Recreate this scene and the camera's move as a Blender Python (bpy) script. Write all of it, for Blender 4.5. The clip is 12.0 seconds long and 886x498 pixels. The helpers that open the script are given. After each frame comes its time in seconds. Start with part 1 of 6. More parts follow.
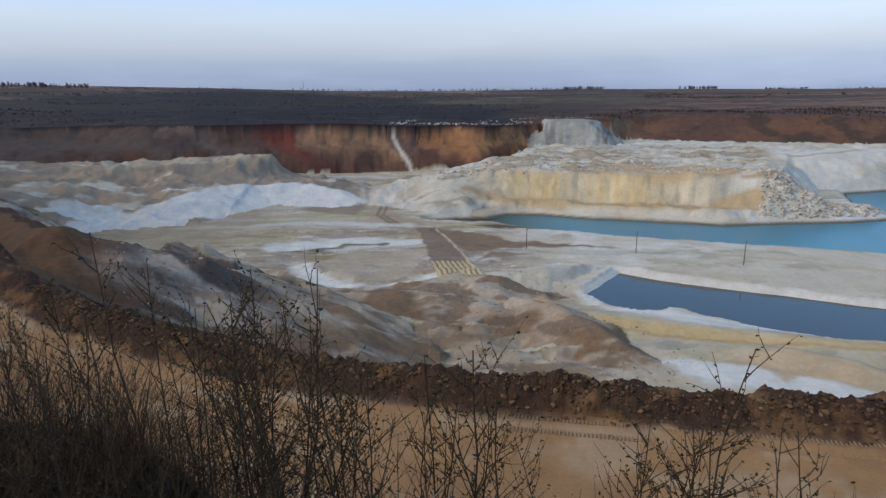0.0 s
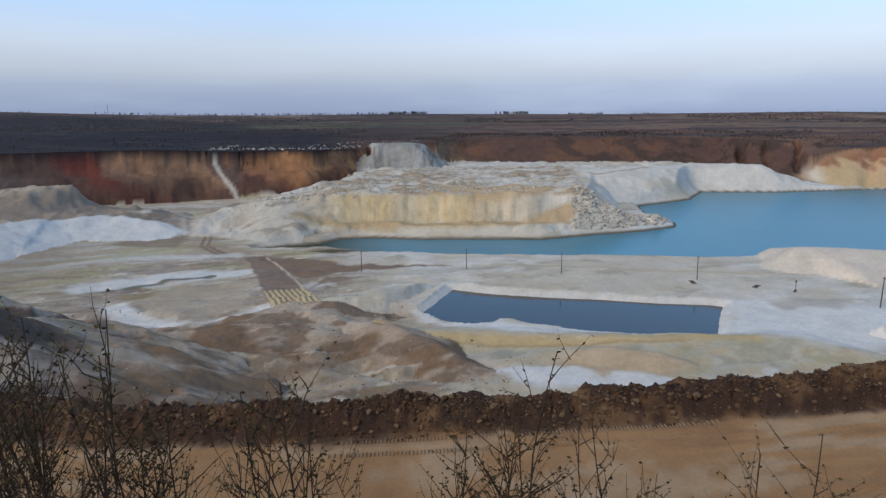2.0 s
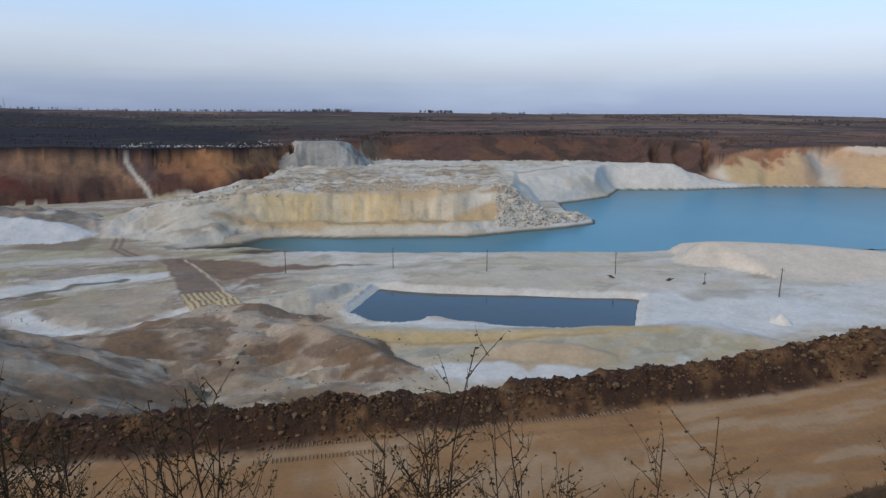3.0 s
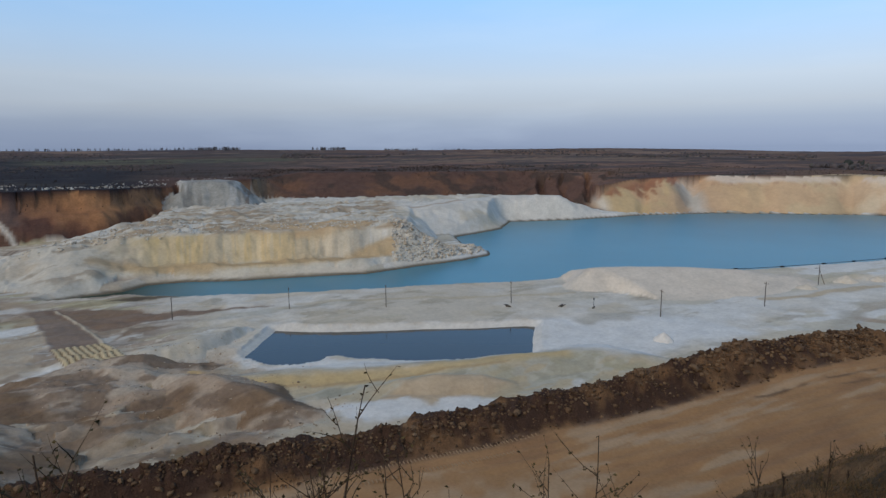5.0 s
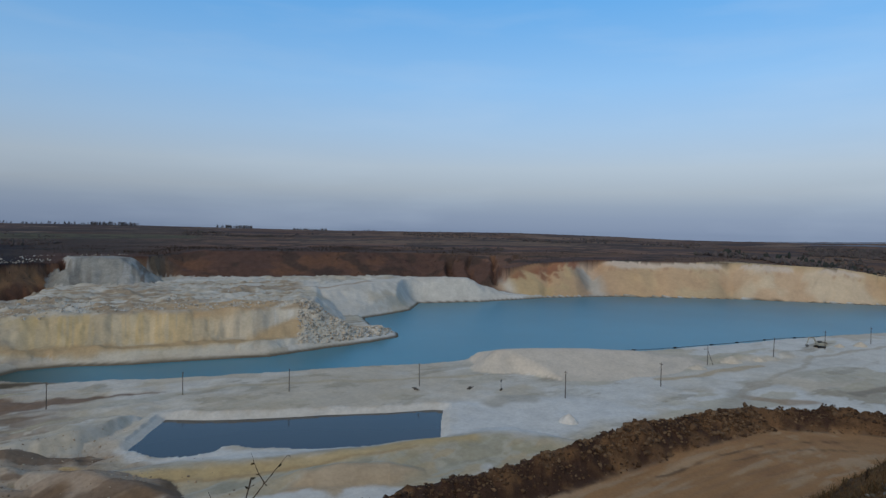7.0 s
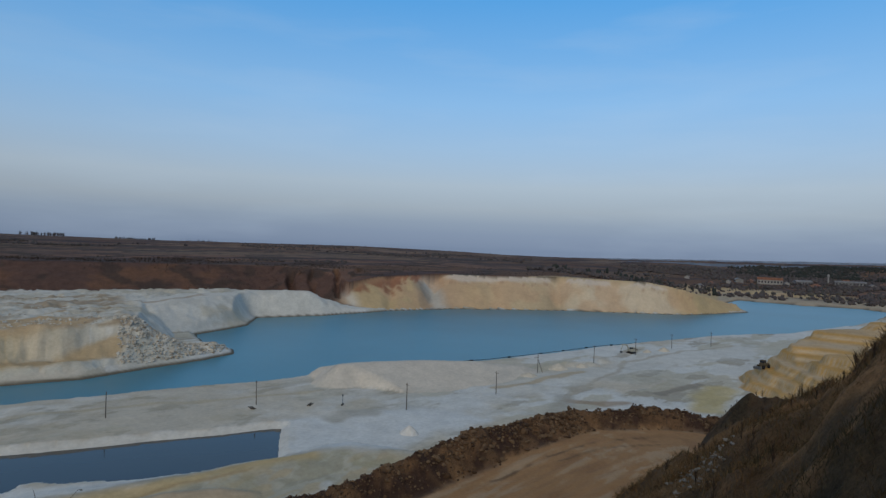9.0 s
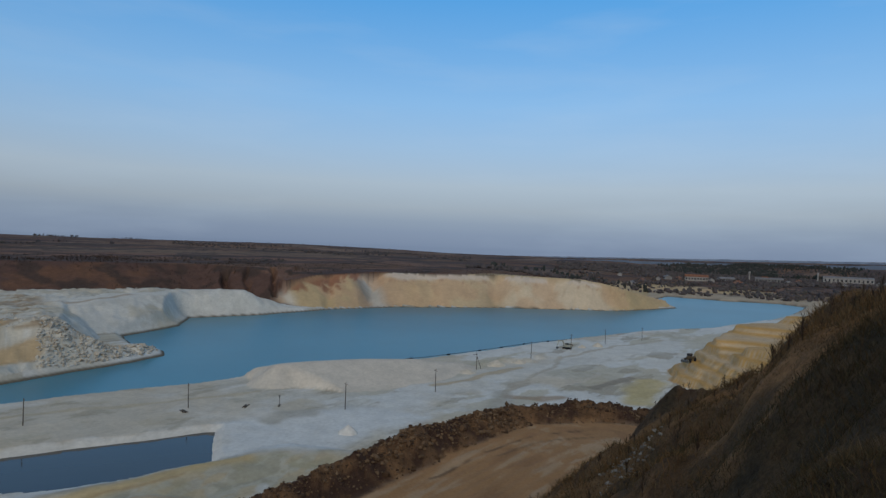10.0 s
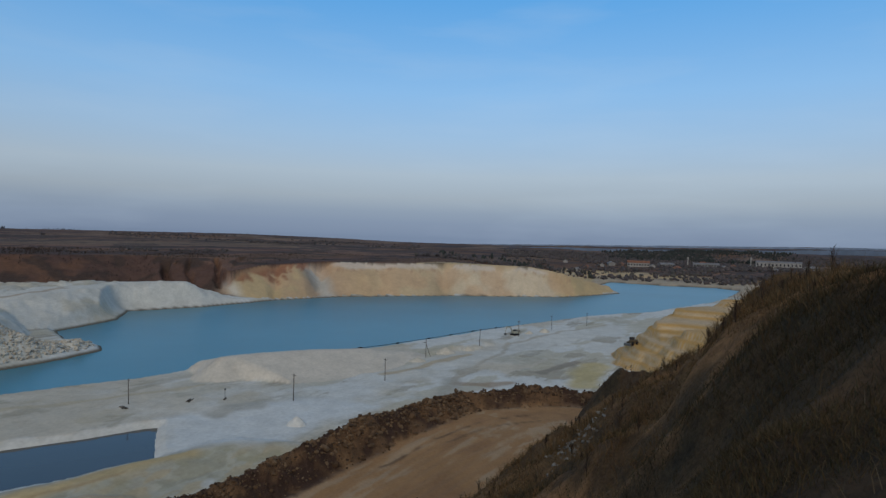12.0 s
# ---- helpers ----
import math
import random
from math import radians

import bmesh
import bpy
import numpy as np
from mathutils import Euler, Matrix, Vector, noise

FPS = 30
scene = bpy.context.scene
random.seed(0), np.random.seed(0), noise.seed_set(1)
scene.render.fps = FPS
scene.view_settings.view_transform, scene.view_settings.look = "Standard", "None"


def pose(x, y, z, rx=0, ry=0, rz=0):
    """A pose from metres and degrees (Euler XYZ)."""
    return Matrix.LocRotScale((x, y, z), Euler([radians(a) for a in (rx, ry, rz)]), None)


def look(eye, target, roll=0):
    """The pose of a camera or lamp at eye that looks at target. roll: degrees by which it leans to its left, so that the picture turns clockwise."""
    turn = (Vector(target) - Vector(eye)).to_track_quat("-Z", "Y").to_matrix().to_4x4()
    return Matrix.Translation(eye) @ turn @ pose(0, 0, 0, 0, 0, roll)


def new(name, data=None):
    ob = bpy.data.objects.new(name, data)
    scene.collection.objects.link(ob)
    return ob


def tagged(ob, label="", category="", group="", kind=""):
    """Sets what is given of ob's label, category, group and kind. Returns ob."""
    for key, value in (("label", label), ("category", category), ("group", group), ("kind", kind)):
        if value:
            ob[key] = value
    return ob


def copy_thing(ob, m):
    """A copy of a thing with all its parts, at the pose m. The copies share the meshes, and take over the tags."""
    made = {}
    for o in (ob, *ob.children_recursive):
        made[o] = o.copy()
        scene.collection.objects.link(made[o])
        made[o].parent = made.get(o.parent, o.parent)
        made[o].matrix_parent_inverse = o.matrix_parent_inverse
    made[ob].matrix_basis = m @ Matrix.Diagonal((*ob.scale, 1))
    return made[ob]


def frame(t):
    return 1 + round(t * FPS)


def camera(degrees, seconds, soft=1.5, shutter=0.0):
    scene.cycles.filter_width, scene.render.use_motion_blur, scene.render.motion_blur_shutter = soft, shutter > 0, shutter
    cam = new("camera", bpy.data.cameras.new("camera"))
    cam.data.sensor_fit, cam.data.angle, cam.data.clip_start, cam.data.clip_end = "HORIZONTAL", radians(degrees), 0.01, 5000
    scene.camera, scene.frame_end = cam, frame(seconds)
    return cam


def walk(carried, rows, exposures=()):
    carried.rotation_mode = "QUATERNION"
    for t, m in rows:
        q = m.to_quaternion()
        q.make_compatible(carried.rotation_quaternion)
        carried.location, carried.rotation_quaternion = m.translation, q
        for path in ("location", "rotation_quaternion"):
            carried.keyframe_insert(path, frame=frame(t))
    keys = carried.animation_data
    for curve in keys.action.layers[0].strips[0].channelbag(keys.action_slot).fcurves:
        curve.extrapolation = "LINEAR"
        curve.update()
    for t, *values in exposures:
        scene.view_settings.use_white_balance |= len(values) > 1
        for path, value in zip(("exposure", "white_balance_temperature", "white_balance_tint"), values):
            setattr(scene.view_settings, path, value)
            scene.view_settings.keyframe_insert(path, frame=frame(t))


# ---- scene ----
cam = camera(71.0, 12.0, 1.4)

PATH = [  # seconds, tilt, lean, heading
    (0.0, 75.60, 0.59, 0.63), (0.5, 76.87, 1.09, -3.87), (1.0, 78.13, 0.94, -7.92), (1.5, 77.92, 0.59, -11.43),
    (2.0, 77.61, 0.44, -14.88), (2.5, 77.67, 0.40, -18.06), (3.0, 77.47, -0.25, -21.65), (4.8, 79.97, 0.45, -29.86),
    (5.0, 80.70, 0.33, -31.32), (5.5, 83.18, 0.22, -34.14), (6.0, 85.42, -0.29, -35.61), (6.5, 86.90, -0.97, -37.27),
    (6.7, 87.58, -1.01, -38.12), (8.5, 89.75, -1.72, -49.56), (9.0, 89.86, -2.07, -53.88), (9.5, 89.84, -2.17, -56.47),
    (10.0, 89.88, -2.13, -59.44), (10.5, 89.74, -1.93, -62.15), (11.0, 89.67, -1.77, -63.41), (11.5, 89.65, -1.74, -63.73),
    (12.0, 88.98, -1.69, -64.19),
]
EYE, ARM = 50.0, 0.5  # metres above the lake; the phone is held out half a metre from the body


def held(tilt, lean, heading):
    a = radians(-heading)
    return pose(ARM * math.sin(a), ARM * math.cos(a), EYE, tilt, lean, heading)


EXPOSURES = [(0.0, 0.21, 6320, 10), (2.5, 0.12, 6340, 10), (5.0, -0.16, 6330, 8), (6.5, -0.46, 6240, 6), (8.5, -0.62, 6160, 4), (9.5, -0.66, 6160, 4), (12.0, -0.65, 6160, 4)]
walk(cam, [(t, held(*row)) for t, *row in PATH], EXPOSURES)

# ---------------------------------------------------------------- light
SUN_AZ, SUN_EL = -115.0, 33.0  # compass bearing from +y, clockwise; height


def make_world():
    """Clear evening sky: lilac haze on the horizon, pale above it, blue higher up, a few thin veils of cloud; warm glow round the sun."""
    w = bpy.data.worlds.new("evening_sky")
    scene.world = w
    w.use_nodes = True
    nt = w.node_tree
    nt.nodes.clear()
    link = nt.links.new
    out = nt.nodes.new("ShaderNodeOutputWorld")
    co = nt.nodes.new("ShaderNodeTexCoord")
    xyz = nt.nodes.new("ShaderNodeSeparateXYZ")
    link(co.outputs["Generated"], xyz.inputs[0])
    up = nt.nodes.new("ShaderNodeMath")
    up.operation, up.use_clamp = "MAXIMUM", True
    up.inputs[1].default_value = 0.0
    link(xyz.outputs["Z"], up.inputs[0])
    root = nt.nodes.new("ShaderNodeMath")
    root.operation = "SQRT"
    link(up.outputs[0], root.inputs[0])
    grad = nt.nodes.new("ShaderNodeValToRGB")
    stops = [(0.0, (0.23, 0.29, 0.44)), (0.15, (0.26, 0.325, 0.485)), (0.20, (0.31, 0.37, 0.51)), (0.25, (0.43, 0.475, 0.57)), (0.315, (0.52, 0.59, 0.70)), (0.396, (0.45, 0.63, 0.88)),
             (0.474, (0.35, 0.62, 1.0)), (0.612, (0.135, 0.46, 0.97)), (0.72, (0.15, 0.33, 0.62)), (0.80, (0.185, 0.265, 0.39)), (0.88, (0.205, 0.245, 0.315)), (1.0, (0.21, 0.24, 0.29))]
    el = grad.color_ramp.elements
    while len(el) < len(stops):
        el.new(0.5)
    for e, (p, c) in zip(el, stops):
        e.position, e.color = p, (*c, 1)
    link(root.outputs[0], grad.inputs[0])
    # veils of cloud, drawn out along the horizon
    mp = nt.nodes.new("ShaderNodeMapping")
    mp.inputs["Scale"].default_value = (1.6, 1.6, 9.0)
    link(co.outputs["Generated"], mp.inputs[0])
    veil = nt.nodes.new("ShaderNodeTexNoise")
    veil.inputs["Scale"].default_value, veil.inputs["Detail"].default_value = 2.2, 6.0
    link(mp.outputs[0], veil.inputs["Vector"])
    amount = nt.nodes.new("ShaderNodeMapRange")
    amount.inputs["From Min"].default_value, amount.inputs["From Max"].default_value, amount.inputs["To Max"].default_value = 0.5, 0.85, 0.22
    link(veil.outputs["Fac"], amount.inputs["Value"])
    mix = nt.nodes.new("ShaderNodeMix")
    mix.data_type = "RGBA"
    link(amount.outputs[0], mix.inputs["Factor"])
    link(grad.outputs[0], mix.inputs[6])
    mix.inputs[7].default_value = (0.66, 0.76, 0.92, 1)
    bg = nt.nodes.new("ShaderNodeBackground")
    link(mix.outputs[2], bg.inputs[0])
    # the eastern sky is a little lighter
    east = nt.nodes.new("ShaderNodeVectorMath")
    east.operation = "DOT_PRODUCT"
    east.inputs[1].default_value = (math.sin(radians(85)), math.cos(radians(85)), 0)
    link(co.outputs["Generated"], east.inputs[0])
    lift = nt.nodes.new("ShaderNodeMapRange")
    for key, value in (("From Min", 0.1), ("From Max", 0.95), ("To Min", 0.94), ("To Max", 1.14)):
        lift.inputs[key].default_value = value
    link(east.outputs["Value"], lift.inputs["Value"])
    link(lift.outputs[0], bg.inputs[1])
    sky = nt.nodes.new("ShaderNodeTexSky")
    sky.sky_type, sky.sun_disc = "NISHITA", False
    sky.sun_elevation, sky.sun_rotation = radians(SUN_EL), radians(SUN_AZ)
    glow = nt.nodes.new("ShaderNodeBackground")
    glow.inputs[1].default_value = 0.015
    link(sky.outputs[0], glow.inputs[0])
    both = nt.nodes.new("ShaderNodeAddShader")
    link(bg.outputs[0], both.inputs[0])
    link(glow.outputs[0], both.inputs[1])
    link(both.outputs[0], out.inputs[0])


make_world()
sun = new("sun", bpy.data.lights.new("sun", "SUN"))
sun.data.energy, sun.data.angle, sun.data.color = 2.1, radians(45), (1.0, 0.85, 0.69)
_a, _e = radians(SUN_AZ), radians(SUN_EL)
sun.matrix_world = look((0, 0, 200), (-200 * math.sin(_a), -200 * math.cos(_a), 200 - 200 * math.tan(_e)))
tagged(sun, "low evening sun", "sun")

# ---------------------------------------------------------------- tools


def node(nt, kind, **values):
    n = nt.nodes.new(kind)
    for k, v in values.items():
        n.inputs[k].default_value = v
    return n


def hashed(ix, iy, seed):
    h = (ix.astype(np.int64) * 374761393 + iy.astype(np.int64) * 668265263 + seed * 974634777) & 0xFFFFFFFF
    h = ((h ^ (h >> 13)) * 1274126177) & 0xFFFFFFFF
    h = h ^ (h >> 16)
    return (h & 0xFFFFFF) / 0xFFFFFF


LATTICE = {}


def lattice(seed):
    if seed not in LATTICE:
        q = np.arange(-256, 256)
        LATTICE[seed] = hashed(q[None, :] + 0 * q[:, None], q[:, None] + 0 * q[None, :], seed).astype(np.float32).ravel()
    return LATTICE[seed]


def value_noise(x, y, seed=0):
    """Smooth noise from 0 to 1, one lattice cell a unit; it repeats after 512 cells."""
    ix, iy = np.floor(x), np.floor(y)
    fx, fy = (x - ix).astype(np.float32), (y - iy).astype(np.float32)
    fx, fy = fx * fx * fx * (fx * (fx * 6 - 15) + 10), fy * fy * fy * (fy * (fy * 6 - 15) + 10)
    ix, iy = ix.astype(np.int32) + 256, iy.astype(np.int32) + 256
    i0, i1, j0, j1 = ix & 511, (ix + 1) & 511, (iy & 511) << 9, ((iy + 1) & 511) << 9
    t = lattice(seed)
    a, b, c, d = t[j0 + i0], t[j0 + i1], t[j1 + i0], t[j1 + i1]
    return (a + (b - a) * fx) * (1 - fy) + (c + (d - c) * fx) * fy


def fbm(x, y, size, octaves=4, seed=0):
    """Fractal noise about 0, from -1 to 1, with its largest lumps of that size."""
    total, amp, norm = 0.0, 1.0, 0.0
    for i in range(octaves):
        k = 2.03 ** i / size
        c, s = math.cos(i * 1.1), math.sin(i * 1.1)
        total = total + amp * (2 * value_noise((x * c - y * s) * k + 17.3 * i, (x * s + y * c) * k, seed + i) - 1)
        norm += amp
        amp *= 0.5
    return total / norm * 1.6


def ramp(x, a, b):
    u = np.clip((x - a) / (b - a), 0, 1)
    return u * u * (3 - 2 * u)


def line_distance(x, y, pts, closed=False):
    """Distance to a line of (x, y, value...) points, the values at the nearest place, and the side (+1: left of its way)."""
    p = np.array(pts, float)
    if closed:
        p = np.vstack([p, p[:1]])
    best = np.full(x.shape, 1e12)
    vals = np.zeros(x.shape + (p.shape[1] - 2,))
    side = np.ones(x.shape)
    for a, b in zip(p[:-1], p[1:]):
        ex, ey = b[0] - a[0], b[1] - a[1]
        t = np.clip(((x - a[0]) * ex + (y - a[1]) * ey) / (ex * ex + ey * ey), 0, 1)
        qx, qy = x - a[0] - t * ex, y - a[1] - t * ey
        d = qx * qx + qy * qy
        near = d < best
        best = np.where(near, d, best)
        side = np.where(near, np.where(ex * qy - ey * qx >= 0, 1.0, -1.0), side)
        if p.shape[1] > 2:
            vals[near] = (a[2:] + t[..., None] * (b[2:] - a[2:]))[near]
    return np.sqrt(best), vals, side


def inside(x, y, pts):
    p = np.array(pts, float)
    hit = np.zeros(x.shape, bool)
    for a, b in zip(p, np.roll(p, -1, axis=0)):
        if a[1] != b[1]:
            hit ^= ((a[1] > y) != (b[1] > y)) & (x < (b[0] - a[0]) * (y - a[1]) / (b[1] - a[1]) + a[0])
    return hit


def area_distance(x, y, pts):
    """Signed distance to an outline, negative inside, and the outline's values at the nearest place."""
    d, v, _ = line_distance(x, y, pts, closed=True)
    return np.where(inside(x, y, pts), -d, d), v


def close_by(x, y, pts, margin):
    """Where a place lies within that margin of the outline's box."""
    p = np.array([q[:2] for q in pts], float)
    return (x > p[:, 0].min() - margin) & (x < p[:, 0].max() + margin) & (y > p[:, 1].min() - margin) & (y < p[:, 1].max() + margin)


def nearby_distance(x, y, pts, margin):
    """area_distance, worked out near the outline only; elsewhere just large."""
    m = close_by(x, y, pts, margin)
    d, v = np.full(x.shape, 1e4), np.zeros(x.shape + (len(pts[0]) - 2,))
    if m.any():
        d[m], v[m] = area_distance(x[m], y[m], pts)
    return d, v

# ---------------------------------------------------------------- the plan, in metres: x, y and a height where it has one
LAKE = [(-8, 237), (13, 231.5), (30, 218.5), (59, 205), (83, 196), (112, 188), (139, 178.5), (159, 173), (195, 160), (236, 144),
        (264, 136), (312, 123), (363, 107), (409, 90), (472, 56), (570, 27), (640, 14), (730, 6), (775, 3), (803, 28), (790, 82),
        (800, 150), (700, 150), (632, 108), (548, 142), (489, 226), (469, 243), (414, 291), (359, 312), (300, 317), (255, 333),
        (229, 307), (187, 293), (172, 262), (174, 243), (167, 233), (150, 229), (128, 228), (101, 225), (76, 234), (56, 239), (38, 247.5), (24, 249.5), (15, 243), (3, 243), (-6, 240)]
POND = [(45.6, 163.6), (53.6, 157.3), (67, 149.5), (81, 143.4), (93.7, 136.2), (106, 131), (108.2, 129), (104, 124.5), (93.3, 112), (90.4, 111), (73.3, 117.7), (63.9, 123),
        (57.6, 128), (52.5, 133.3), (48.8, 135), (46, 132.6), (42.3, 132.5), (38.4, 135.6), (33.8, 142.5), (33, 146.1), (37.8, 152.3)]
FOOT = [(-330, 150, 22), (-230, 285, 17), (-175, 335, 10), (-99, 349, 5), (-64, 354, 4), (-26, 364, 4), (21, 367, 6), (50, 405, 8), (62, 428, 8), (90, 436, 9),
        (128, 470, 11), (150, 452, 12), (240, 424, 12), (312, 405, 10), (330, 352, 6), (338, 330, 3), (362, 315, 0.6), (414, 293, 0.3), (471, 245, 0.3),
        (491, 227, 0.3), (550, 143, 0.3), (634, 110, 0.3), (705, 152, 1), (900, 190, 2.5), (900, -100, 2.5), (240, -150, 2), (0, 60, 2), (-200, 60, 22)]
RIM = [(-420, 160, 36), (-235, 365, 31), (-203, 379, 31), (-157, 371, 31), (-107, 375, 31), (-66, 376, 31), (-33, 386, 29), (22, 391, 28), (48, 424, 26.5), (58, 446, 25),
       (84, 462, 27.5), (117, 466, 27.5), (140, 500, 27), (170, 497, 30.5), (257, 466, 30), (345, 430, 29), (362, 392, 28), (350, 346, 20), (389, 348, 24.1), (441, 329, 26.4),
       (507, 267, 26.4), (524, 243, 26.6), (556, 174, 25.2), (575, 152, 19.5), (640, 122, 6), (705, 170, 3), (980, 230, 4), (980, -160, 4), (240, -200, 4), (0, 0, 4), (-300, 0, 30)]
TERRACE = [(-22, 282, 9.4), (5, 276, 12), (31, 275, 15.4), (65, 268, 15), (89, 261, 15.3), (115, 250, 15.6), (126, 245, 17), (133, 247, 16.5), (140, 268, 15), (160, 300, 14),
           (185, 345, 13), (250, 400, 12.5), (310, 398, 11), (240, 440, 12), (130, 470, 12), (60, 425, 14), (30, 330, 15)]
LEDGE = [(-20, 272), (-8, 262), (2, 254), (21, 256), (37, 252), (57, 244), (77, 239), (101, 231), (128, 234), (150, 300), (20, 300), (-20, 285)]
SPIT = [(118, 233.5, 4.5), (128, 233, 5), (145, 234, 5), (158, 236, 4.2), (166, 239, 3), (164, 247, 3), (150, 256, 5), (128, 250, 7)]
RIDGE = [(178, 322, 13), (202, 326, 15), (230, 329, 16), (264, 350, 16), (296, 337, 16), (312, 342, 12), (318, 365, 11), (260, 385, 12), (185, 348, 13)]
SHELF = [(235, 316), (262, 338), (302, 321), (345, 318), (352, 330), (300, 350), (240, 330)]
WHITE_HEAP = [(68, 427, 28.6), (80, 423, 29.2), (92, 420, 28.6), (100, 445, 28.2), (98, 470, 28), (68, 470, 28)]
HEAP = [(67, 426, 30), (82, 421, 30.8), (98, 417, 30.2), (106, 440, 29.3), (100, 470, 28.5), (68, 470, 28.5)]
HEAP = [(69, 450, 29.6), (84, 445, 30), (104, 443, 29.6), (110, 480, 29), (72, 490, 29)]
HEAP = [(58, 436, 24), (86, 452, 26.6), (112, 464, 26.8), (120, 474, 25.5), (106, 500, 27), (70, 490, 26)]
HEAP = [(152, 153, 8.9), (165, 148, 8.7), (183, 140, 8.0), (202, 130, 6.6), (220, 121, 3.8)]
ROAD_EDGE = [(-135, 150), (-100, 118), (-66, 82), (-43, 64), (-31, 57.5), (-15, 50), (4, 45.5), (17, 43.2), (31, 41), (50, 38.7), (74, 37), (85, 34.5), (93, 26), (98, 12), (112, -20), (150, -80)]
BENCH = [(-114, 250, 9), (-99, 271, 9), (-85, 284, 8.5), (-67, 287, 8), (-50, 277, 6.5), (-42, 290, 6), (-60, 310, 8), (-100, 305, 11), (-130, 280, 12)]
MOUND = [(-158, 289, 16.5), (-130, 297, 18), (-102, 307, 19), (-93, 313, 18), (-86, 317, 11), (-100, 334, 14), (-160, 318, 17)]
WEST_SLOPE = [(-150, 264, 13), (-175, 310, 17), (-270, 290, 24), (-240, 200, 23), (-180, 214, 15)]
SPUR = [(-150, 160, 33), (-92, 120, 28.5), (-78, 107, 28), (-66, 103, 27), (-60, 106, 24.5), (-53, 108, 22.6), (-46, 110, 21), (-38, 104, 16.5), (-32, 92, 14), (-34, 80, 16.5),
        (-48, 76, 20), (-66, 84, 23), (-140, 90, 32)]
OUTCROP = [(-64, 138, 16), (-56, 142, 14.6), (-49, 140, 12.6), (-46, 132, 9.5), (-49, 122, 10), (-58, 118, 14)]
BANK = [(-58, 158, 6), (-44, 146, 4.6), (-30, 139, 4.6), (-17, 139, 5), (-7.5, 144, 5.2), (0, 148, 5.4), (7, 145, 5.6), (12.6, 144, 5.4), (13, 136, 5), (4, 133, 4.6), (-20, 131, 4.4), (-46, 137, 5)]
HUMP = [(9, 150, 3.4), (14.7, 153.5, 4.4), (22, 154.6, 4.7), (32, 159.5, 4.6), (36, 163, 3.4), (28, 166, 3.4), (15, 160, 3.4)]
CREST = [(18, 133, 4.5), (24, 126, 6.0), (28, 117, 5.4), (32, 108, 4.4), (37, 102, 3.0)]
CAUSEWAY = [(14, 133, 3), (30, 128, 3.4), (60, 113, 3.6), (85, 105, 4.0), (100, 97, 4.2), (108, 88, 3.2)]
SAND_PATCH = [(50, 104.5, 3.0), (55, 105, 4.2), (62, 103.6, 4.4), (70, 100, 4.0), (74, 97.5, 2.8)]
OCHRE_FLAT = [(62.4, 267.8), (74.8, 285.6), (108.9, 277), (126.9, 265), (111, 251), (86.8, 256)]
YELLOW_STEP = [(258, 30, 13), (276, 31, 17), (308, 20, 21), (332, 2, 25), (345, -40, 28), (240, -40, 28), (244, 12, 19)]


def mesa(z, x, y, outline, slope, push):
    """Raises z to a flat-topped heap with that outline and heights, its sides cut by runnels; says where it rules."""
    reach = 36 / np.min(slope) + 12
    d, _ = nearby_distance(x, y, outline, reach)
    m = close_by(x, y, outline, reach)
    high = np.zeros(x.shape)
    if m.any():
        total, weight = 0.0, 0.0
        for px, py, pz in outline:
            w = 1 / ((x[m] - px) ** 2 + (y[m] - py) ** 2 + 4) ** 1.5
            total, weight = total + w * pz, weight + w
        high[m] = total / weight
    top = high - slope * np.maximum(d + push * ramp(d, -4, 6), 0)
    return np.maximum(z, top), top > z


def ridge(z, x, y, line, slope, round_=1.0):
    m = close_by(x, y, line, 60)
    top = np.full(x.shape, -1e4)
    if m.any():
        d, v, _ = line_distance(x[m], y[m], line)
        k = slope[m] if isinstance(slope, np.ndarray) else slope
        top[m] = v[..., 0] + round_ - np.sqrt((k * d) ** 2 + round_ ** 2)
    return np.maximum(z, top), top > z


BUTTRESS_GAPS = [(45.4, 0.9, 6), (53.0, 0.9, 15), (64.5, 0.7, 9), (49.2, 0.5, 5), (58.6, 0.8, 4), (69.5, 0.7, 4), (74.6, 0.8, 4)]
LAND, FLOOR, WALL, SAND, TRACK, BERM, HILLSIDE, CONE, FACE, TIP, MUD = range(11)
BEARING = [-180, -100, -60, -35, -28, -19, -10, 0, 12, 30, 46, 55, 60, 65, 72, 80, 89, 97, 110, 140, 180]
SKYLINE = [0.6, 0.7, 0.7, 0.68, 0.52, 0.27, -0.04, -0.15, -0.1, -0.27, -0.16, -0.34, -0.52, -0.55, -0.4, -0.22, -0.02, 0.15, 0.2, 0.3, 0.6]
NEARBY = [50, 50, 40, 31, 30, 29, 28, 27, 28, 29, 28, 27, 27, 26, 17, 6, 3, 3, 10, 30, 50]


GULLY = [(44, 0.6), (36, 2.0), (30, 3.4), (24, 2.8), (19, 2.6), (19.4, 3.6), (21.2, 5), (20, 7.5), (18, 10.5)]
RIB_OUT, RIB_UP = 6.0, 1.5


def road_frame(x, y):
    """Metres beyond the road's outer edge (negative: on the road or above it), and metres along it."""
    d, v, side = line_distance(x, y, [(px, py, i) for i, (px, py) in enumerate(ROAD_EDGE)])
    return d * side, v[..., 0]


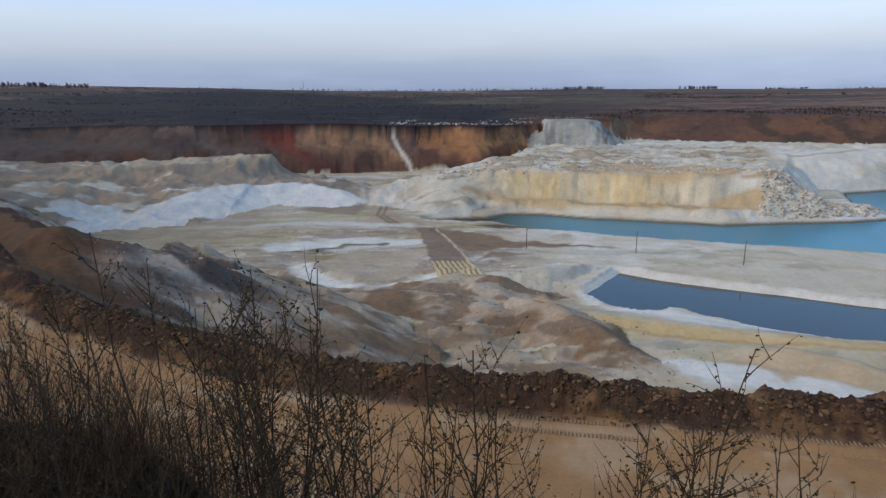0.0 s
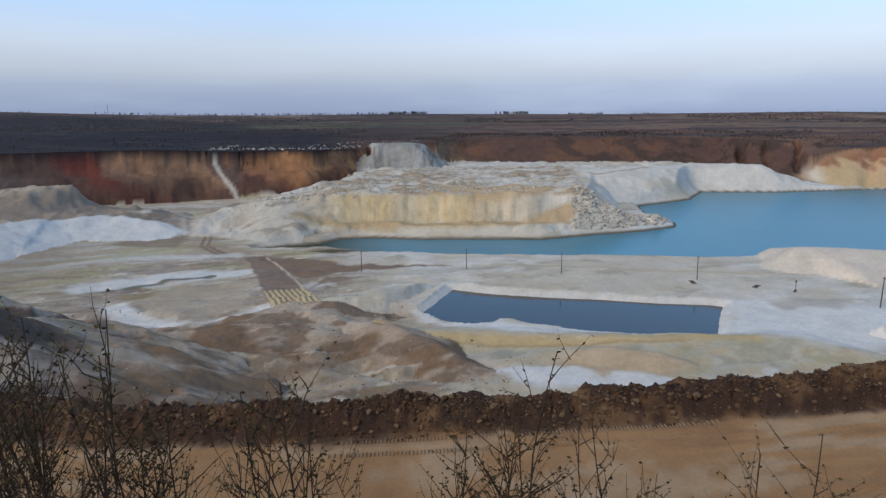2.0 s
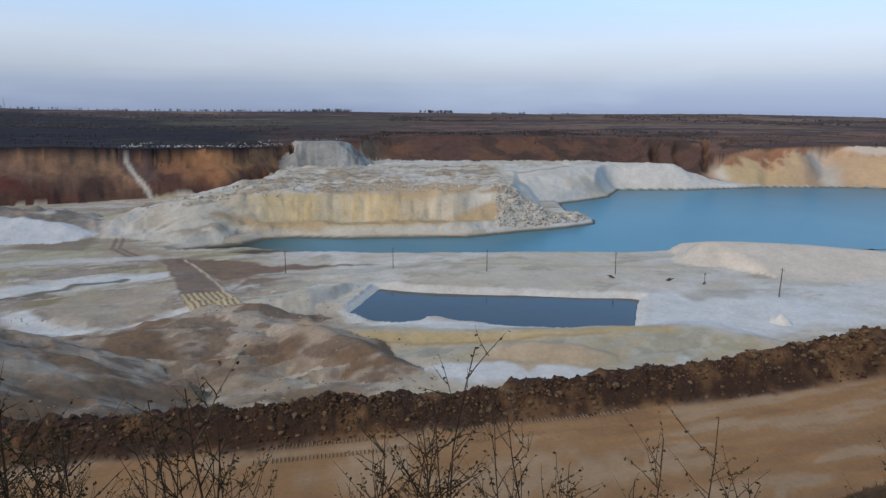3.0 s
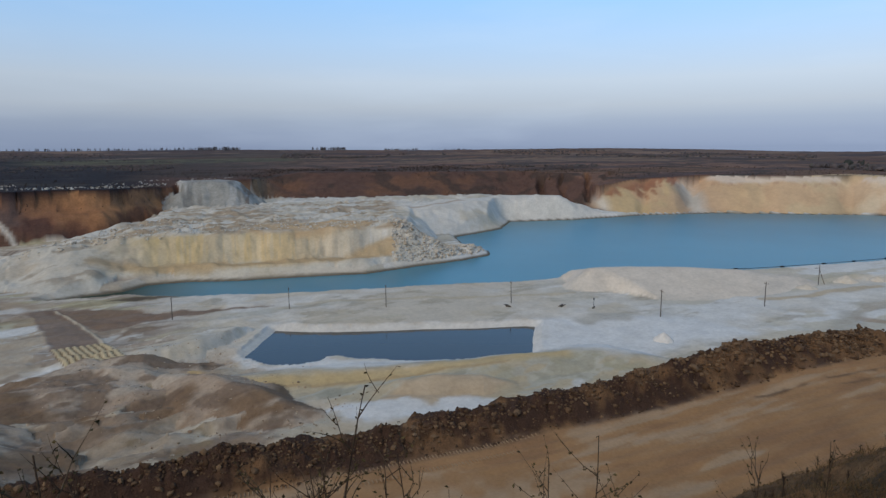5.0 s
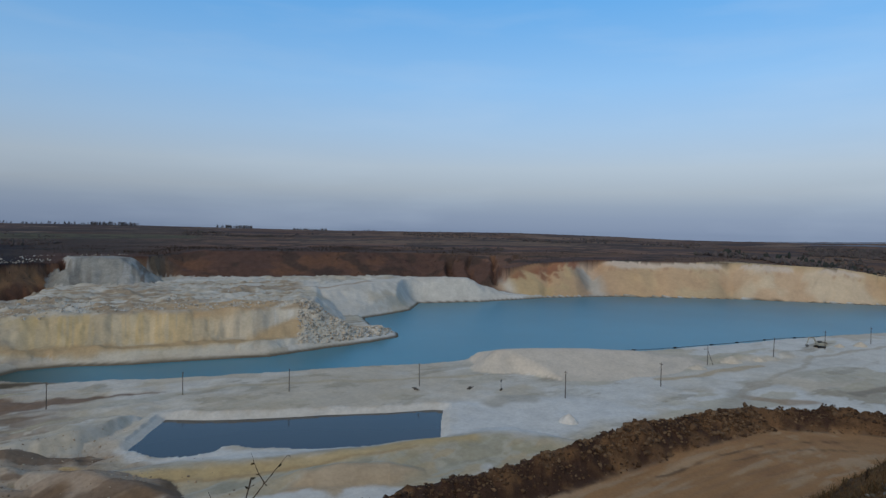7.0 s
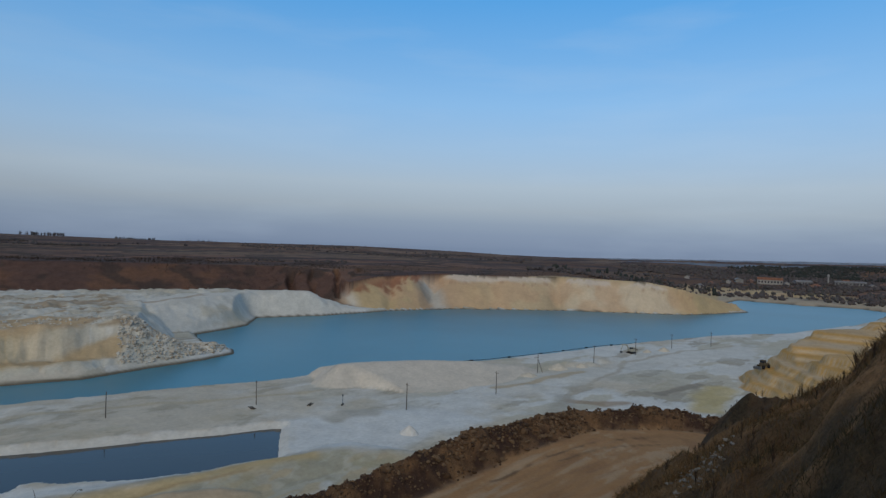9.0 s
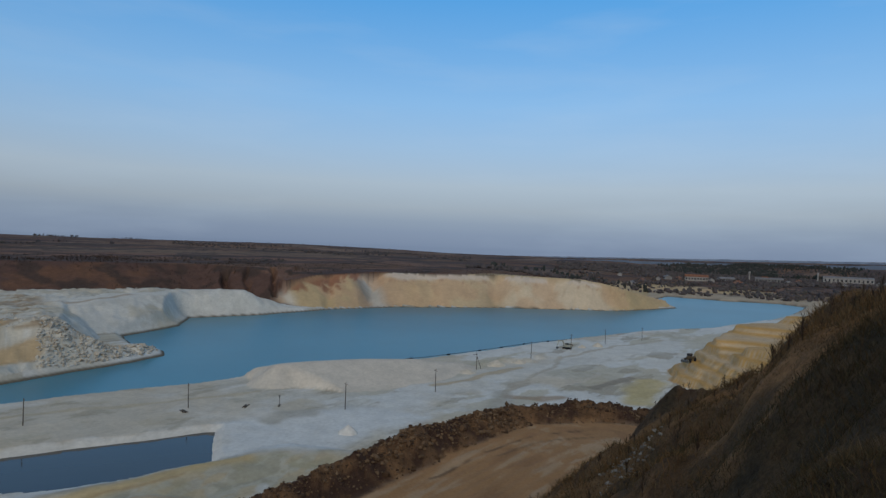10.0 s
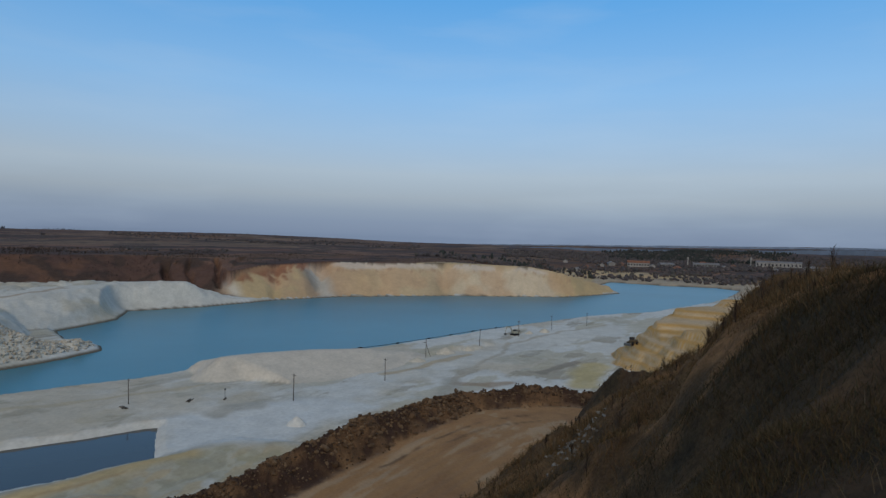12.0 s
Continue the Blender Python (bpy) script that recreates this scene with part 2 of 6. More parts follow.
def berm_height(v, u):
    """The ridge of tipped earth along the road's outer edge."""
    tall = 1.5 + 0.5 * np.sin(u * 2.3) + 1.5 * np.exp(-((u - 9.55) / 0.35) ** 2) + 0.9 * np.exp(-((u - 10.2) / 0.4) ** 2)
    return tall * np.clip(1 - np.abs(v - 2.8) / 3.0, 0, 1) ** 0.8


def rib_phase(x, y):
    """Across the raked ribs from 0 to 1, or -1 outside them."""
    s = np.clip((172 - y) / 19.0, -1, 2)
    left, right = -6.2 + 4.2 * s, 5.4 + 4.2 * s
    q = (x - left) / (right - left)
    return np.where((s > 0) & (s < 1) & (q > 0) & (q < 1), q, -1.0)


def pit(x, y, r):
    """The country, the pit with its walls and heaps, and the beds of the water."""
    az = np.degrees(np.arctan2(x, y))
    loose = np.clip((r - 30) / 90, 0, 1)
    wx = x + loose * (3.2 * fbm(x, y, 26, 4, 11) + 0.7 * fbm(x, y, 5, 3, 12))
    wy = y + loose * (3.2 * fbm(x, y, 26, 4, 21) + 0.7 * fbm(x, y, 5, 3, 22))
    # runnels down the steep faces
    pale = ramp(x, 325, 345) * (y < 352)
    cut = loose * ramp(y, 150, 230) * (1 - 0.65 * ramp(x, 165, 185)) * (1 - pale)
    gully = 1 - 2.2 * np.abs(fbm(az * 6.5, r * 0.3, 30, 3, 13))
    rill = 1 - 2.2 * np.abs(fbm(az * 6.5, r * 0.4, 11, 3, 14))
    fine = 1 - 2.2 * np.abs(fbm(az * 6.5, r * 0.35, 4.5, 3, 43))
    push = cut * (2.4 * np.maximum(gully, 0) ** 2 + 0.8 * np.maximum(rill, 0) ** 2 + 0.35 * np.maximum(fine, 0) ** 2 + 1.6 * fbm(x, y, 9, 4, 40))
    # the brown cliff is a softer talus, and the terrace's western end is worn down
    calm = np.maximum((1 - ramp(x, 40, 60)) * ramp(y, 318, 335), (1 - ramp(az, 3, 8)) * (1 - ramp(y, 300, 318)) * ramp(y, 222, 240))
    push = push * (1 - 0.8 * calm) + calm * loose * np.maximum(1.8 + 2.6 * fbm(x, y, 26, 4, 48) + 0.8 * fbm(x, y, 6, 3, 49), 0)
    # the buttresses of the pale bank, and the gullies between them
    for centre, wide, deep in BUTTRESS_GAPS:
        push = push + pale * deep * np.exp(-((az - centre) / wide) ** 2)
    push = push + pale * 1.2 * (fbm(az * 8, r * 0.3, 24, 3, 33) + 0.5)
    # the country outside the pit
    far = 50 + 4500 * np.tan(np.radians(np.interp(az, BEARING, SKYLINE)))
    near = np.interp(az, BEARING, NEARBY)
    u = np.clip((r - 650) / 3850, 0, 1)
    land = near + (far - near) * u ** 1.15 + fbm(x, y, 420, 4, 3) * (1 + 5 * ramp(r, 700, 2500)) * (1 - ramp(r, 3300, 4400)) + 0.8 * fbm(x, y, 35, 3, 4)
    land = land + 13 * np.exp(-((x - 2050) / 260) ** 2 - ((y - 90) / 420) ** 2)
    # the pit's floor and walls
    dF, vF = area_distance(wx, wy, FOOT)
    dR, vR = area_distance(wx, wy, RIM)
    t = np.clip((dF - push) / np.maximum(dF - dR, 4), 0, 1)
    t = np.where(dR >= 0, 1, np.where(dF <= 0, 0, t))
    west = (1 - ramp(x, 10, 45)) * ramp(y, 60, 90) * (1 - ramp(y, 150, 175))
    floor = 2.2 + 0.5 * fbm(x, y, 45, 4, 5) + 0.18 * fbm(x, y, 7, 3, 6) + west * (0.9 * fbm(x * 0.3 + y * 0.1, y, 9, 4, 7) - 0.6)
    near = (1 - ramp(x, 30, 70)) * (1 - ramp(y, 190, 260))
    fold = 0.5 - np.abs(fbm(x * 0.36 + y * 0.2 + 1.5 * fbm(x, y, 14, 3, 23), y - 0.15 * x, 10, 5, 8))
    floor = floor + near * (0.7 + 0.9 * west) * (1.1 * fold + 0.45 * fbm(x * 0.4, y, 2.6, 3, 9))
    zf, zr = vF[..., 0], vR[..., 0]
    base = np.where(dF <= 0, floor + (zf - floor) * np.exp(np.minimum(dF, 0) / 30.0) * (zf > 2.4), zf + (zr - zf) * (t + 0.10 * np.sin(2 * np.pi * t) * calm))
    blend = ramp(dR, 0, 130)
    z = np.where(dR >= 0, zr + (land - zr) * blend, base)
    kind = np.where(dR >= 0, LAND, np.where(dF <= 0, FLOOR, WALL))
    wall = t
    # banks, terraces and tipped heaps
    for shape, slope, label in ((WEST_SLOPE, 0.24, SAND), (BENCH, 0.27, SAND), (MOUND, 0.5, SAND), (LEDGE, 0.9, SAND), (TERRACE, 0.3 + 0.42 * ramp(az, 0, 7), SAND), (SPIT, 0.6, SAND), (SHELF, 0.9, SAND),
                                (RIDGE, 0.4, SAND), (HUMP, 0.75, SAND), (WHITE_HEAP, 0.72, TIP), (SPUR, 0.5, WALL), (OUTCROP, 0.85, WALL), (BANK, 0.26 + 0.5 * ramp(y, 144, 150), WALL), (YELLOW_STEP, 0.72, SAND)):
        pts = [(*p[:2], p[2] if len(p) > 2 else (4.5 if shape is LEDGE else 1.6)) for p in shape]
        z, won = mesa(z, wx, wy, pts, slope, (0.1 if shape is BENCH else 0.6 if shape is TERRACE else 0.9 if shape is WHITE_HEAP else 0.5) * push)
        kind = np.where(won & ((kind != LAND) | (shape is WHITE_HEAP)), label, kind)
    # cut gullies in the brown cliff, and cut steps in the yellow bank
    for line, wide, deep in (([(308, 360), (345, 405)], 3.0, 8), ([(322, 352), (358, 396)], 1.5, 4), ([(340, 350), (380, 388)], 2.0, 6), ([(62, 424), (64, 452)], 2.5, 6)):
        d, _, _ = line_distance(wx, wy, line)
        z = z - deep * (1 - ramp(d, wide * 0.4, wide * 1.6))
    step = inside(x, y, [(215, -40), (220, 30), (250, 58), (290, 62), (350, 50), (385, 10), (390, -40)]) & (kind == SAND)
    z = np.where(step, z + 0.62 * np.sin(z * 1.9 + 0.6 * fbm(x, y, 20, 3, 19)), z)
    tipped = (kind == SAND) & (y > 200)
    ochre_flat = in_area(wx, wy, OCHRE_FLAT, 3)
    dumped = tipped & inside(x, y, [p[:2] for p in TERRACE])
    z = z + np.where(dumped, (1 - ochre_flat) * 1.2 * np.maximum(fbm(x, y, 5.5, 3, 24) - 0.05, 0) ** 0.8, 0)
    # gullies that drain the western slope
    drained = tipped & (x < -90)
    z = z + np.where(drained, 2.6 * (0.35 - np.abs(fbm(x * 0.35 + 0.2 * y, y - 0.35 * x, 17, 4, 25))) + 0.8 * (0.35 - np.abs(fbm(x * 0.4, y - 0.35 * x, 5, 3, 26))), 0)
    smooth = 1 - 0.7 * in_area(x, y, [(-112, 234), (-50, 246), (-33, 268), (-48, 282), (-85, 290), (-116, 252)], 4)
    z = z + smooth * np.where(tipped, 0.5 * fbm(x, y, 7, 3, 15) + 0.9 * np.maximum(fbm(x, y, 11, 3, 16), 0) + (x < -20) * (y < 345) * (1.1 * (0.4 - np.abs(fbm(x, y, 16, 4, 34))) + 0.5 * fbm(x, y, 4, 3, 35)), 0)
    z = z + np.where((kind == WALL) & (y < 200), 1.0 * fbm(x * 0.5, y, 8, 4, 17) + 1.5 * (0.4 - np.abs(fbm(x * 0.45 + 0.2 * y, y, 9, 5, 18))) + 0.5 * (0.35 - np.abs(fbm(x * 0.5 + 0.3 * y, y, 3.6, 4, 45))), 0)
    z, won = ridge(z, wx, wy, CREST, 0.5, 0.8)
    kind = np.where(won, WALL, kind)
    z, won = ridge(z, wx * 0.3 + x * 0.7, wy * 0.3 + y * 0.7, SAND_PATCH, 0.42, 0.5)
    kind = np.where(won, FLOOR, kind)
    z, won = ridge(z, wx, wy, CAUSEWAY, 0.28, 0.6)
    kind = np.where(won, FLOOR, kind)
    z, won = ridge(z, wx, wy, [(224, 118, 2.4), (248, 110, 3.6), (276, 102, 3.0)], 0.35 + 0.2 * fbm(x, y, 6, 3, 30), 0.5)
    kind = np.where(won, FLOOR, kind)
    # the dark pad with its side berms, and the raked ribs below it
    for line, tall in (([(-11, 212), (-5.4, 167)], 0.12), ([(-5.2, 215), (1, 191), (9, 156)], 0.22)):
        d, _, _ = line_distance(x, y, line)
        z = z + tall * (1 - ramp(d, 0.15, 0.8)) * (kind == FLOOR)
    q = rib_phase(x, y)
    z = z + np.where(q >= 0, 0.4 * np.abs(np.sin(np.pi * 8 * q)), 0) * (kind != WALL)
    hx, hy = x + 0.5 * fbm(x, y, 12, 3, 31), y + 0.5 * fbm(x, y, 12, 3, 32)
    z, won = ridge(z, hx, hy, HEAP, 0.28 + 0.45 * (1 - ramp(hx, 149, 157)), 0.5)
    kind = np.where(won, CONE, kind)
    kind = np.where((kind == WALL) & (pale > 0.5), FACE, kind)
    kind = np.where((kind == FLOOR) & (x + 8 * fbm(x, y, 12, 3, 52) < 34) & (y < 150), MUD, kind)
    # the water's beds
    dL, _ = nearby_distance(wx * 0.25 + x * 0.75, wy * 0.25 + y * 0.75, LAKE, 60)
    z = np.where(dL < 16, np.minimum(z, 0.05 + 0.55 * np.maximum(dL, -6) + 0.1 * np.maximum(dL - 2.5, 0) ** 2), z)
    dP, _ = nearby_distance(x + 0.3 * fbm(x, y, 6, 3, 41), y + 0.3 * fbm(x, y, 6, 3, 42), POND, 30)
    z = np.where(dP < 2, np.minimum(z, 1.0 + 0.5 * np.maximum(dP, -4)), z)
    return z, kind, dict(r=r, az=az, wall=wall, lake=dL, pond=dP, dF=dF, dR=dR)


def terrain(x, y):
    """Height, kind of ground, and the distances that the colours need, at plan places."""
    r = np.hypot(x, y)
    if r.size and r.max() < 84:  # all of them near the road: the pit lies lower
        z, kind, k = np.full(x.shape, -9.0), np.full(x.shape, FLOOR), dict(r=r)
    else:
        z, kind, k = pit(x, y, r)
    # the bench that carries the road, and the hillside above it
    v, along = road_frame(x, y)
    z = np.where(v < 14, np.minimum(z, 24.9 + 0.45 * (v - 6)), z)
    slide = 25 - 0.62 * (v - 6) + 1.2 * fbm(x, y, 14, 4, 51)
    lump = (0.55 * fbm(x, y, 2.4, 5, 52) + 0.5 * np.abs(fbm(x, y, 1.3, 4, 29))) * ramp(v, -0.5, 1.5) * (1 - ramp(v, 6, 9))
    rut = 0.05 * np.sin(v * 4.2 + 2 * fbm(x, y, 20, 2, 53)) * ramp(-v, 0, 2) + 0.12 * fbm(x, y, 9, 4, 54)
    road = 25 + rut + berm_height(v, along) + lump
    rib = np.exp(-((x - 76) / 10.0) ** 2 - ((y - 13) / 6.5) ** 2)
    edge = -17 - 2.6 * ramp(x, 38, 58) + RIB_OUT * rib + 1.2 * fbm(x, y, 16, 3, 55)
    up = np.maximum(edge - v, 0)
    top = 48.4 + 0.08 * fbm(x, y, 3, 3, 57) + 0.5 * ramp(x, 4, 12) + 2.0 * np.exp(-((x - 13) / 8.0) ** 2 - ((y + 6) / 6.0) ** 2) - 0.04 * np.maximum(x - 25, 0)
    calm = ramp(np.hypot(x, y), 2.5, 9)
    hill = 25 + (0.9 + 0.005 * ramp(x, 8, 25) + 0.06 * ramp(x, 30, 52)) * up + (0.9 * fbm(x, y, 9, 4, 56) + 0.25 * fbm(x, y, 2.2, 3, 58)) * ramp(up, 0, 6) * calm
    hill = -np.logaddexp(-hill / 0.35, -top / 0.35) * 0.35
    hill = hill - 3.0 * np.exp(-((x - 11) / 8.0) ** 2 - ((y - 4) / 4.5) ** 2) * ramp(r, 1.8, 5) + 0.3 * np.exp(-((x + 3.0) / 2.0) ** 2 - ((y - 3.6) / 1.3) ** 2)
    bearing = np.degrees(np.arctan2(x, y))
    hill = hill - 1.1 * ramp(bearing, -27, -12) * (1 - ramp(bearing, 40, 62)) * ramp(r, 2.0, 4.2) * (1 - ramp(r, 14, 24))
    # the washed-out gully with the bare soil, and the swells beside it
    dG, _, _ = line_distance(x + 0.5 * fbm(x, y, 3, 3, 36), y + 0.5 * fbm(x, y, 3, 3, 37), GULLY)
    hill = hill - ramp(up, 1, 4) * (0.7 * (1 - ramp(dG, 0.2, 1.3)) - 0.3 * np.exp(-((dG - 2.8) / 1.1) ** 2)) * ramp(r, 14, 20)
    hill = hill + RIB_UP * rib * ramp(up, 0, 5) + calm * ramp(up, 1, 5) * (0.35 * fbm(x, y, 4.5, 3, 38) + 0.12 * fbm(x, y, 1.1, 2, 39))
    south = np.where(v > 6, slide, np.where(up > 0, hill, road))
    here = south > z
    z = np.where(here, south, z)
    kind = np.where(here, np.where(v > 6, WALL, np.where(v > -0.3, BERM, np.where(up > 0, HILLSIDE, TRACK))), kind)
    k.update(v=v, u=along, up=up)
    return z, kind, k


# ---------------------------------------------------------------- materials


def surface_material(name, grain=0.6, fine=4.0, rough=0.95, relief=0.25, strength=0.35, crease=0.0, drawn=1.0, crease_scale=0.12, along=1.0):
    """Bare ground: its own colour from the sheet's tint, broken up by grain at two sizes, with fine relief and worn creases (drawn out upwards on steep faces)."""
    m = bpy.data.materials.new(name)
    m.use_nodes = True
    nt = m.node_tree
    b = nt.nodes["Principled BSDF"]
    b.inputs["Roughness"].default_value = rough
    b.inputs["Specular IOR Level"].default_value = 0.15
    geo = node(nt, "ShaderNodeNewGeometry")
    tint = nt.nodes.new("ShaderNodeAttribute")
    tint.attribute_name = "tint"
    n1 = node(nt, "ShaderNodeTexNoise", Scale=grain, Detail=8.0, Roughness=0.65)
    n2 = node(nt, "ShaderNodeTexNoise", Scale=fine, Detail=6.0, Roughness=0.7)
    nt.links.new(geo.outputs["Position"], n1.inputs["Vector"])
    nt.links.new(geo.outputs["Position"], n2.inputs["Vector"])
    add = nt.nodes.new("ShaderNodeMath")
    add.operation = "ADD"
    nt.links.new(n1.outputs["Fac"], add.inputs[0])
    nt.links.new(n2.outputs["Fac"], add.inputs[1])
    rng = node(nt, "ShaderNodeMapRange", **{"From Min": 0.6, "From Max": 1.4, "To Min": 1 - strength, "To Max": 1 + strength})
    nt.links.new(add.outputs[0], rng.inputs["Value"])
    mul = nt.nodes.new("ShaderNodeVectorMath")
    mul.operation = "SCALE"
    nt.links.new(tint.outputs["Color"], mul.inputs[0])
    nt.links.new(rng.outputs[0], mul.inputs["Scale"])
    nt.links.new(mul.outputs[0], b.inputs["Base Color"])
    bump = node(nt, "ShaderNodeBump", Strength=0.6, Distance=relief)
    nt.links.new(add.outputs[0], bump.inputs["Height"])
    if crease:
        mp = node(nt, "ShaderNodeMapping", Scale=(along, 1.0, drawn))
        nt.links.new(geo.outputs["Position"], mp.inputs["Vector"])
        n3 = node(nt, "ShaderNodeTexNoise", Scale=crease_scale, Detail=6.0, Roughness=0.55)
        n3.noise_type = "RIDGED_MULTIFRACTAL"
        nt.links.new(mp.outputs[0], n3.inputs["Vector"])
        worn = node(nt, "ShaderNodeBump", Strength=1.0, Distance=crease)
        nt.links.new(n3.outputs["Fac"], worn.inputs["Height"])
        nt.links.new(worn.outputs[0], bump.inputs["Normal"])
    nt.links.new(bump.outputs[0], b.inputs["Normal"])
    return m


def water_material(name, colour, rough, ripple, gloss=0.5, shoal=None):
    """Still water; with a shoal colour its narrow western arm turns shallow and green."""
    m = bpy.data.materials.new(name)
    m.use_nodes = True
    nt = m.node_tree
    b = nt.nodes["Principled BSDF"]
    b.inputs["Roughness"].default_value = rough
    b.inputs["IOR"].default_value = 1.333
    geo = node(nt, "ShaderNodeNewGeometry")
    n1 = node(nt, "ShaderNodeTexNoise", Scale=0.012, Detail=4.0, Roughness=0.6)
    n2 = node(nt, "ShaderNodeTexNoise", Scale=1.4, Detail=3.0)
    nt.links.new(geo.outputs["Position"], n1.inputs["Vector"])
    nt.links.new(geo.outputs["Position"], n2.inputs["Vector"])
    rp = nt.nodes.new("ShaderNodeValToRGB")
    rp.color_ramp.elements[0].position, rp.color_ramp.elements[1].position = 0.3, 0.7
    rp.color_ramp.elements[0].color = (*[c * 0.88 for c in colour], 1)
    rp.color_ramp.elements[1].color = (*[min(1, c * 1.12) for c in colour], 1)
    nt.links.new(n1.outputs["Fac"], rp.inputs[0])
    b.inputs["Specular IOR Level"].default_value = gloss
    tone = rp.outputs[0]
    if shoal:
        xyz = node(nt, "ShaderNodeSeparateXYZ")
        nt.links.new(geo.outputs["Position"], xyz.inputs[0])
        deep = node(nt, "ShaderNodeMapRange", **{"From Min": 14.0, "From Max": 42.0})
        nt.links.new(xyz.outputs["X"], deep.inputs["Value"])
        mix = nt.nodes.new("ShaderNodeMix")
        mix.data_type = "RGBA"
        mix.inputs[6].default_value = (*shoal, 1)
        nt.links.new(deep.outputs[0], mix.inputs["Factor"])
        nt.links.new(tone, mix.inputs[7])
        tone = mix.outputs[2]
        dull = node(nt, "ShaderNodeMapRange", **{"From Min": 14.0, "From Max": 42.0, "To Min": 0.1, "To Max": gloss})
        nt.links.new(xyz.outputs["X"], dull.inputs["Value"])
        nt.links.new(dull.outputs[0], b.inputs["Specular IOR Level"])
    nt.links.new(tone, b.inputs["Base Color"])
    bump = node(nt, "ShaderNodeBump", Strength=ripple, Distance=0.05)
    nt.links.new(n2.outputs["Fac"], bump.inputs["Height"])
    nt.links.new(bump.outputs[0], b.inputs["Normal"])
    return m


def plain_material(name, colour, rough=0.8, metal=0.0, vary=0.2, scale=3.0):
    m = bpy.data.materials.new(name)
    m.use_nodes = True
    nt = m.node_tree
    b = nt.nodes["Principled BSDF"]
    b.inputs["Roughness"].default_value, b.inputs["Metallic"].default_value = rough, metal
    b.inputs["Specular IOR Level"].default_value = 0.2
    co = node(nt, "ShaderNodeTexCoord")
    n = node(nt, "ShaderNodeTexNoise", Scale=scale, Detail=5.0)
    nt.links.new(co.outputs["Object"], n.inputs["Vector"])
    rp = nt.nodes.new("ShaderNodeValToRGB")
    rp.color_ramp.elements[0].position, rp.color_ramp.elements[1].position = 0.3, 0.7
    rp.color_ramp.elements[0].color = (*[c * (1 - vary) for c in colour], 1)
    rp.color_ramp.elements[1].color = (*[min(1, c * (1 + vary)) for c in colour], 1)
    nt.links.new(n.outputs["Fac"], rp.inputs[0])
    nt.links.new(rp.outputs[0], b.inputs["Base Color"])
    return m


M_LAND = surface_material("field_soil", 0.05, 0.6, 1.0, 0.5, 0.45)
M_FLOOR = surface_material("quarry_sand", 0.16, 0.9, 0.95, 0.12, 0.22, 0.16, 0.7, 0.12)
M_MUD = surface_material("striped_mud", 0.2, 1.2, 0.95, 0.25, 0.3, 0.9, 1.0, 0.2, 0.4)
M_FACE = surface_material("cut_cream_sand", 0.08, 0.4, 0.95, 0.1, 0.16, 1.1, 0.4, 0.045)
M_WALL = surface_material("quarry_wall_earth", 0.2, 1.0, 1.0, 0.3, 0.36, 0.9, 0.3, 0.11)
M_ROAD = surface_material("packed_clay_road", 0.3, 3.0, 0.95, 0.06, 0.22)
M_BERM = surface_material("tipped_clay", 1.3, 6.0, 1.0, 0.3, 0.45)
M_HILL = surface_material("dry_grass_slope", 1.5, 9.0, 1.0, 0.25, 0.75)
M_LAKE = water_material("lake_water", (0.05, 0.2, 0.275), 0.3, 0.25, 0.5, shoal=(0.018, 0.04, 0.022))
M_POND = water_material("pond_water", (0.062, 0.058, 0.052), 0.08, 0.05, 0.33)

WHITE, YELLOW, BROWN = (0.575, 0.565, 0.54), (0.47, 0.37, 0.19), (0.20, 0.135, 0.085)
DARK, ROADC, CLAY = (0.055, 0.040, 0.032), (0.33, 0.19, 0.09), (0.10, 0.06, 0.036)
FIELD, GREEN = (0.15, 0.095, 0.06), (0.085, 0.10, 0.055)


# ---------------------------------------------------------------- the ground


def lay(c, colour, amount):
    return c + (np.array(colour) - c) * np.clip(amount, 0, 1)[..., None]


def near_line(x, y, line, width, blur):
    m = close_by(x, y, line, width + blur + 1)
    out = np.zeros(x.shape)
    if m.any():
        out[m] = 1 - ramp(line_distance(x[m], y[m], line)[0], width - blur, width + blur)
    return out


def in_area(x, y, outline, blur):
    return 1 - ramp(nearby_distance(x, y, outline, blur + 1)[0], -blur, blur)


CLIFF_SOILS = [(-45, (.09, .07, .055)), (-30, (.10, .08, .06)), (-26, (.07, .052, .043)), (-23.5, (.13, .10, .075)), (-21, (.08, .057, .043)), (-18.6, (.12, .07, .05)),
               (-17.8, (.145, .05, .033)), (-16, (.13, .046, .032)), (-15, (.19, .12, .075)), (-12, (.27, .16, .085)), (-8.5, (.32, .19, .095)), (-7.4, (.16, .105, .07)),
               (-6, (.115, .08, .06)), (-5, (.23, .12, .06)), (-2, (.31, .155, .065)), (2, (.38, .20, .08)), (4.5, (.31, .16, .068)), (7, (.22, .115, .06))]
TERRACE_SOILS = [(-6, (.50, .50, .49)), (1, (.47, .46, .43)), (4.6, (.47, .42, .32)), (7, (.49, .395, .215)), (9.5, (.52, .42, .25)), (12, (.50, .43, .31)), (14, (.54, .43, .25)),
                 (18, (.52, .42, .27)), (21, (.52, .46, .37)), (23.2, (.40, .38, .34)), (24.6, (.53, .53, .52)), (31, (.54, .54, .54))]
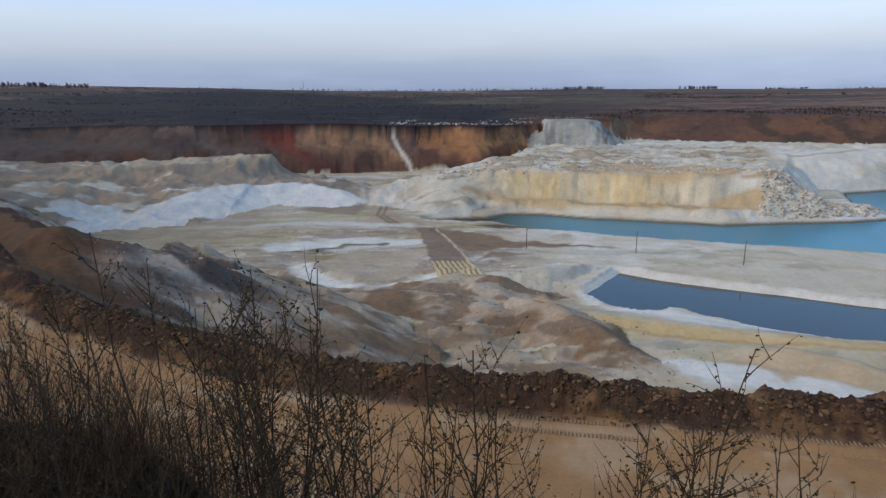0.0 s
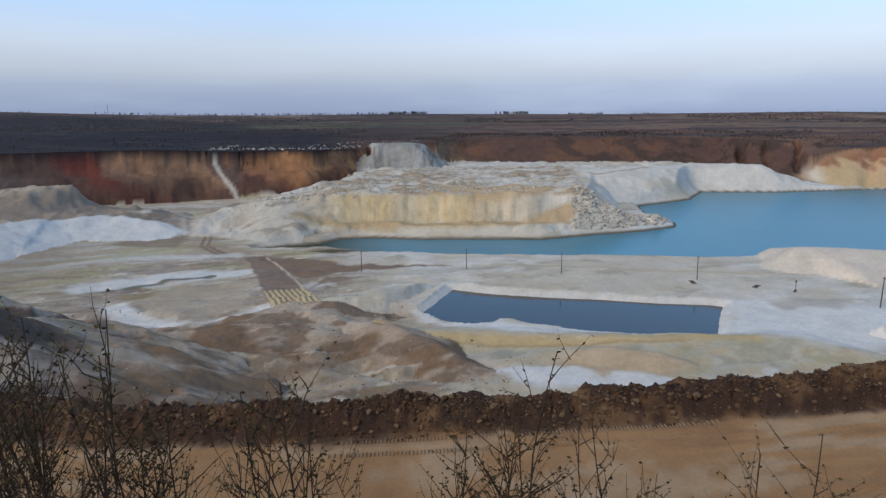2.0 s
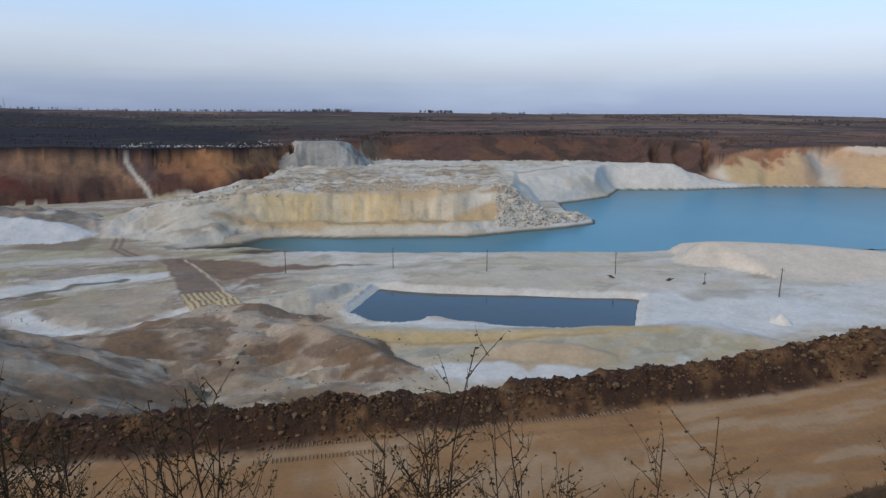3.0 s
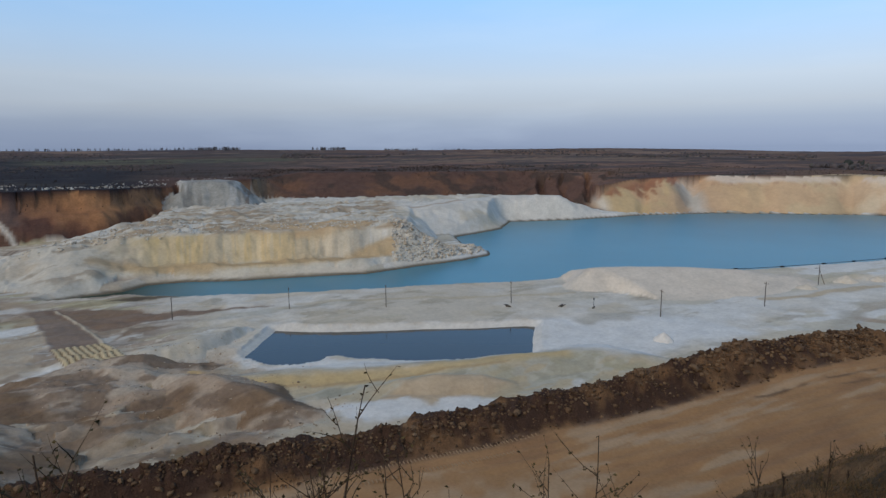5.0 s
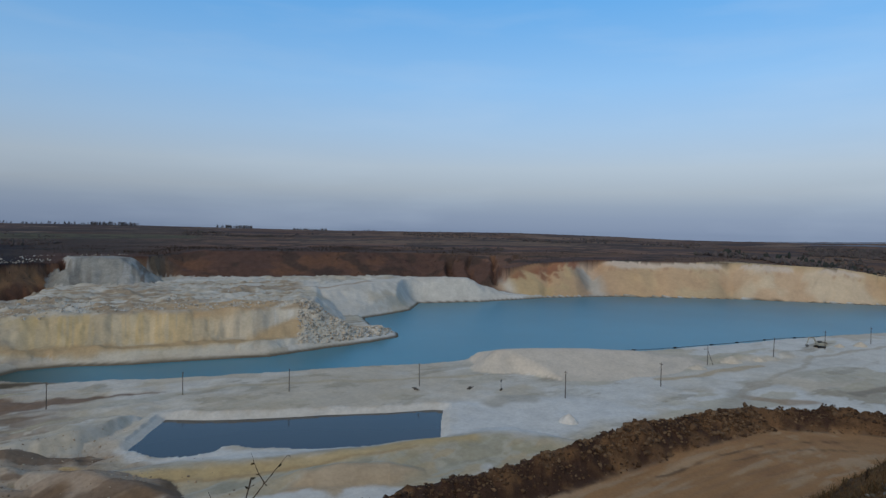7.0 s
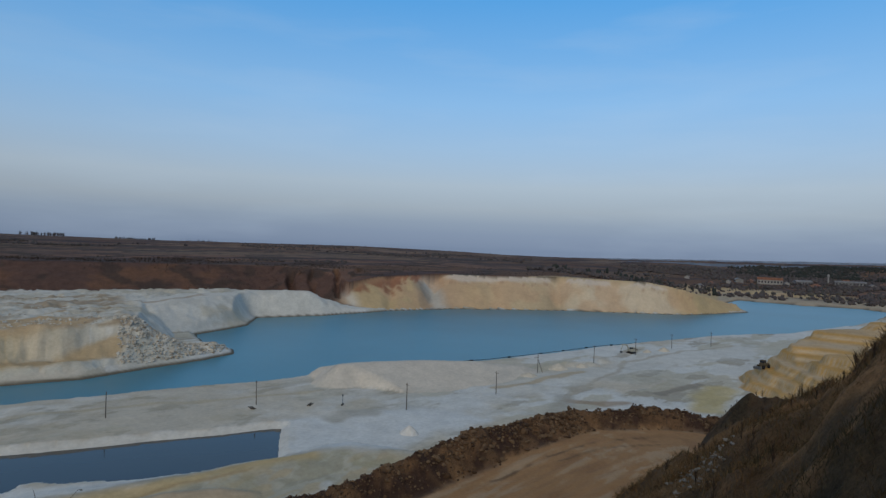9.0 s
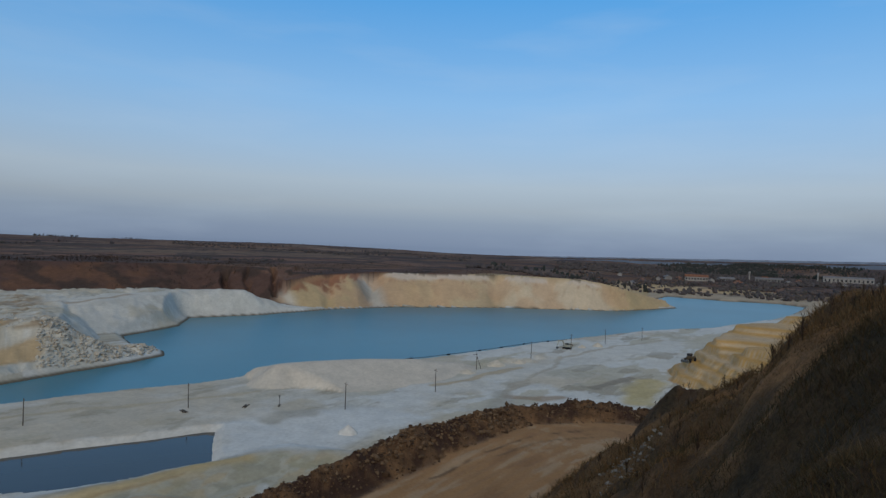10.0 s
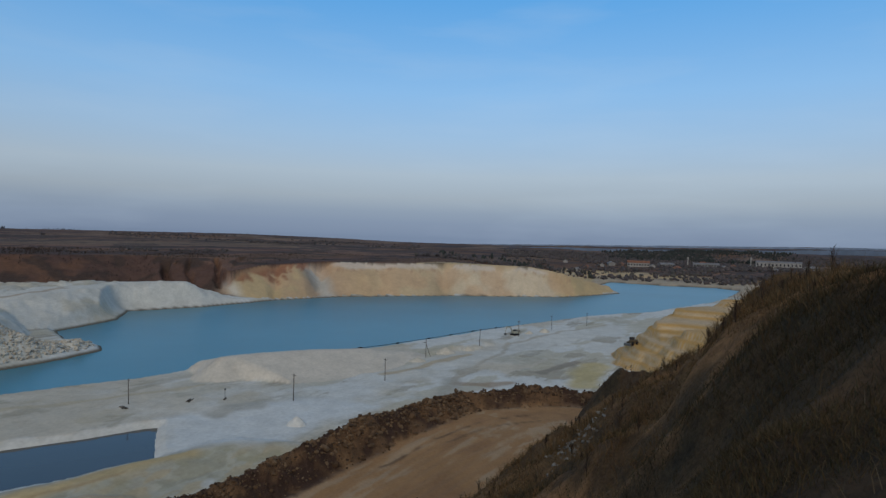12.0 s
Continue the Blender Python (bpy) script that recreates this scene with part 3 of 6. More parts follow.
# the dark stop at 52.4 paints the shadow inside the gully
BANK_SOILS_AND_SHADE = [(44, (.42, .34, .24)), (45.4, (.52, .47, .39)), (46.6, (.46, .34, .19)), (51.6, (.48, .36, .20)), (52.4, (.30, .26, .21)), (52.8, (.44, .41, .36)), (53.4, (.46, .43, .38)), (54.6, (.46, .32, .20)), (57, (.53, .37, .215)),
              (61, (.54, .41, .25)), (63.8, (.44, .335, .21)), (65.2, (.57, .455, .31)), (70, (.57, .46, .325)), (73.8, (.55, .44, .31)), (75.2, (.44, .33, .18)), (80, (.46, .34, .19))]


def by_bearing(az, stops):
    """Soils, and the painted shadow of a gap, that follow one another along a face."""
    b = [s[0] for s in stops]
    return np.stack([np.interp(az, b, [s[1][i] for s in stops]) for i in range(3)], -1)


def bare_soil(x, y):
    """Where rain has washed the turf off the hillside."""
    n = fbm(x, y, 2.4, 4, 85) + 0.9 * fbm(x, y, 8, 3, 63)
    d, v, _ = line_distance(x + 2.2 * n, y + 1.8 * n, [(p[0], p[1], w) for p, w in zip(GULLY, (0.4, 0.7, 1.2, 1.6, 1.5, 1.5, 1.6, 1.3, 1.0))])
    return np.clip((v[..., 0] + 0.5 - d) / 0.8, 0, 1) * ramp(np.hypot(x, y), 9, 14) * (0.15 + 0.85 * ramp(fbm(x, y, 1.7, 4, 58), -0.35, 0.15))


def ground_tint(x, y, z, kind, k):
    """The colour of the ground: sorts of sand, clay and growth, by their place in the quarry, with some shade painted
    in.
    """
    n1, n2, n3 = fbm(x, y, 38, 5, 71), fbm(x, y, 12, 4, 72), fbm(x, y, 4, 3, 73)
    wx, wy = x + 4 * n2, y + 4 * fbm(x, y, 12, 4, 74)
    c = np.empty(x.shape + (3,))
    c[:] = FIELD
    # country
    band = fbm(x * 0.3, y, 110, 5, 75)
    nw = 1 - ramp(k["az"], 8, 30)
    c = lay(c, (0.05, 0.042, 0.04), nw * 0.9)
    c = lay(c, (0.085, 0.085, 0.065), nw * ramp(fbm(x * 0.35, y, 190, 4, 47), 0.1, 0.4) * 0.7)
    c = lay(c, (0.11, 0.082, 0.062), ramp(band, 0.05, 0.3) * (0.3 + 0.5 * nw))
    c = lay(c, DARK, ramp(-band, 0.0, 0.3) * (0.25 + 0.65 * nw))
    c = lay(c, (0.19, 0.12, 0.085), (1 - nw) * ramp(band, -0.2, 0.1) * (1 - ramp(k["r"], 900, 1600)) * 0.8)
    c = lay(c, (0.26, 0.21, 0.17), near_line(x, y, [(-221, 392), (-240, 500), (-242, 610), (-190, 722), (-61, 714)], 4, 3) * 0.8)
    c = lay(c, (0.20, 0.16, 0.13), near_line(x, y, [(-61, 714), (20, 700), (60, 660)], 4, 3) * 0.6)
    c = lay(c, (0.10, 0.055, 0.04), ramp(fbm(x, y, 150, 4, 95), 0.15, 0.6) * 0.7)
    c = lay(c, (0.105, 0.072, 0.066), ramp(k['r'], 1500, 3500) * 0.5)
    c = lay(c, (0.045, 0.036, 0.038), ramp(fbm(x * 0.5, y * 0.5, 160, 4, 83), 0.15, 0.4) * ramp(k['r'], 800, 1300) * 0.8)
    c = lay(c, (0.24, 0.18, 0.13), ramp(fbm(x * 0.4 + 90, y, 130, 3, 82), 0.45, 0.6) * ramp(k['r'], 900, 1400) * 0.7)
    c = lay(c, GREEN, in_area(x, y, [(-160, 1000), (330, 1010), (420, 1300), (-220, 1350)], 25) * 0.7)
    c = lay(c, (0.20, 0.15, 0.10), in_area(x, y, [(380, 760), (900, 640), (980, 900), (520, 1050)], 40) * 0.8)
    c = lay(c, (0.06, 0.05, 0.052), (1 - nw) * ramp(fbm(x * 0.3, y, 70, 5, 55), 0.0, 0.3) * 0.7)
    c = lay(c, (0.17, 0.125, 0.09), (1 - nw) * ramp(fbm(x * 0.25 + 50, y, 160, 4, 56), 0.25, 0.4) * ramp(k['r'], 700, 900) * 0.6)
    scorched = np.interp(k["az"], [-60, -35, -18, -8, 0, 5, 9], [700, 1300, 3200, 1900, 950, 620, 420])
    c = lay(c, (0.018, 0.0165, 0.021), (1 - ramp(k["r"] + 120 * n1 + 200 * band, 0.8 * scorched, 1.15 * scorched)) * (1 - ramp(k["az"], 4, 9)) * np.interp(k["az"], [-35, -16], [0.7, 0.93]))
    c = c * (1.0, 0.9, 0.87)
    c = lay(c, (0.45, 0.335, 0.20), ramp(x, 440, 480) * (y < 270) * (y > 60) * (1 - ramp(k["dR"] + 6 * n2, 22, 50)))
    c = lay(c, (0.045, 0.036, 0.031), ramp(fbm(x, y, 26, 4, 65) + 0.5 * band, 0.2, 0.5) * (1 - ramp(k['r'], 1300, 2200)) * 0.75)
    # floor
    f = (kind == FLOOR) | (kind == MUD)
    sand = np.empty_like(c)
    sand[:] = (0.51, 0.465, 0.395)
    west = 1 - ramp(x, 5, 40)
    streak = fbm(x * 0.28 + y * 0.08 + 1.5 * n3, y + 0.8 * n3, 8, 6, 90)
    fine = fbm(x * 0.25 + y * 0.1, y, 3.2, 4, 86)
    patch = fbm(x * 0.6, y, 9, 4, 59)
    # the eastern flats: white sand with cream and grey-green silt
    sand = lay(sand, WHITE, ramp(n1 + 0.3 * n2 + 0.4 * ramp(x, 120, 180), -0.1, 0.5) * 0.8)
    sand = lay(sand, (0.45, 0.395, 0.30), ramp(patch + 0.3 * n1, 0.1, 0.7) * (1 - west) * (x < 600) * 0.55)
    sand = lay(sand, (0.40, 0.385, 0.33), ramp(fbm(x * 0.45, y, 16, 4, 60) + 0.25 * fine, 0.3, 0.6) * (1 - west) * (x < 600) * 0.6)
    sand = lay(sand, (0.34, 0.31, 0.25), ramp(fbm(x * 0.5, y, 6, 4, 28) + 0.4 * patch, 0.5, 0.75) * (1 - west) * (x < 600) * 0.6)
    east = ramp(x + 15 * n2, 120, 170) * (x < 560)
    sand = lay(sand, (0.60, 0.605, 0.60), east * ramp(n1 + 0.6 * patch, -0.5, 0.0) * 0.85)
    sand = lay(sand, (0.46, 0.425, 0.34), east * ramp(fbm(x * 0.4 + 0.2 * y, y, 13, 5, 53), 0.12, 0.3) * 0.75)
    sand = lay(sand, (0.33, 0.30, 0.25), east * ramp(fbm(x * 0.35 + 0.2 * y, y, 8, 5, 54), 0.38, 0.52) * 0.7)
    # the western floor: buff mud in long streaks
    sand = lay(sand, (0.37, 0.315, 0.245), ramp(streak + 0.3 * n1, -0.2, 0.1) * west * 0.9)
    sand = lay(sand, (0.23, 0.175, 0.135), ramp(-streak + 0.3 * n2, 0.22, 0.42) * west * 0.7)
    sand = lay(sand, (0.50, 0.495, 0.47), ramp(fbm(x * 0.2 + y * 0.06 + n3, y + 0.6 * n3, 5, 5, 10), 0.2, 0.32) * west * 0.8)
    sand = lay(sand, (0.36, 0.33, 0.19), ramp(fbm(x * 0.3, y, 12, 5, 21), 0.3, 0.5) * west * 0.6)
    close = (1 - ramp(x + 8 * n2, 14, 36)) * (1 - ramp(y, 140, 152))
    sand = lay(sand, (0.44, 0.37, 0.295), close * 0.75)
    fold = fbm(x * 0.36 + y * 0.2 + 1.5 * fbm(x, y, 14, 3, 23), y - 0.15 * x, 6.5, 5, 20)
    sand = lay(sand, (0.21, 0.155, 0.115), close * ramp(fold, 0.06, 0.2) * 0.8)
    sand = lay(sand, (0.27, 0.205, 0.11), close * ramp(n2 + 0.5 * n3, 0.15, 0.5) * 0.6)
    sand = lay(sand, (0.52, 0.47, 0.39), close * ramp(-fold, 0.08, 0.26) * 0.85)
    sand = lay(sand, (0.15, 0.10, 0.066), ramp(fine, 0.06, 0.25) * west * (1 - ramp(y, 200, 240)) * 0.45)
    # the olive and ochre bars between the pond and the berm
    bars = in_area(wx, wy, [(14, 140), (28, 126), (50, 114), (87, 104), (107, 96), (105, 87), (90, 84), (60, 92), (33, 110), (22, 122)], 4)
    along = fbm(x * 0.3 + y * 0.66, y * 0.7 - x * 0.3, 5, 4, 91)
    sand = lay(sand, (0.42, 0.40, 0.335), bars)
    sand = lay(sand, (0.32, 0.305, 0.235), bars * ramp(along, 0.05, 0.3) * 0.75)
    sand = lay(sand, (0.45, 0.36, 0.225), bars * ramp(-along, 0.1, 0.35) * 0.6)
    sand = lay(sand, (0.33, 0.31, 0.22), in_area(wx, wy, [(75, 101), (83, 103), (94, 100), (103, 95), (105, 88), (91, 90)], 3) * ramp(n3 + n2, -0.3, 0.2) * 0.8)
    sand = lay(sand, WHITE, (1 - ramp(k["pond"] + 0.8 * n3, 1.6, 3.4)) * 0.9)
    sand = lay(sand, (0.60, 0.605, 0.60), in_area(x + 0.6 * n3, y + 0.6 * n3, [(31, 147), (36, 133), (48, 130), (57, 124), (64, 120.5), (75, 115.5), (70, 113.8), (56, 116.5), (41, 124), (30, 136)], 1.4) * 0.95)
    sand = lay(sand, (0.50, 0.375, 0.19), near_line(wx * 0.3 + x * 0.7, wy * 0.3 + y * 0.7, [(17, 142), (22, 132), (30, 123), (46, 115.5), (63.5, 111), (82, 106), (93, 102)], 2.4, 1.6) * 0.85)
    sand = lay(sand, (0.36, 0.26, 0.14), near_line(x, y + 0.5 * n3, [(22, 130), (31, 121), (46, 113.6), (63.5, 109), (80, 104)], 0.5, 0.4) * 0.7)
    sand = lay(sand, (0.46, 0.36, 0.25), in_area(x + 1.2 * n3, y + 1.2 * n3, [(46, 101), (52, 105), (61, 105), (71, 101), (75, 96), (67, 94), (60, 94.5)], 1.5) * 0.9)
    # bright white ground beside the pond's end and along the flats
    sand = lay(sand, (0.60, 0.61, 0.615), in_area(wx * 0.5 + x * 0.5, wy * 0.5 + y * 0.5, [(109, 131), (104, 123.5), (95, 112), (100, 101), (112, 94), (150, 92), (150, 112), (128, 122)], 3) * 0.95)
    sand = lay(sand, WHITE, near_line(wx, wy, [(180, 108), (230, 96), (300, 80), (360, 60)], 9, 8) * 0.8)
    sand = lay(sand, (0.60, 0.61, 0.615), in_area(x + 1.2 * n3, y + 1.2 * n3, [(31.9, 112), (38.9, 105), (46, 101.8), (65, 94), (75, 90.5), (88, 90), (85, 84.5), (62.6, 88), (49, 92.5), (39.7, 99)], 1.2) * 0.95)
    # the haul track over the pit's floor, and its brown spill
    sand = lay(sand, (0.30, 0.225, 0.16), near_line(wx, wy, [(-22, 345), (-28, 318), (-28, 275), (-27, 245), (-16, 222), (-10, 205)], 5, 3) * 0.6)
    for off in (-1.2, 1.2):
        sand = lay(sand, (0.16, 0.12, 0.095), near_line(x + off, y, [(-22.5, 350), (-28.7, 322), (-28.3, 275), (-28, 240), (-19, 222)], 0.7, 0.4) * 0.7)
    sand = lay(sand, (0.23, 0.18, 0.14), in_area(wx * 0.4 + x * 0.6, wy * 0.4 + y * 0.6, [(-64, 254), (-40, 281), (-34, 271), (-37, 243)], 2) * 0.85)
    sand = lay(sand, (0.07, 0.06, 0.045), near_line(wx, y, [(87.5, 193), (94, 192), (100, 189.8)], 1.3, 0.7) * 0.9)
    for line, wide, colour, amount in (
            ([(-41.4, 169), (-37, 158), (-30, 153.5), (-23, 152.5), (-14, 154), (-6, 159)], 3.0, (0.64, 0.64, 0.63), 0.95), ([(-54, 190), (-36, 196), (-11, 196)], 5.0, (0.60, 0.61, 0.61), 0.9),
            ([(-46.7, 185), (-37, 190.5), (-21.6, 195)], 1.3, (0.12, 0.125, 0.10), 0.9), ([(-90, 222), (-50, 226), (-16, 222)], 3.0, (0.56, 0.55, 0.53), 0.7),
            ([(180, 85), (203, 88.8), (238, 88), (260, 94), (273, 95.6), (317, 85.7), (369, 70)], 1.3, (0.43, 0.39, 0.33), 0.8),
            ([(187, 111.5), (203, 106.5), (222, 102), (235, 100.5)], 1.6, (0.42, 0.33, 0.21), 0.7),
            ([(122, 122), (127, 122), (131, 119)], 3.4, (0.40, 0.385, 0.35), 0.9), ([(218, 65), (228, 61.5), (247, 58)], 2.0, (0.25, 0.225, 0.19), 0.85),
            ([(188, 84), (190, 75), (198, 70)], 2.4, (0.34, 0.25, 0.17), 0.75), ([(208, 47), (225, 50), (244, 50)], 5.5, (0.50, 0.41, 0.21), 0.85),
            ([(165, 78), (180, 84), (192, 88)], 3.2, (0.36, 0.34, 0.30), 0.6), ([(60, 184), (100, 168), (140, 148)], 1.6, (0.42, 0.36, 0.26), 0.6)):
        sand = lay(sand, colour, near_line(wx * 0.4 + x * 0.6, wy * 0.4 + y * 0.6, line, wide, wide * 0.5) * amount)
    sand = lay(sand, (0.40, 0.345, 0.275), in_area(wx * 0.3 + x * 0.7, wy * 0.3 + y * 0.7, [(-38, 170), (-31, 159), (-20, 157), (-9, 162), (-10, 184), (-33, 183)], 2) * 0.8)
    # the dark pad, the brown tongue beside it and the raked ribs below it
    for outline, colour in (([(-12.3, 217.6), (-5.6, 217), (7.1, 166.9), (-5.1, 166.8)], (0.20, 0.15, 0.12)),
                            ([(-10, 219), (2.4, 212), (20.7, 195), (52, 186), (20, 187), (5, 183), (0, 194)], (0.19, 0.13, 0.095)),
                            ([(6, 172), (12, 177), (24, 179), (12, 181)], (0.20, 0.15, 0.11)), ([(7, 218), (17, 221), (31, 212), (18, 215)], (0.09, 0.07, 0.05))):
        sand = lay(sand, colour, in_area(x + 0.5 * n3, y + 0.8 * n3, outline, 0.9) * 0.92)
    sand = lay(sand, (0.50, 0.44, 0.34), near_line(x + 0.3 * n3, y, [(-5.2, 215), (1, 191), (9, 156)], 0.35, 0.25) * 0.9)
    q = rib_phase(x, y)
    sand = lay(sand, (0.50, 0.42, 0.27), (q >= 0) * 0.9)
    sand = lay(sand, (0.13, 0.09, 0.06), (q >= 0) * (1 - ramp(np.abs(np.sin(np.pi * 8 * q)), 0.25, 0.65)) * 0.92)
    sand = lay(sand, (0.38, 0.30, 0.21), ramp(x, 600, 680) * 0.85)
    sand = lay(sand, (0.15, 0.115, 0.095), ramp(x + 60 * n1, 830, 900) * 0.9)
    sand = lay(sand, (0.27, 0.22, 0.165), (1 - ramp(x, -90, -50)) * ramp(y, 150, 190) * 0.6)
    c = np.where(f[..., None], sand * (1.0, 0.985, 0.945), c)
    # walls: brown cliff in the north-west, wooded brown slope in the north, pale bank in the north-east
    w = (kind == WALL) | (kind == FACE)
    wall = np.empty_like(c)
    wall[:] = BROWN
    bands = fbm(x + 0.5 * y, x * 0.6 - 0.2 * y, 34, 4, 77)
    slant = k["az"] - 6.0 * (1 - k["wall"]) + 1.6 * fbm(x, y, 12, 4, 98)
    wall = lay(wall, (0, 0, 0), (y > 230) & (x < 75))
    wall = wall + by_bearing(slant, CLIFF_SOILS) * (0.86, 0.84, 0.98) * ((y > 230) & (x < 75))[..., None]
    # dark red shadow along the cliff's foot, painted into the wall colour
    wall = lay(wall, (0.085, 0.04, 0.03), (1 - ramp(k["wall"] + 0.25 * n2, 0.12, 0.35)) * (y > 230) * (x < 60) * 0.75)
    wall = lay(wall, (0.10, 0.062, 0.045), ramp(fbm(slant * 6.8, k["r"] * 0.5, 18, 4, 99), 0.1, 0.45) * 0.5 * (y > 230) * (x < 75))
    wall = lay(wall, (0.36, 0.28, 0.16), ramp(n2 + n1, 0.2, 0.7) * (y < 200) * 0.7)
    north = ramp(x, 120, 150) * (y > 320)
    wall = lay(wall, (0.10, 0.058, 0.045), north)
    wall = lay(wall, (0.135, 0.072, 0.046), north * ramp(fbm(x, y, 30, 4, 96) + 0.4 * ramp(x, 290, 320), 0.1, 0.6))
    wall = lay(wall, (0.06, 0.042, 0.034), north * ramp(fbm(x, y, 16, 4, 97), 0.2, 0.6) * 0.8)
    tipped = lay(np.zeros_like(c) + (0.28, 0.275, 0.25), (0.18, 0.17, 0.15), ramp(fbm(k["az"] * 8, k["r"] * 0.12, 5, 4, 89), 0.05, 0.35) * 0.7)
    tipped = lay(tipped, (0.39, 0.385, 0.36), ramp(-fbm(k["az"] * 8, k["r"] * 0.12, 7, 3, 88) + 0.4 * ramp(z, 28, 30), 0.15, 0.45) * 0.7)
    tipped = lay(tipped, (0.22, 0.19, 0.16), ramp(k["dF"] + 0 * x, 36, 44) * ramp(n3, -0.4, 0.2) * 0.8)
    tipped = lay(tipped, (0.16, 0.12, 0.09), ramp(fbm(k["az"] * 8, k["r"] * 0.1, 3, 3, 42), 0.4, 0.6) * ramp(k["az"], 12, 14) * 0.8)
    wall = lay(wall, (0.55, 0.50, 0.42), near_line(wx * 0.3 + x * 0.7, y, [(-37, 389), (-30, 376), (-22, 363)], 1.1, 0.7) * 0.85)
    pale = ramp(x, 334, 346) * ramp(y, 60, 90) * (1 - ramp(y, 340, 352))
    lobe = by_bearing(k["az"] + 1.6 * (k["wall"] - 0.3) + 0.2 * n2, BANK_SOILS_AND_SHADE)
    wall = wall + (lobe - wall) * pale[..., None]
    wall = lay(wall, (0.50, 0.33, 0.20), pale * ramp(fbm(x, y, 30, 4, 92), 0.0, 0.4) * 0.6)
    wall = lay(wall, (0.56, 0.48, 0.40), pale * 0.8 * ramp(k["wall"] + 0.08 * fbm(k['az'] * 8, k['r'] * 0.3, 20, 3, 69), 0.78, 0.86) * ramp(k["az"], 53.5, 55) * (1 - ramp(k["az"], 73, 75)))
    wall = lay(wall, (0.33, 0.20, 0.13), pale * ramp(np.abs(k["wall"] + 0.08 * n3 - 0.74), 0.035, 0.0) * ramp(n2, -0.2, 0.3) * 0.6)
    wall = lay(wall, (0.25, 0.105, 0.06), pale * ramp(k["wall"] + 0.3 * n2 + 0.2 * n3, 0.55, 0.85) * (1 - ramp(k["az"], 51.5, 53)) * 0.85)
    south = (y < 200) & (x < 60) & (k['v'] > 9)
    wall = lay(wall, (0.36, 0.285, 0.215), south * ramp(n2 + n1, -0.8, 0.0) * 0.95)
    wall = lay(wall, (0.47, 0.41, 0.33), south * ramp(fbm(x * 0.35, y, 6, 4, 93), 0.1, 0.5) * 0.5)
    wall = lay(wall, (0.17, 0.12, 0.085), south * ramp(-fbm(x * 0.35, y, 4, 4, 93), 0.08, 0.35) * 0.8)
    spur = south * (1 - ramp(x + 6 * n2, -40, -26))
    wall = lay(wall, (0.19, 0.155, 0.13), spur * 0.85)
    lines = fbm(x * 0.3 + 0.3 * y + n3, y + 0.5 * n3, 4.5, 5, 46)
    wall = lay(wall, (0.36, 0.315, 0.265), spur * ramp(lines, 0.05, 0.2) * 0.8)
    wall = lay(wall, (0.085, 0.065, 0.055), spur * ramp(-lines, 0.1, 0.28) * 0.8)
    wall = lay(wall, (0.075, 0.04, 0.03), spur * ramp(z + 2 * n2, 21, 24) * ramp(y, 96, 103) * 0.85)
    wall = lay(wall, (0.33, 0.26, 0.13), spur * ramp(n2 + n3, 0.2, 0.6) * (1 - ramp(z, 14, 18)) * 0.6)
    wall = lay(wall, CLAY, ramp(k['v'], -1, 1) * (1 - ramp(k['v'] + 3 * n3, 12, 24)) * (y < 150))
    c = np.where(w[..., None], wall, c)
    # sands
    s = kind == SAND
    bank = np.empty_like(c)
    bank[:] = (0.48, 0.44, 0.365)
    bank = lay(bank, WHITE, ramp(n1 + 0.3 * n3 + 0.5 * ramp(x, 120, 180), 0.05, 0.5) * 0.8)
    # the front of the terrace, its ledge and the dumped piles on top
    front = in_area(x + 3 * n3, y, [(-26, 240), (60, 228), (130, 218), (146, 235), (128, 262), (90, 262), (40, 280), (-20, 290)], 2) * (1 - ramp(z, 14.2, 15.4))
    face = by_bearing(k["az"] + 0.4 * n2 + 0.25 * n3, TERRACE_SOILS)
    bank = bank + (face * (1.03, 0.98, 0.9) - bank) * (front * 0.95)[..., None]
    ribs = fbm(k["az"] * 8, k["r"] * 0.15, 5, 4, 78)
    worn = 1 - ramp(k["az"], 2, 7)
    bank = lay(bank, (0.42, 0.37, 0.30), front * worn * ramp(fbm(x * 0.5, y, 9, 5, 50), -0.1, 0.25) * 0.8)
    bank = lay(bank, (0.27, 0.23, 0.18), front * worn * ramp(fbm(x * 0.5, y, 6, 5, 51), 0.2, 0.45) * 0.7)
    bank = lay(bank, (0.37, 0.335, 0.27), front * (1 - worn) * ramp(ribs, 0.1, 0.4) * 0.5)
    bank = lay(bank, (0.54, 0.48, 0.37), front * (1 - worn) * ramp(-ribs, 0.15, 0.45) * 0.4)
    bank = lay(bank, (0.50, 0.485, 0.44), front * (1 - ramp(z, 3.6, 5.0)) * 0.7)
    bank = lay(bank, (0.42, 0.31, 0.18), near_line(x, y + 0.8 * n3, [(8, 264), (30, 257), (57, 249), (101, 238), (118, 239)], 3.6, 1.6) * ramp(k["az"], -4, 6) * 0.9)
    top = (y > 235) * (1 - ramp(y, 390, 410)) * ramp(x + 6 * n2, -34, -8) * ramp(z, 9.5, 11.5) * (1 - ramp(x - 0.45 * (y - 260), 130, 142)) * (1 - front)
    rows = fbm(x * 0.35 + y * 0.1, y - 0.1 * x, 6, 4, 68)
    bank = lay(bank, (0.47, 0.415, 0.33), top * 0.85)
    bank = lay(bank, (0.31, 0.24, 0.165), top * ramp(rows, 0.0, 0.2) * 0.85)
    bank = lay(bank, (0.56, 0.555, 0.53), top * ramp(-rows + 0.3 * n2, 0.26, 0.42) * 0.65)
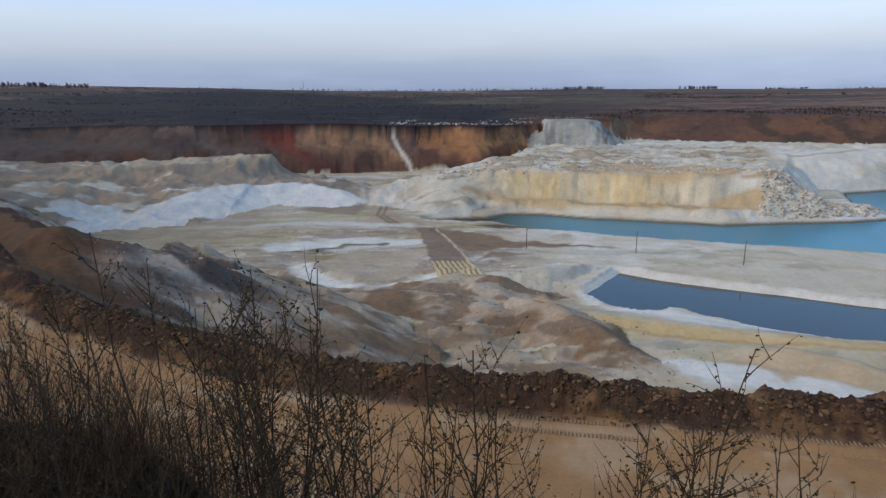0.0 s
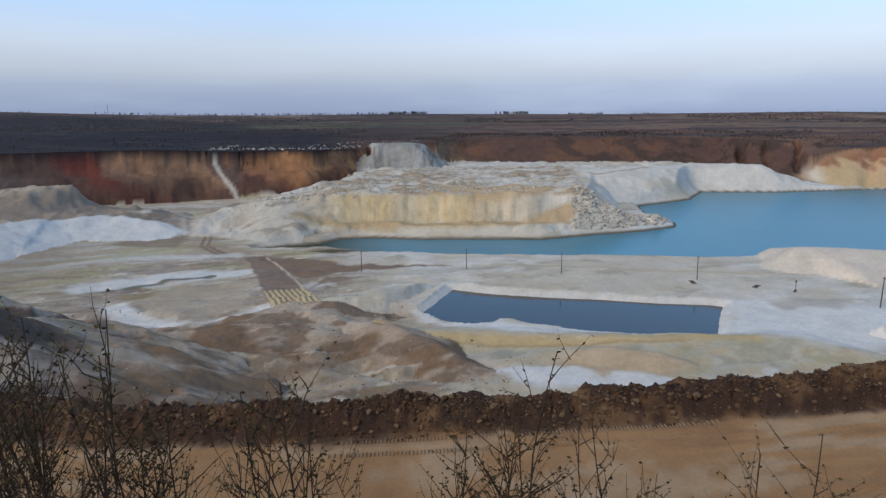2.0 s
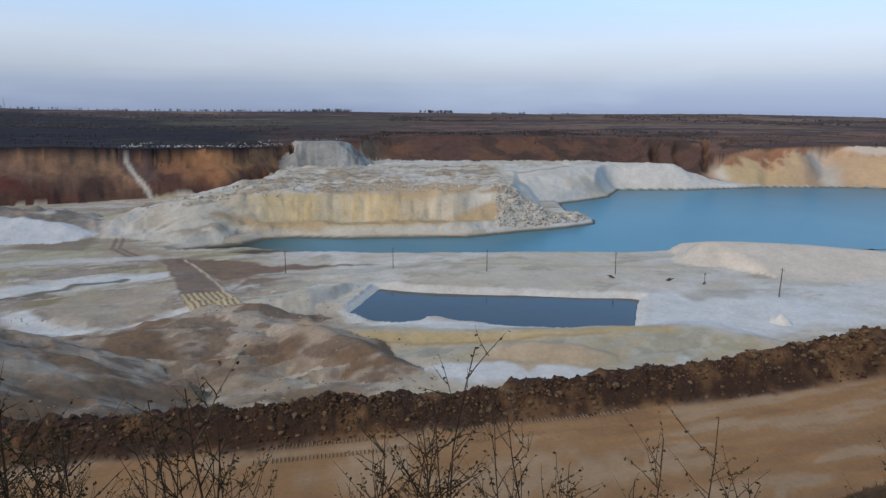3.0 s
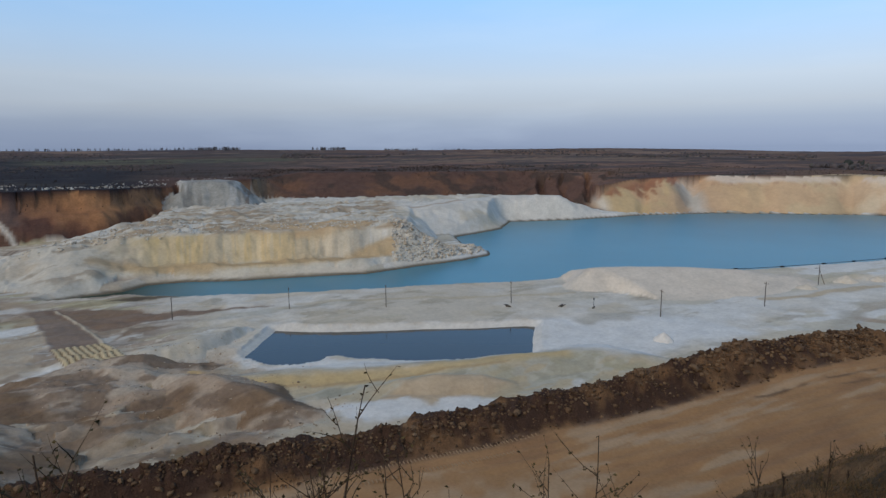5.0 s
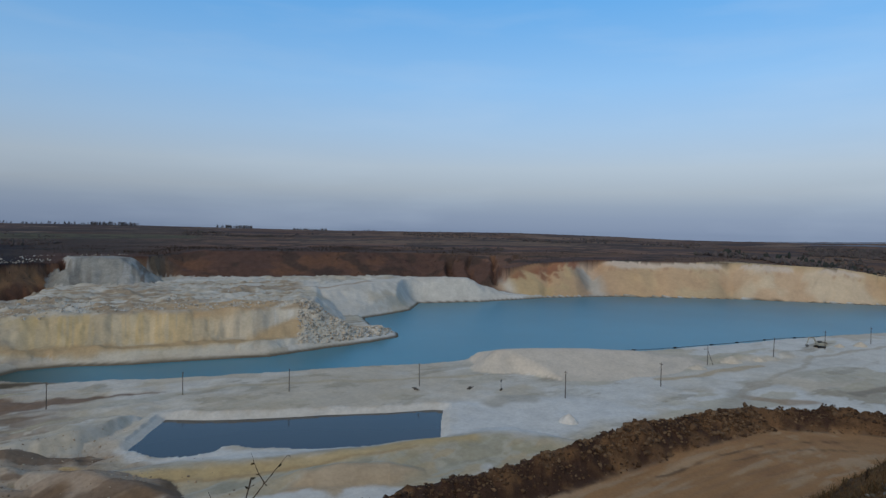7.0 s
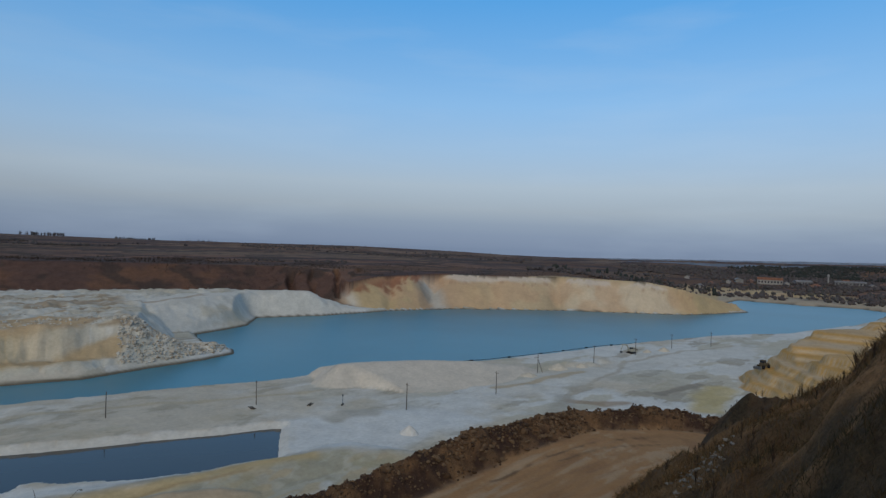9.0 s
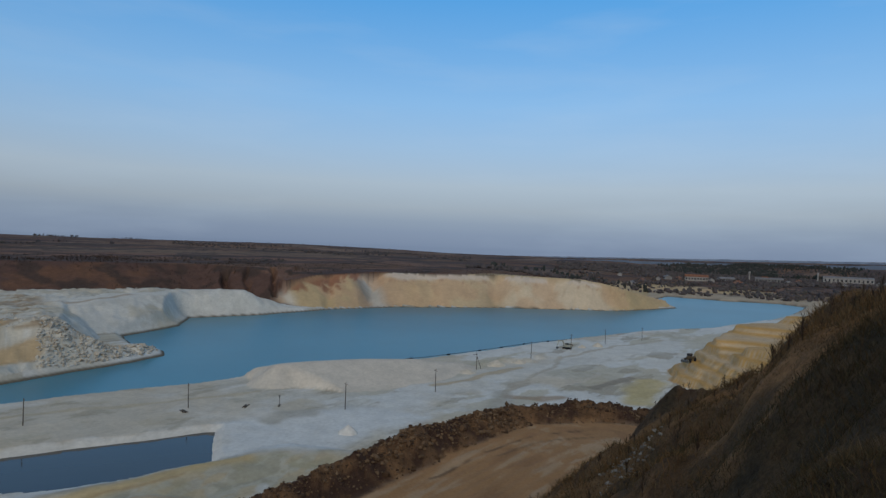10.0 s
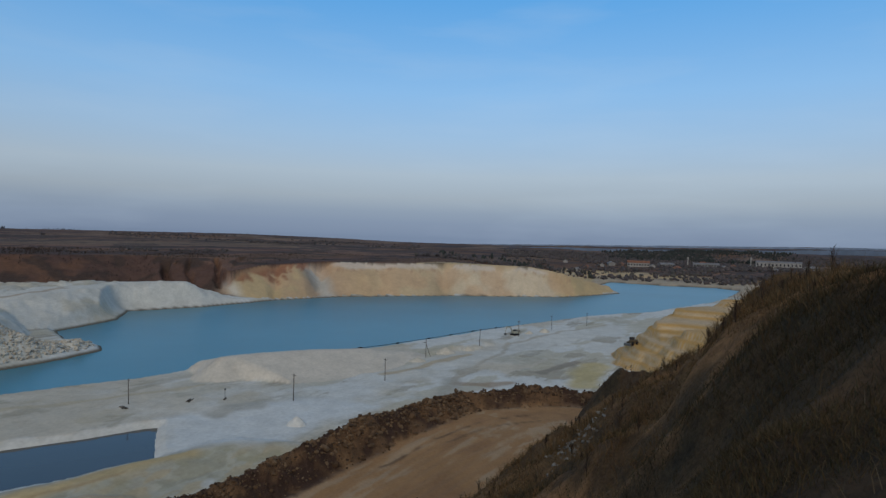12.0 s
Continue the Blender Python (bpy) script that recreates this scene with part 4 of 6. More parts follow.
    bank = lay(bank, (0.44, 0.32, 0.19), in_area(wx * 0.4 + x * 0.6, wy * 0.4 + y * 0.6, OCHRE_FLAT, 2) * 0.9)
    bank = lay(bank, (0.38, 0.31, 0.24), near_line(wx, wy, [(75, 372), (116, 361), (155, 348.6), (187, 336), (222, 341)], 4, 2) * 0.8)
    bank = lay(bank, (0.45, 0.44, 0.41), ramp(-n2 - 0.2 * n3, 0.25, 0.6) * (1 - front) * 0.5)
    # the western slope: grey-brown, with white sand washed down it
    slope = (1 - ramp(x + 7 * n2, -48, -20)) * (1 - ramp(y, 340, 355))
    bank = lay(bank, (0.20, 0.165, 0.135), slope * ramp(n2 + 0.6 * n1 + 0.25 * (y > 290), -0.6, 0.1) * 0.9)
    bank = lay(bank, (0.32, 0.255, 0.195), slope * ramp(fbm(x * 0.4, y - 0.35 * x, 7, 4, 87), 0.05, 0.35) * 0.75)
    bank = lay(bank, (0.42, 0.37, 0.29), slope * in_area(wx, wy, [p[:2] for p in MOUND], 4) * ramp(n2, -0.5, 0.2) * 0.7)
    bank = lay(bank, (0.57, 0.585, 0.60), in_area(wx * 0.5 + x * 0.5, wy * 0.5 + y * 0.5, [(-110, 236), (-90, 239), (-68, 245), (-50, 250), (-36, 268), (-48, 279), (-67, 289), (-85, 286), (-100, 272), (-113, 250)], 1.6) * 0.95)
    bank = lay(bank, (0.54, 0.555, 0.57), (x < -100) * (y < 262) * ramp(fbm(x * 0.5, y - 0.3 * x, 12, 4, 94), 0.0, 0.25) * ramp(x, -170, -135) * 0.9)
    # the white hump's shaded front, painted grey
    bank = lay(bank, (0.30, 0.27, 0.225), in_area(x, y, [p[:2] for p in HUMP], 9) * ramp(-y + 0.25 * x, -152.5, -149) * ramp(fine + 0.3, -0.2, 0.4) * 0.7)
    bank = lay(bank, (0.46, 0.28, 0.095), in_area(wx, wy, [(215, -40), (222, 26), (246, 50), (285, 56), (345, 46), (375, 10), (385, -40)], 3) * (0.8 + 0.2 * np.sin(z * 3.1)))
    c = np.where(s[..., None], bank * (1.0, 0.985, 0.945), c)
    c = np.where((kind == TIP)[..., None], tipped, c)
    cone = lay(np.zeros_like(c) + (0.57, 0.51, 0.43), (0.47, 0.43, 0.37), ramp(fbm(x * 0.5, y, 9, 4, 44), 0.15, 0.5) * 0.6)
    c = np.where((kind == CONE)[..., None], cone, c)
    # damp rims at the water
    c = lay(c, (0.13, 0.11, 0.08), (1 - ramp(k["lake"], 0.6, 2.0)) * (k["r"] > 100))
    # road bench
    tr = np.empty_like(c)
    tr[:] = ROADC
    streak = fbm(k["u"] * 6, k["v"] * 1.2, 2.2, 4, 79)
    tr = lay(tr, (0.27, 0.15, 0.075), ramp(streak, 0.1, 0.6) * 0.7)
    tr = lay(tr, (0.42, 0.31, 0.20), ramp(-streak, 0.2, 0.7) * 0.6)
    # dark ruts near the berm's base, painted partly as its thin shadow lines
    tr = lay(tr, (0.11, 0.065, 0.04), near_line(x, y + 0.4 * n3, [(58, 34.8), (70, 34.0), (80, 31.5), (86, 27)], 0.28, 0.22) * ramp(n3, -0.4, 0.3) * 0.75)
    tr = lay(tr, (0.12, 0.075, 0.045), near_line(x, y + 0.4 * n3, [(66, 33), (78, 30), (84, 25)], 0.22, 0.2) * ramp(n3, -0.3, 0.3) * 0.6)
    tr = lay(tr, (0.13, 0.10, 0.085), (1 - ramp(-k['v'], 0.2, 1.6)) * ramp(n3, -0.5, 0.3) * 0.8)
    be = np.empty_like(c)
    be[:] = (0.062, 0.036, 0.025)
    be = lay(be, (0.16, 0.092, 0.048), ramp(fbm(x, y, 3, 4, 80) + 0.5 * ramp(x, 40, 60), 0.1, 0.7))
    meet = ramp(k['v'] + 0.5 * n3 + 0.3 * fbm(x, y, 0.9, 3, 62), -1.1, 0.2)[..., None]
    c = np.where(((kind == TRACK) | (kind == BERM))[..., None], tr + (be - tr) * meet, c)
    hs = np.empty_like(c)
    hs[:] = (0.08, 0.05, 0.028)
    hs = lay(hs, (0.23, 0.12, 0.052), ramp(fbm(x, y, 5, 4, 81) + 0.4 * fbm(x, y, 1.2, 3, 84), 0.0, 0.35) * 0.85)
    hs = lay(hs, (0.05, 0.04, 0.024), ramp(fbm(x, y, 6, 4, 57), 0.0, 0.35) * 0.75)
    hs = lay(hs, (0.25, 0.14, 0.062), ramp(k['r'], 20, 30) * ramp(fbm(x, y, 7, 4, 61), -0.3, 0.3) * 0.6)
    hs = lay(hs, (0.27, 0.14, 0.06), bare_soil(x, y) * 0.95)
    hs = lay(hs, (0.30, 0.155, 0.06), ramp(k['r'], 18, 30) * (1 - ramp(y, 1.5, 4)) * ramp(fbm(x, y, 4, 4, 27), -0.3, 0.3) * 0.7)
    # the soil turns darker within about ten metres of the observer
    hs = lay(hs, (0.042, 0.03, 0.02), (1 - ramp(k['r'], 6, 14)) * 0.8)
    hs = lay(hs, (0.19, 0.115, 0.065), (1 - ramp(k['r'] + 0.5 * n3, 2.1, 2.9)) * (1 - ramp(x + 0.4 * n3, 0.6, 2.2)) * 0.85)
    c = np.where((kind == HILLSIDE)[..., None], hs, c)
    return c


def rings():
    r = [0.7]
    for end, step in ((45, 0.03), (112, 0.008), (300, 0.0045), (665, 0.0055), (1250, 0.015), (4850, 0.028)):
        while r[-1] < end:
            r.append(r[-1] * (1 + step))
    return np.array(r)


def fill(me, co, faces):
    """Vertices and quads into a mesh."""
    me.vertices.add(len(co))
    me.vertices.foreach_set("co", np.asarray(co, np.float32).ravel())
    me.loops.add(faces.size)
    me.loops.foreach_set("vertex_index", faces.astype(np.int32).ravel())
    me.polygons.add(len(faces))
    me.polygons.foreach_set("loop_start", np.arange(0, faces.size, faces.shape[1], dtype=np.int32))
    me.polygons.foreach_set("use_smooth", np.ones(len(faces), bool))
    me.update(calc_edges=True)


def make_ground():
    bearing = np.radians(np.concatenate([np.arange(-48, -38, 0.5), np.arange(-38, 102, 0.11), np.arange(102, 112, 0.5), np.arange(112, 312, 2.5)]))
    rr = rings()
    a, r = np.meshgrid(bearing, rr)
    x, y = r * np.sin(a), r * np.cos(a)
    z, kind, k = terrain(x, y)
    c = ground_tint(x, y, z, kind, k)
    n, m = a.shape
    i = np.arange(n * m).reshape(n, m)
    j = np.roll(i, -1, axis=1)
    faces = np.stack([i[:-1], i[1:], j[1:], j[:-1]], -1).reshape(-1, 4)
    co = np.stack([x, y, z], -1).reshape(-1, 3)
    cc = np.concatenate([c.reshape(-1, 3), np.ones((n * m, 1))], 1)
    label = kind.reshape(-1)[faces[:, 0]]
    kinds = {LAND: ("ground", M_LAND, "brown autumn fields and scrub reaching to the horizon", "ground"),
             FLOOR: ("quarry_floor", M_FLOOR, "pale quarry floor of white and cream sand", "ground"),
             MUD: ("mud_flat", M_MUD, "buff and brown mud flat worn into long folds", "ground"),
             WALL: ("quarry_wall", M_WALL, "eroded brown and ochre earth walls of the quarry", "cliff"),
             FACE: ("pale_bank", M_FACE, "cut bank of cream and orange sand across the lake", "sand bank"),
             SAND: ("sand_bank", M_FLOOR, "white and yellow sand terraces beside the lake", "sand bank"),
             TRACK: ("road", M_ROAD, "packed ochre clay haul road with wheel marks", "road"),
             BERM: ("earth_berm", M_BERM, "ridge of tipped dark clay along the haul road", "berm"),
             HILLSIDE: ("hillside", M_HILL, "steep slope under dry brown grass above the road", "slope"),
             TIP: ("tipped_slope", M_WALL, "grey-white tipped spoil cone under the cliff top", "spoil heap"),
             CONE: ("sand_mound", M_FLOOR, "large smooth heap of pale yellow sand by the lake", "sand heap")}
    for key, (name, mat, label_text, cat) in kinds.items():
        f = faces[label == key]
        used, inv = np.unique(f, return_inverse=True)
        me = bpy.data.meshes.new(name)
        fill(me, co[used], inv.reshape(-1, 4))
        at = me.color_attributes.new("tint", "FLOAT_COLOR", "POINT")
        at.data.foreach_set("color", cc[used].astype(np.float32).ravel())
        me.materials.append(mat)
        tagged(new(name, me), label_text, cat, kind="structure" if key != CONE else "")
    # the patch under the observer
    bm = bmesh.new()
    bm.faces.new([bm.verts.new(co[v]) for v in i[0]])
    me = bpy.data.meshes.new("footing")
    bm.to_mesh(me)
    at = me.color_attributes.new("tint", "FLOAT_COLOR", "POINT")
    at.data.foreach_set("color", cc[i[0]].astype(np.float32).ravel())
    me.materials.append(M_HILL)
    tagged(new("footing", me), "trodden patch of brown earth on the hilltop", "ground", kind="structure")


make_ground()


def make_water(name, outline, level, mat, label):
    bm = bmesh.new()
    bm.faces.new([bm.verts.new((x, y, level)) for x, y in outline])
    bmesh.ops.triangulate(bm, faces=bm.faces[:])
    for f in bm.faces:
        if f.normal.z < 0:
            f.normal_flip()
    me = bpy.data.meshes.new(name)
    bm.to_mesh(me)
    me.materials.append(mat)
    return tagged(new(name, me), label, "water", kind="structure")


def widened(outline, by):
    """The outline moved outwards, so that the sheet ends inside the bank."""
    p = [Vector(q) for q in outline]
    area = sum(p[i - 1].cross(p[i]) for i in range(len(p)))
    out = []
    for i, q in enumerate(p):
        e = (p[(i + 1) % len(p)] - p[i - 1]).normalized()
        out.append((q.x + e.y * by * (1 if area > 0 else -1), q.y - e.x * by * (1 if area > 0 else -1)))
    return out


make_water("lake_water", widened(LAKE, 3), 0.0, M_LAKE, "calm turquoise quarry lake")
make_water("pond_water", widened(POND, 1.5), 0.95, M_POND, "still dark blue pond between white sand banks")


# ---------------------------------------------------------------- helpers for things


def ground_z(x, y):
    """Heights of the ground at places; many near places in one call are quick."""
    x, y = np.atleast_1d(np.asarray(x, float)), np.atleast_1d(np.asarray(y, float))
    return terrain(x, y)[0]


def part(name, bm, material, parent=None, label=""):
    me = bpy.data.meshes.new(name)
    bm.to_mesh(me)
    bm.free()
    me.materials.append(material)
    ob = new(name, me)
    if parent is not None:
        ob.parent = parent
    return tagged(ob, label)


def box(bm, x0, x1, y0, y1, z0, z1, bevel=0.0):
    r = bmesh.ops.create_cube(bm, size=1.0)
    for v in r["verts"]:
        v.co = Vector((x0 + (v.co.x + 0.5) * (x1 - x0), y0 + (v.co.y + 0.5) * (y1 - y0), z0 + (v.co.z + 0.5) * (z1 - z0)))
    if bevel:
        bmesh.ops.bevel(bm, geom=list({e for v in r["verts"] for e in v.link_edges}), offset=bevel, segments=1, affect="EDGES")


def tube(bm, pts, radii, sides=6):
    """A round limb along points, with a radius at each."""
    rows = []
    for i, p in enumerate(pts):
        p = Vector(p)
        way = (Vector(pts[min(i + 1, len(pts) - 1)]) - Vector(pts[max(i - 1, 0)])).normalized()
        side = way.cross(Vector((0.31, 0.17, 0.93))).normalized()
        other = way.cross(side)
        rows.append([bm.verts.new(p + radii[i] * (math.cos(a) * side + math.sin(a) * other)) for a in (2 * math.pi * k / sides for k in range(sides))])
    for a, b in zip(rows, rows[1:]):
        for k in range(sides):
            bm.faces.new((a[k], a[(k + 1) % sides], b[(k + 1) % sides], b[k]))
    bm.faces.new(rows[-1])
    bm.faces.new(rows[0][::-1])


def stuff(name, verts, faces, material, label, category, smooth=False):
    """What nobody could count: one joined mesh."""
    me = bpy.data.meshes.new(name)
    fill(me, verts, faces)
    if not smooth:
        me.polygons.foreach_set("use_smooth", np.zeros(len(faces), bool))
    me.materials.append(material)
    return tagged(new(name, me), label, category, kind="stuff")


def island_material(name, colours, rough=0.9):
    """Each loose piece takes its own shade from a few."""
    m = bpy.data.materials.new(name)
    m.use_nodes = True
    nt = m.node_tree
    b = nt.nodes["Principled BSDF"]
    b.inputs["Roughness"].default_value, b.inputs["Specular IOR Level"].default_value = rough, 0.1
    geo = node(nt, "ShaderNodeNewGeometry")
    rp = nt.nodes.new("ShaderNodeValToRGB")
    el = rp.color_ramp.elements
    while len(el) < len(colours):
        el.new(0.5)
    for i, c in enumerate(colours):
        el[i].position, el[i].color = i / (len(colours) - 1), (*c, 1)
    nt.links.new(geo.outputs["Random Per Island"], rp.inputs[0])
    nt.links.new(rp.outputs[0], b.inputs["Base Color"])
    return m


M_WOOD = plain_material("weathered_pole_wood", (0.10, 0.085, 0.07), 0.9, 0, 0.3, 6)
M_STEEL = plain_material("dull_steel", (0.16, 0.16, 0.16), 0.55, 0.8, 0.2, 8)
M_CERAMIC = plain_material("brown_insulator", (0.12, 0.06, 0.04), 0.3)
M_STALK = island_material("dry_weed_stalks", [(0.03, 0.02, 0.014), (0.055, 0.035, 0.023), (0.10, 0.07, 0.045), (0.04, 0.027, 0.018)])
M_LEAF = island_material("withered_leaves", [(0.03, 0.024, 0.012), (0.06, 0.046, 0.02), (0.10, 0.075, 0.03)])
M_STRAW = island_material("bleached_straw", [(0.075, 0.052, 0.03), (0.15, 0.11, 0.068), (0.045, 0.03, 0.018), (0.09, 0.06, 0.032)])
M_TURF = island_material("autumn_grass", [(0.06, 0.042, 0.023), (0.105, 0.066, 0.032), (0.20, 0.11, 0.046), (0.08, 0.064, 0.032), (0.17, 0.115, 0.06), (0.13, 0.073, 0.032), (0.055, 0.046, 0.027)])
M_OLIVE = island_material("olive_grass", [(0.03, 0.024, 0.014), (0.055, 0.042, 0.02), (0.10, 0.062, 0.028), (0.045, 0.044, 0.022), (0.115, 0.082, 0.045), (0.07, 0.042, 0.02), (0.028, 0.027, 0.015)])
M_SCRUB = island_material("leafless_scrub", [(0.045, 0.03, 0.022), (0.075, 0.045, 0.03), (0.03, 0.024, 0.02), (0.06, 0.05, 0.03)])
# skyline twigs are kept pale, with the distance haze put into their colour
M_HAZED_TWIGS = island_material("hazed_tree_twigs", [(0.10, 0.09, 0.09), (0.13, 0.115, 0.115), (0.08, 0.072, 0.074)])
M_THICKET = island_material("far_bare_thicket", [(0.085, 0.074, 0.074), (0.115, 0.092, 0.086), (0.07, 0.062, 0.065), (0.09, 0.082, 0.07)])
M_PINE = island_material("dark_pine", [(0.03, 0.038, 0.034), (0.042, 0.046, 0.04), (0.055, 0.048, 0.045), (0.034, 0.042, 0.036)])
M_ROCK = island_material("broken_clay_stone", [(0.07, 0.042, 0.025), (0.13, 0.08, 0.046), (0.05, 0.032, 0.022), (0.22, 0.145, 0.085)])
M_CHALK = island_material("white_sandstone", [(0.51, 0.465, 0.39), (0.41, 0.355, 0.28), (0.54, 0.52, 0.47), (0.32, 0.26, 0.19)])
M_BRANCH = plain_material("pale_dead_branch", (0.20, 0.16, 0.12), 0.8, 0, 0.35, 20)


# ---------------------------------------------------------------- poles of the power line


def make_pole():
    base = new("utility_pole")
    bm = bmesh.new()
    tube(bm, [(0, 0, -0.6), (0, 0, 4), (0, 0, 8.4)], [0.17, 0.145, 0.115], 10)
    part("post", bm, M_WOOD, base)
    bm = bmesh.new()
    box(bm, -0.75, 0.75, -0.19, -0.09, 7.75, 7.88, 0.015)
    arm = part("crossarm", bm, M_WOOD, base)
    for x in (-0.65, 0.65):
        bm = bmesh.new()
        tube(bm, [(x, -0.14, 7.88), (x, -0.14, 8.02), (x, -0.14, 8.06), (x, -0.14, 8.18)], [0.02, 0.02, 0.06, 0.035], 8)
        part("insulator", bm, M_CERAMIC, arm)
    bm = bmesh.new()
    tube(bm, [(0, 0, 8.4), (0, 0, 8.5), (0, 0, 8.53), (0, 0, 8.66)], [0.02, 0.02, 0.06, 0.035], 8)
    part("insulator", bm, M_CERAMIC, base)
    return tagged(base, "tall weathered wooden power pole with a short crossarm", "utility pole", "power line poles")


POLES = [(23, 185, 1, 0.8), (55, 180, -1, 0.78), (80, 165, 0, 0.8), (115, 149, 3.5, 0.82), (141, 114, 0, 0.93), (178, 106, 0.5, 0.9), (253, 103, -1, 0.9), (294, 99, 0, 0.95), (325, 91, 1, 0.9), (355, 79, 0, 0.9)]
first = make_pole()
for n, (px, py, lean, size) in enumerate(POLES):
    at = pose(px, py, float(ground_z(px, py)[0]), 0, lean, 55 + 7 * n) @ Matrix.Scale(size, 4)
    if n == 0:
        first.matrix_basis = at
    else:
        copy_thing(first, at).scale = (size,) * 3


def make_braced_pole(x, y):
    base = new("braced_pole")
    bm = bmesh.new()
    tube(bm, [(0, 0, -0.6), (0, 0, 9)], [0.18, 0.12], 10)
    part("post", bm, M_WOOD, base)
    bm = bmesh.new()
    box(bm, -2.6, 0.3, -0.22, -0.1, 7.4, 7.6, 0.02)
    part("crossarm", bm, M_WOOD, base)
    bm = bmesh.new()
    tube(bm, [(3.4, 0, -0.5), (0.1, 0, 6.6)], [0.14, 0.11], 8)
    part("prop", bm, M_WOOD, base)
    base.matrix_basis = pose(x, y, float(ground_z(x, y)[0]), 0, 0, -20) @ Matrix.Scale(0.8, 4)
    tagged(base, "wooden corner pole with a long arm and slanting prop", "utility pole")


make_braced_pole(221, 113)


def make_marker(x, y):
    base = new("marker_post")
    bm = bmesh.new()
    tube(bm, [(0, 0, -0.3), (0, 0, 2.9)], [0.09, 0.08], 8)
    part("post", bm, M_STEEL, base)
    bm = bmesh.new()
    box(bm, -0.2, 0.2, -0.2, 0.2, 2.5, 3.1, 0.04)
    part("junction_box", bm, M_STEEL, base)
    bm = bmesh.new()
    box(bm, -1.3, 0.9, -0.25, 0.25, -0.2, 0.35, 0.08)
    part("skid", bm, M_WOOD, base)
    base.matrix_basis = pose(x, y, float(ground_z(x, y)[0]), 0, 0, 35)
    tagged(base, "short steel cable post standing on a wooden skid", "post")


make_marker(132, 131)


# ---------------------------------------------------------------- stones and clods


def lump_mesh(name, material, seed, flat=0.7):
    """An angular stone about a metre across, cut from a ball by a few planes."""
    rnd = random.Random(seed)
    bm = bmesh.new()
    bmesh.ops.create_icosphere(bm, subdivisions=1, radius=0.55)
    for v in bm.verts:
        v.co *= 1 + rnd.uniform(-0.28, 0.28)
        v.co.z *= flat
    me = bpy.data.meshes.new(name)
    bm.to_mesh(me)
    bm.free()
    me.materials.append(material)
    return me


def lumps(x, y, z, size, seed, squash=0.75):
    """Many angular clods as joined geometry: vertices and triangles."""
    rng = np.random.default_rng(seed)
    bm = bmesh.new()
    bmesh.ops.create_icosphere(bm, subdivisions=1, radius=0.5)
    base = np.array([v.co for v in bm.verts])
    tri = np.array([[v.index for v in f.verts] for f in bm.faces])
    bm.free()
    n = len(x)
    v = base[None] * (1 + rng.uniform(-0.35, 0.35, (n, len(base), 1)))
    v = v * (np.asarray(size)[:, None, None] * rng.uniform(0.65, 1.35, (n, 1, 3)) * np.array([1, 1, squash]))
    a = rng.uniform(0, 6.28, n)
    c, s = np.cos(a)[:, None], np.sin(a)[:, None]
    vx, vy = v[..., 0] * c - v[..., 1] * s, v[..., 0] * s + v[..., 1] * c
    v = np.stack([vx + np.asarray(x)[:, None], vy + np.asarray(y)[:, None], v[..., 2] + np.asarray(z)[:, None]], -1)
    f = tri[None] + (np.arange(n) * len(base))[:, None, None]
    return v.reshape(-1, 3), f.reshape(-1, 3)


def along_edge(u, v):
    """The plan place v metres beyond the road's edge at the place u along it (in corners of the edge)."""
    p = np.array(ROAD_EDGE, float)
    i = np.clip(np.floor(u).astype(int), 0, len(p) - 2)
    t = (u - i)[:, None]
    e = p[i + 1] - p[i]
    e = e / np.linalg.norm(e, axis=1)[:, None]
    q = p[i] * (1 - t) + p[i + 1] * t
    return q[:, 0] - e[:, 1] * v, q[:, 1] + e[:, 0] * v


def berm_stones():
    rng = np.random.default_rng(4)
    n = 9000
    u = rng.uniform(2.5, 12.8, n)
    v = np.abs(rng.normal(0, 1.6, n)) * np.sign(rng.uniform(-0.35, 1, n)) + 1.4
    x, y = along_edge(u, v)
    size = np.clip(rng.lognormal(-1.75, 0.5, n), 0.07, 0.6) * (1 + 0.5 * ((u > 9.2) & (u < 11)))
    z = ground_z(x, y)
    keep = v > -0.9
    vv, ff = lumps(x[keep], y[keep], (z + 0.08 * size)[keep], size[keep], 5)
    rubble = stuff("berm_rubble", vv, ff, M_ROCK, "loose clods and broken stones on the berm", "rubble")
    # the larger stones, one by one
    shapes = [lump_mesh("rock", M_ROCK, 30 + i, 0.75) for i in range(7)]
    n = 230
    u = np.concatenate([rng.uniform(9.1, 10.9, 150), rng.uniform(4, 12.5, 80)])
    v = rng.uniform(0.2, 4.6, n)
    x, y = along_edge(u, v)
    z = ground_z(x, y)
    for i in range(n):
        ob = new("rock", shapes[i % 7])
        s = float(np.clip(rng.lognormal(-0.75, 0.35), 0.3, 1.05))
        ob.matrix_basis = pose(x[i], y[i], z[i] + 0.1 * s, rng.uniform(-25, 25), rng.uniform(-25, 25), rng.uniform(0, 360)) @ Matrix.Diagonal((s * rng.uniform(0.7, 1.3), s, s * rng.uniform(0.6, 1.1), 1))
        ob.parent = bpy.data.objects["earth_berm"]


berm_stones()


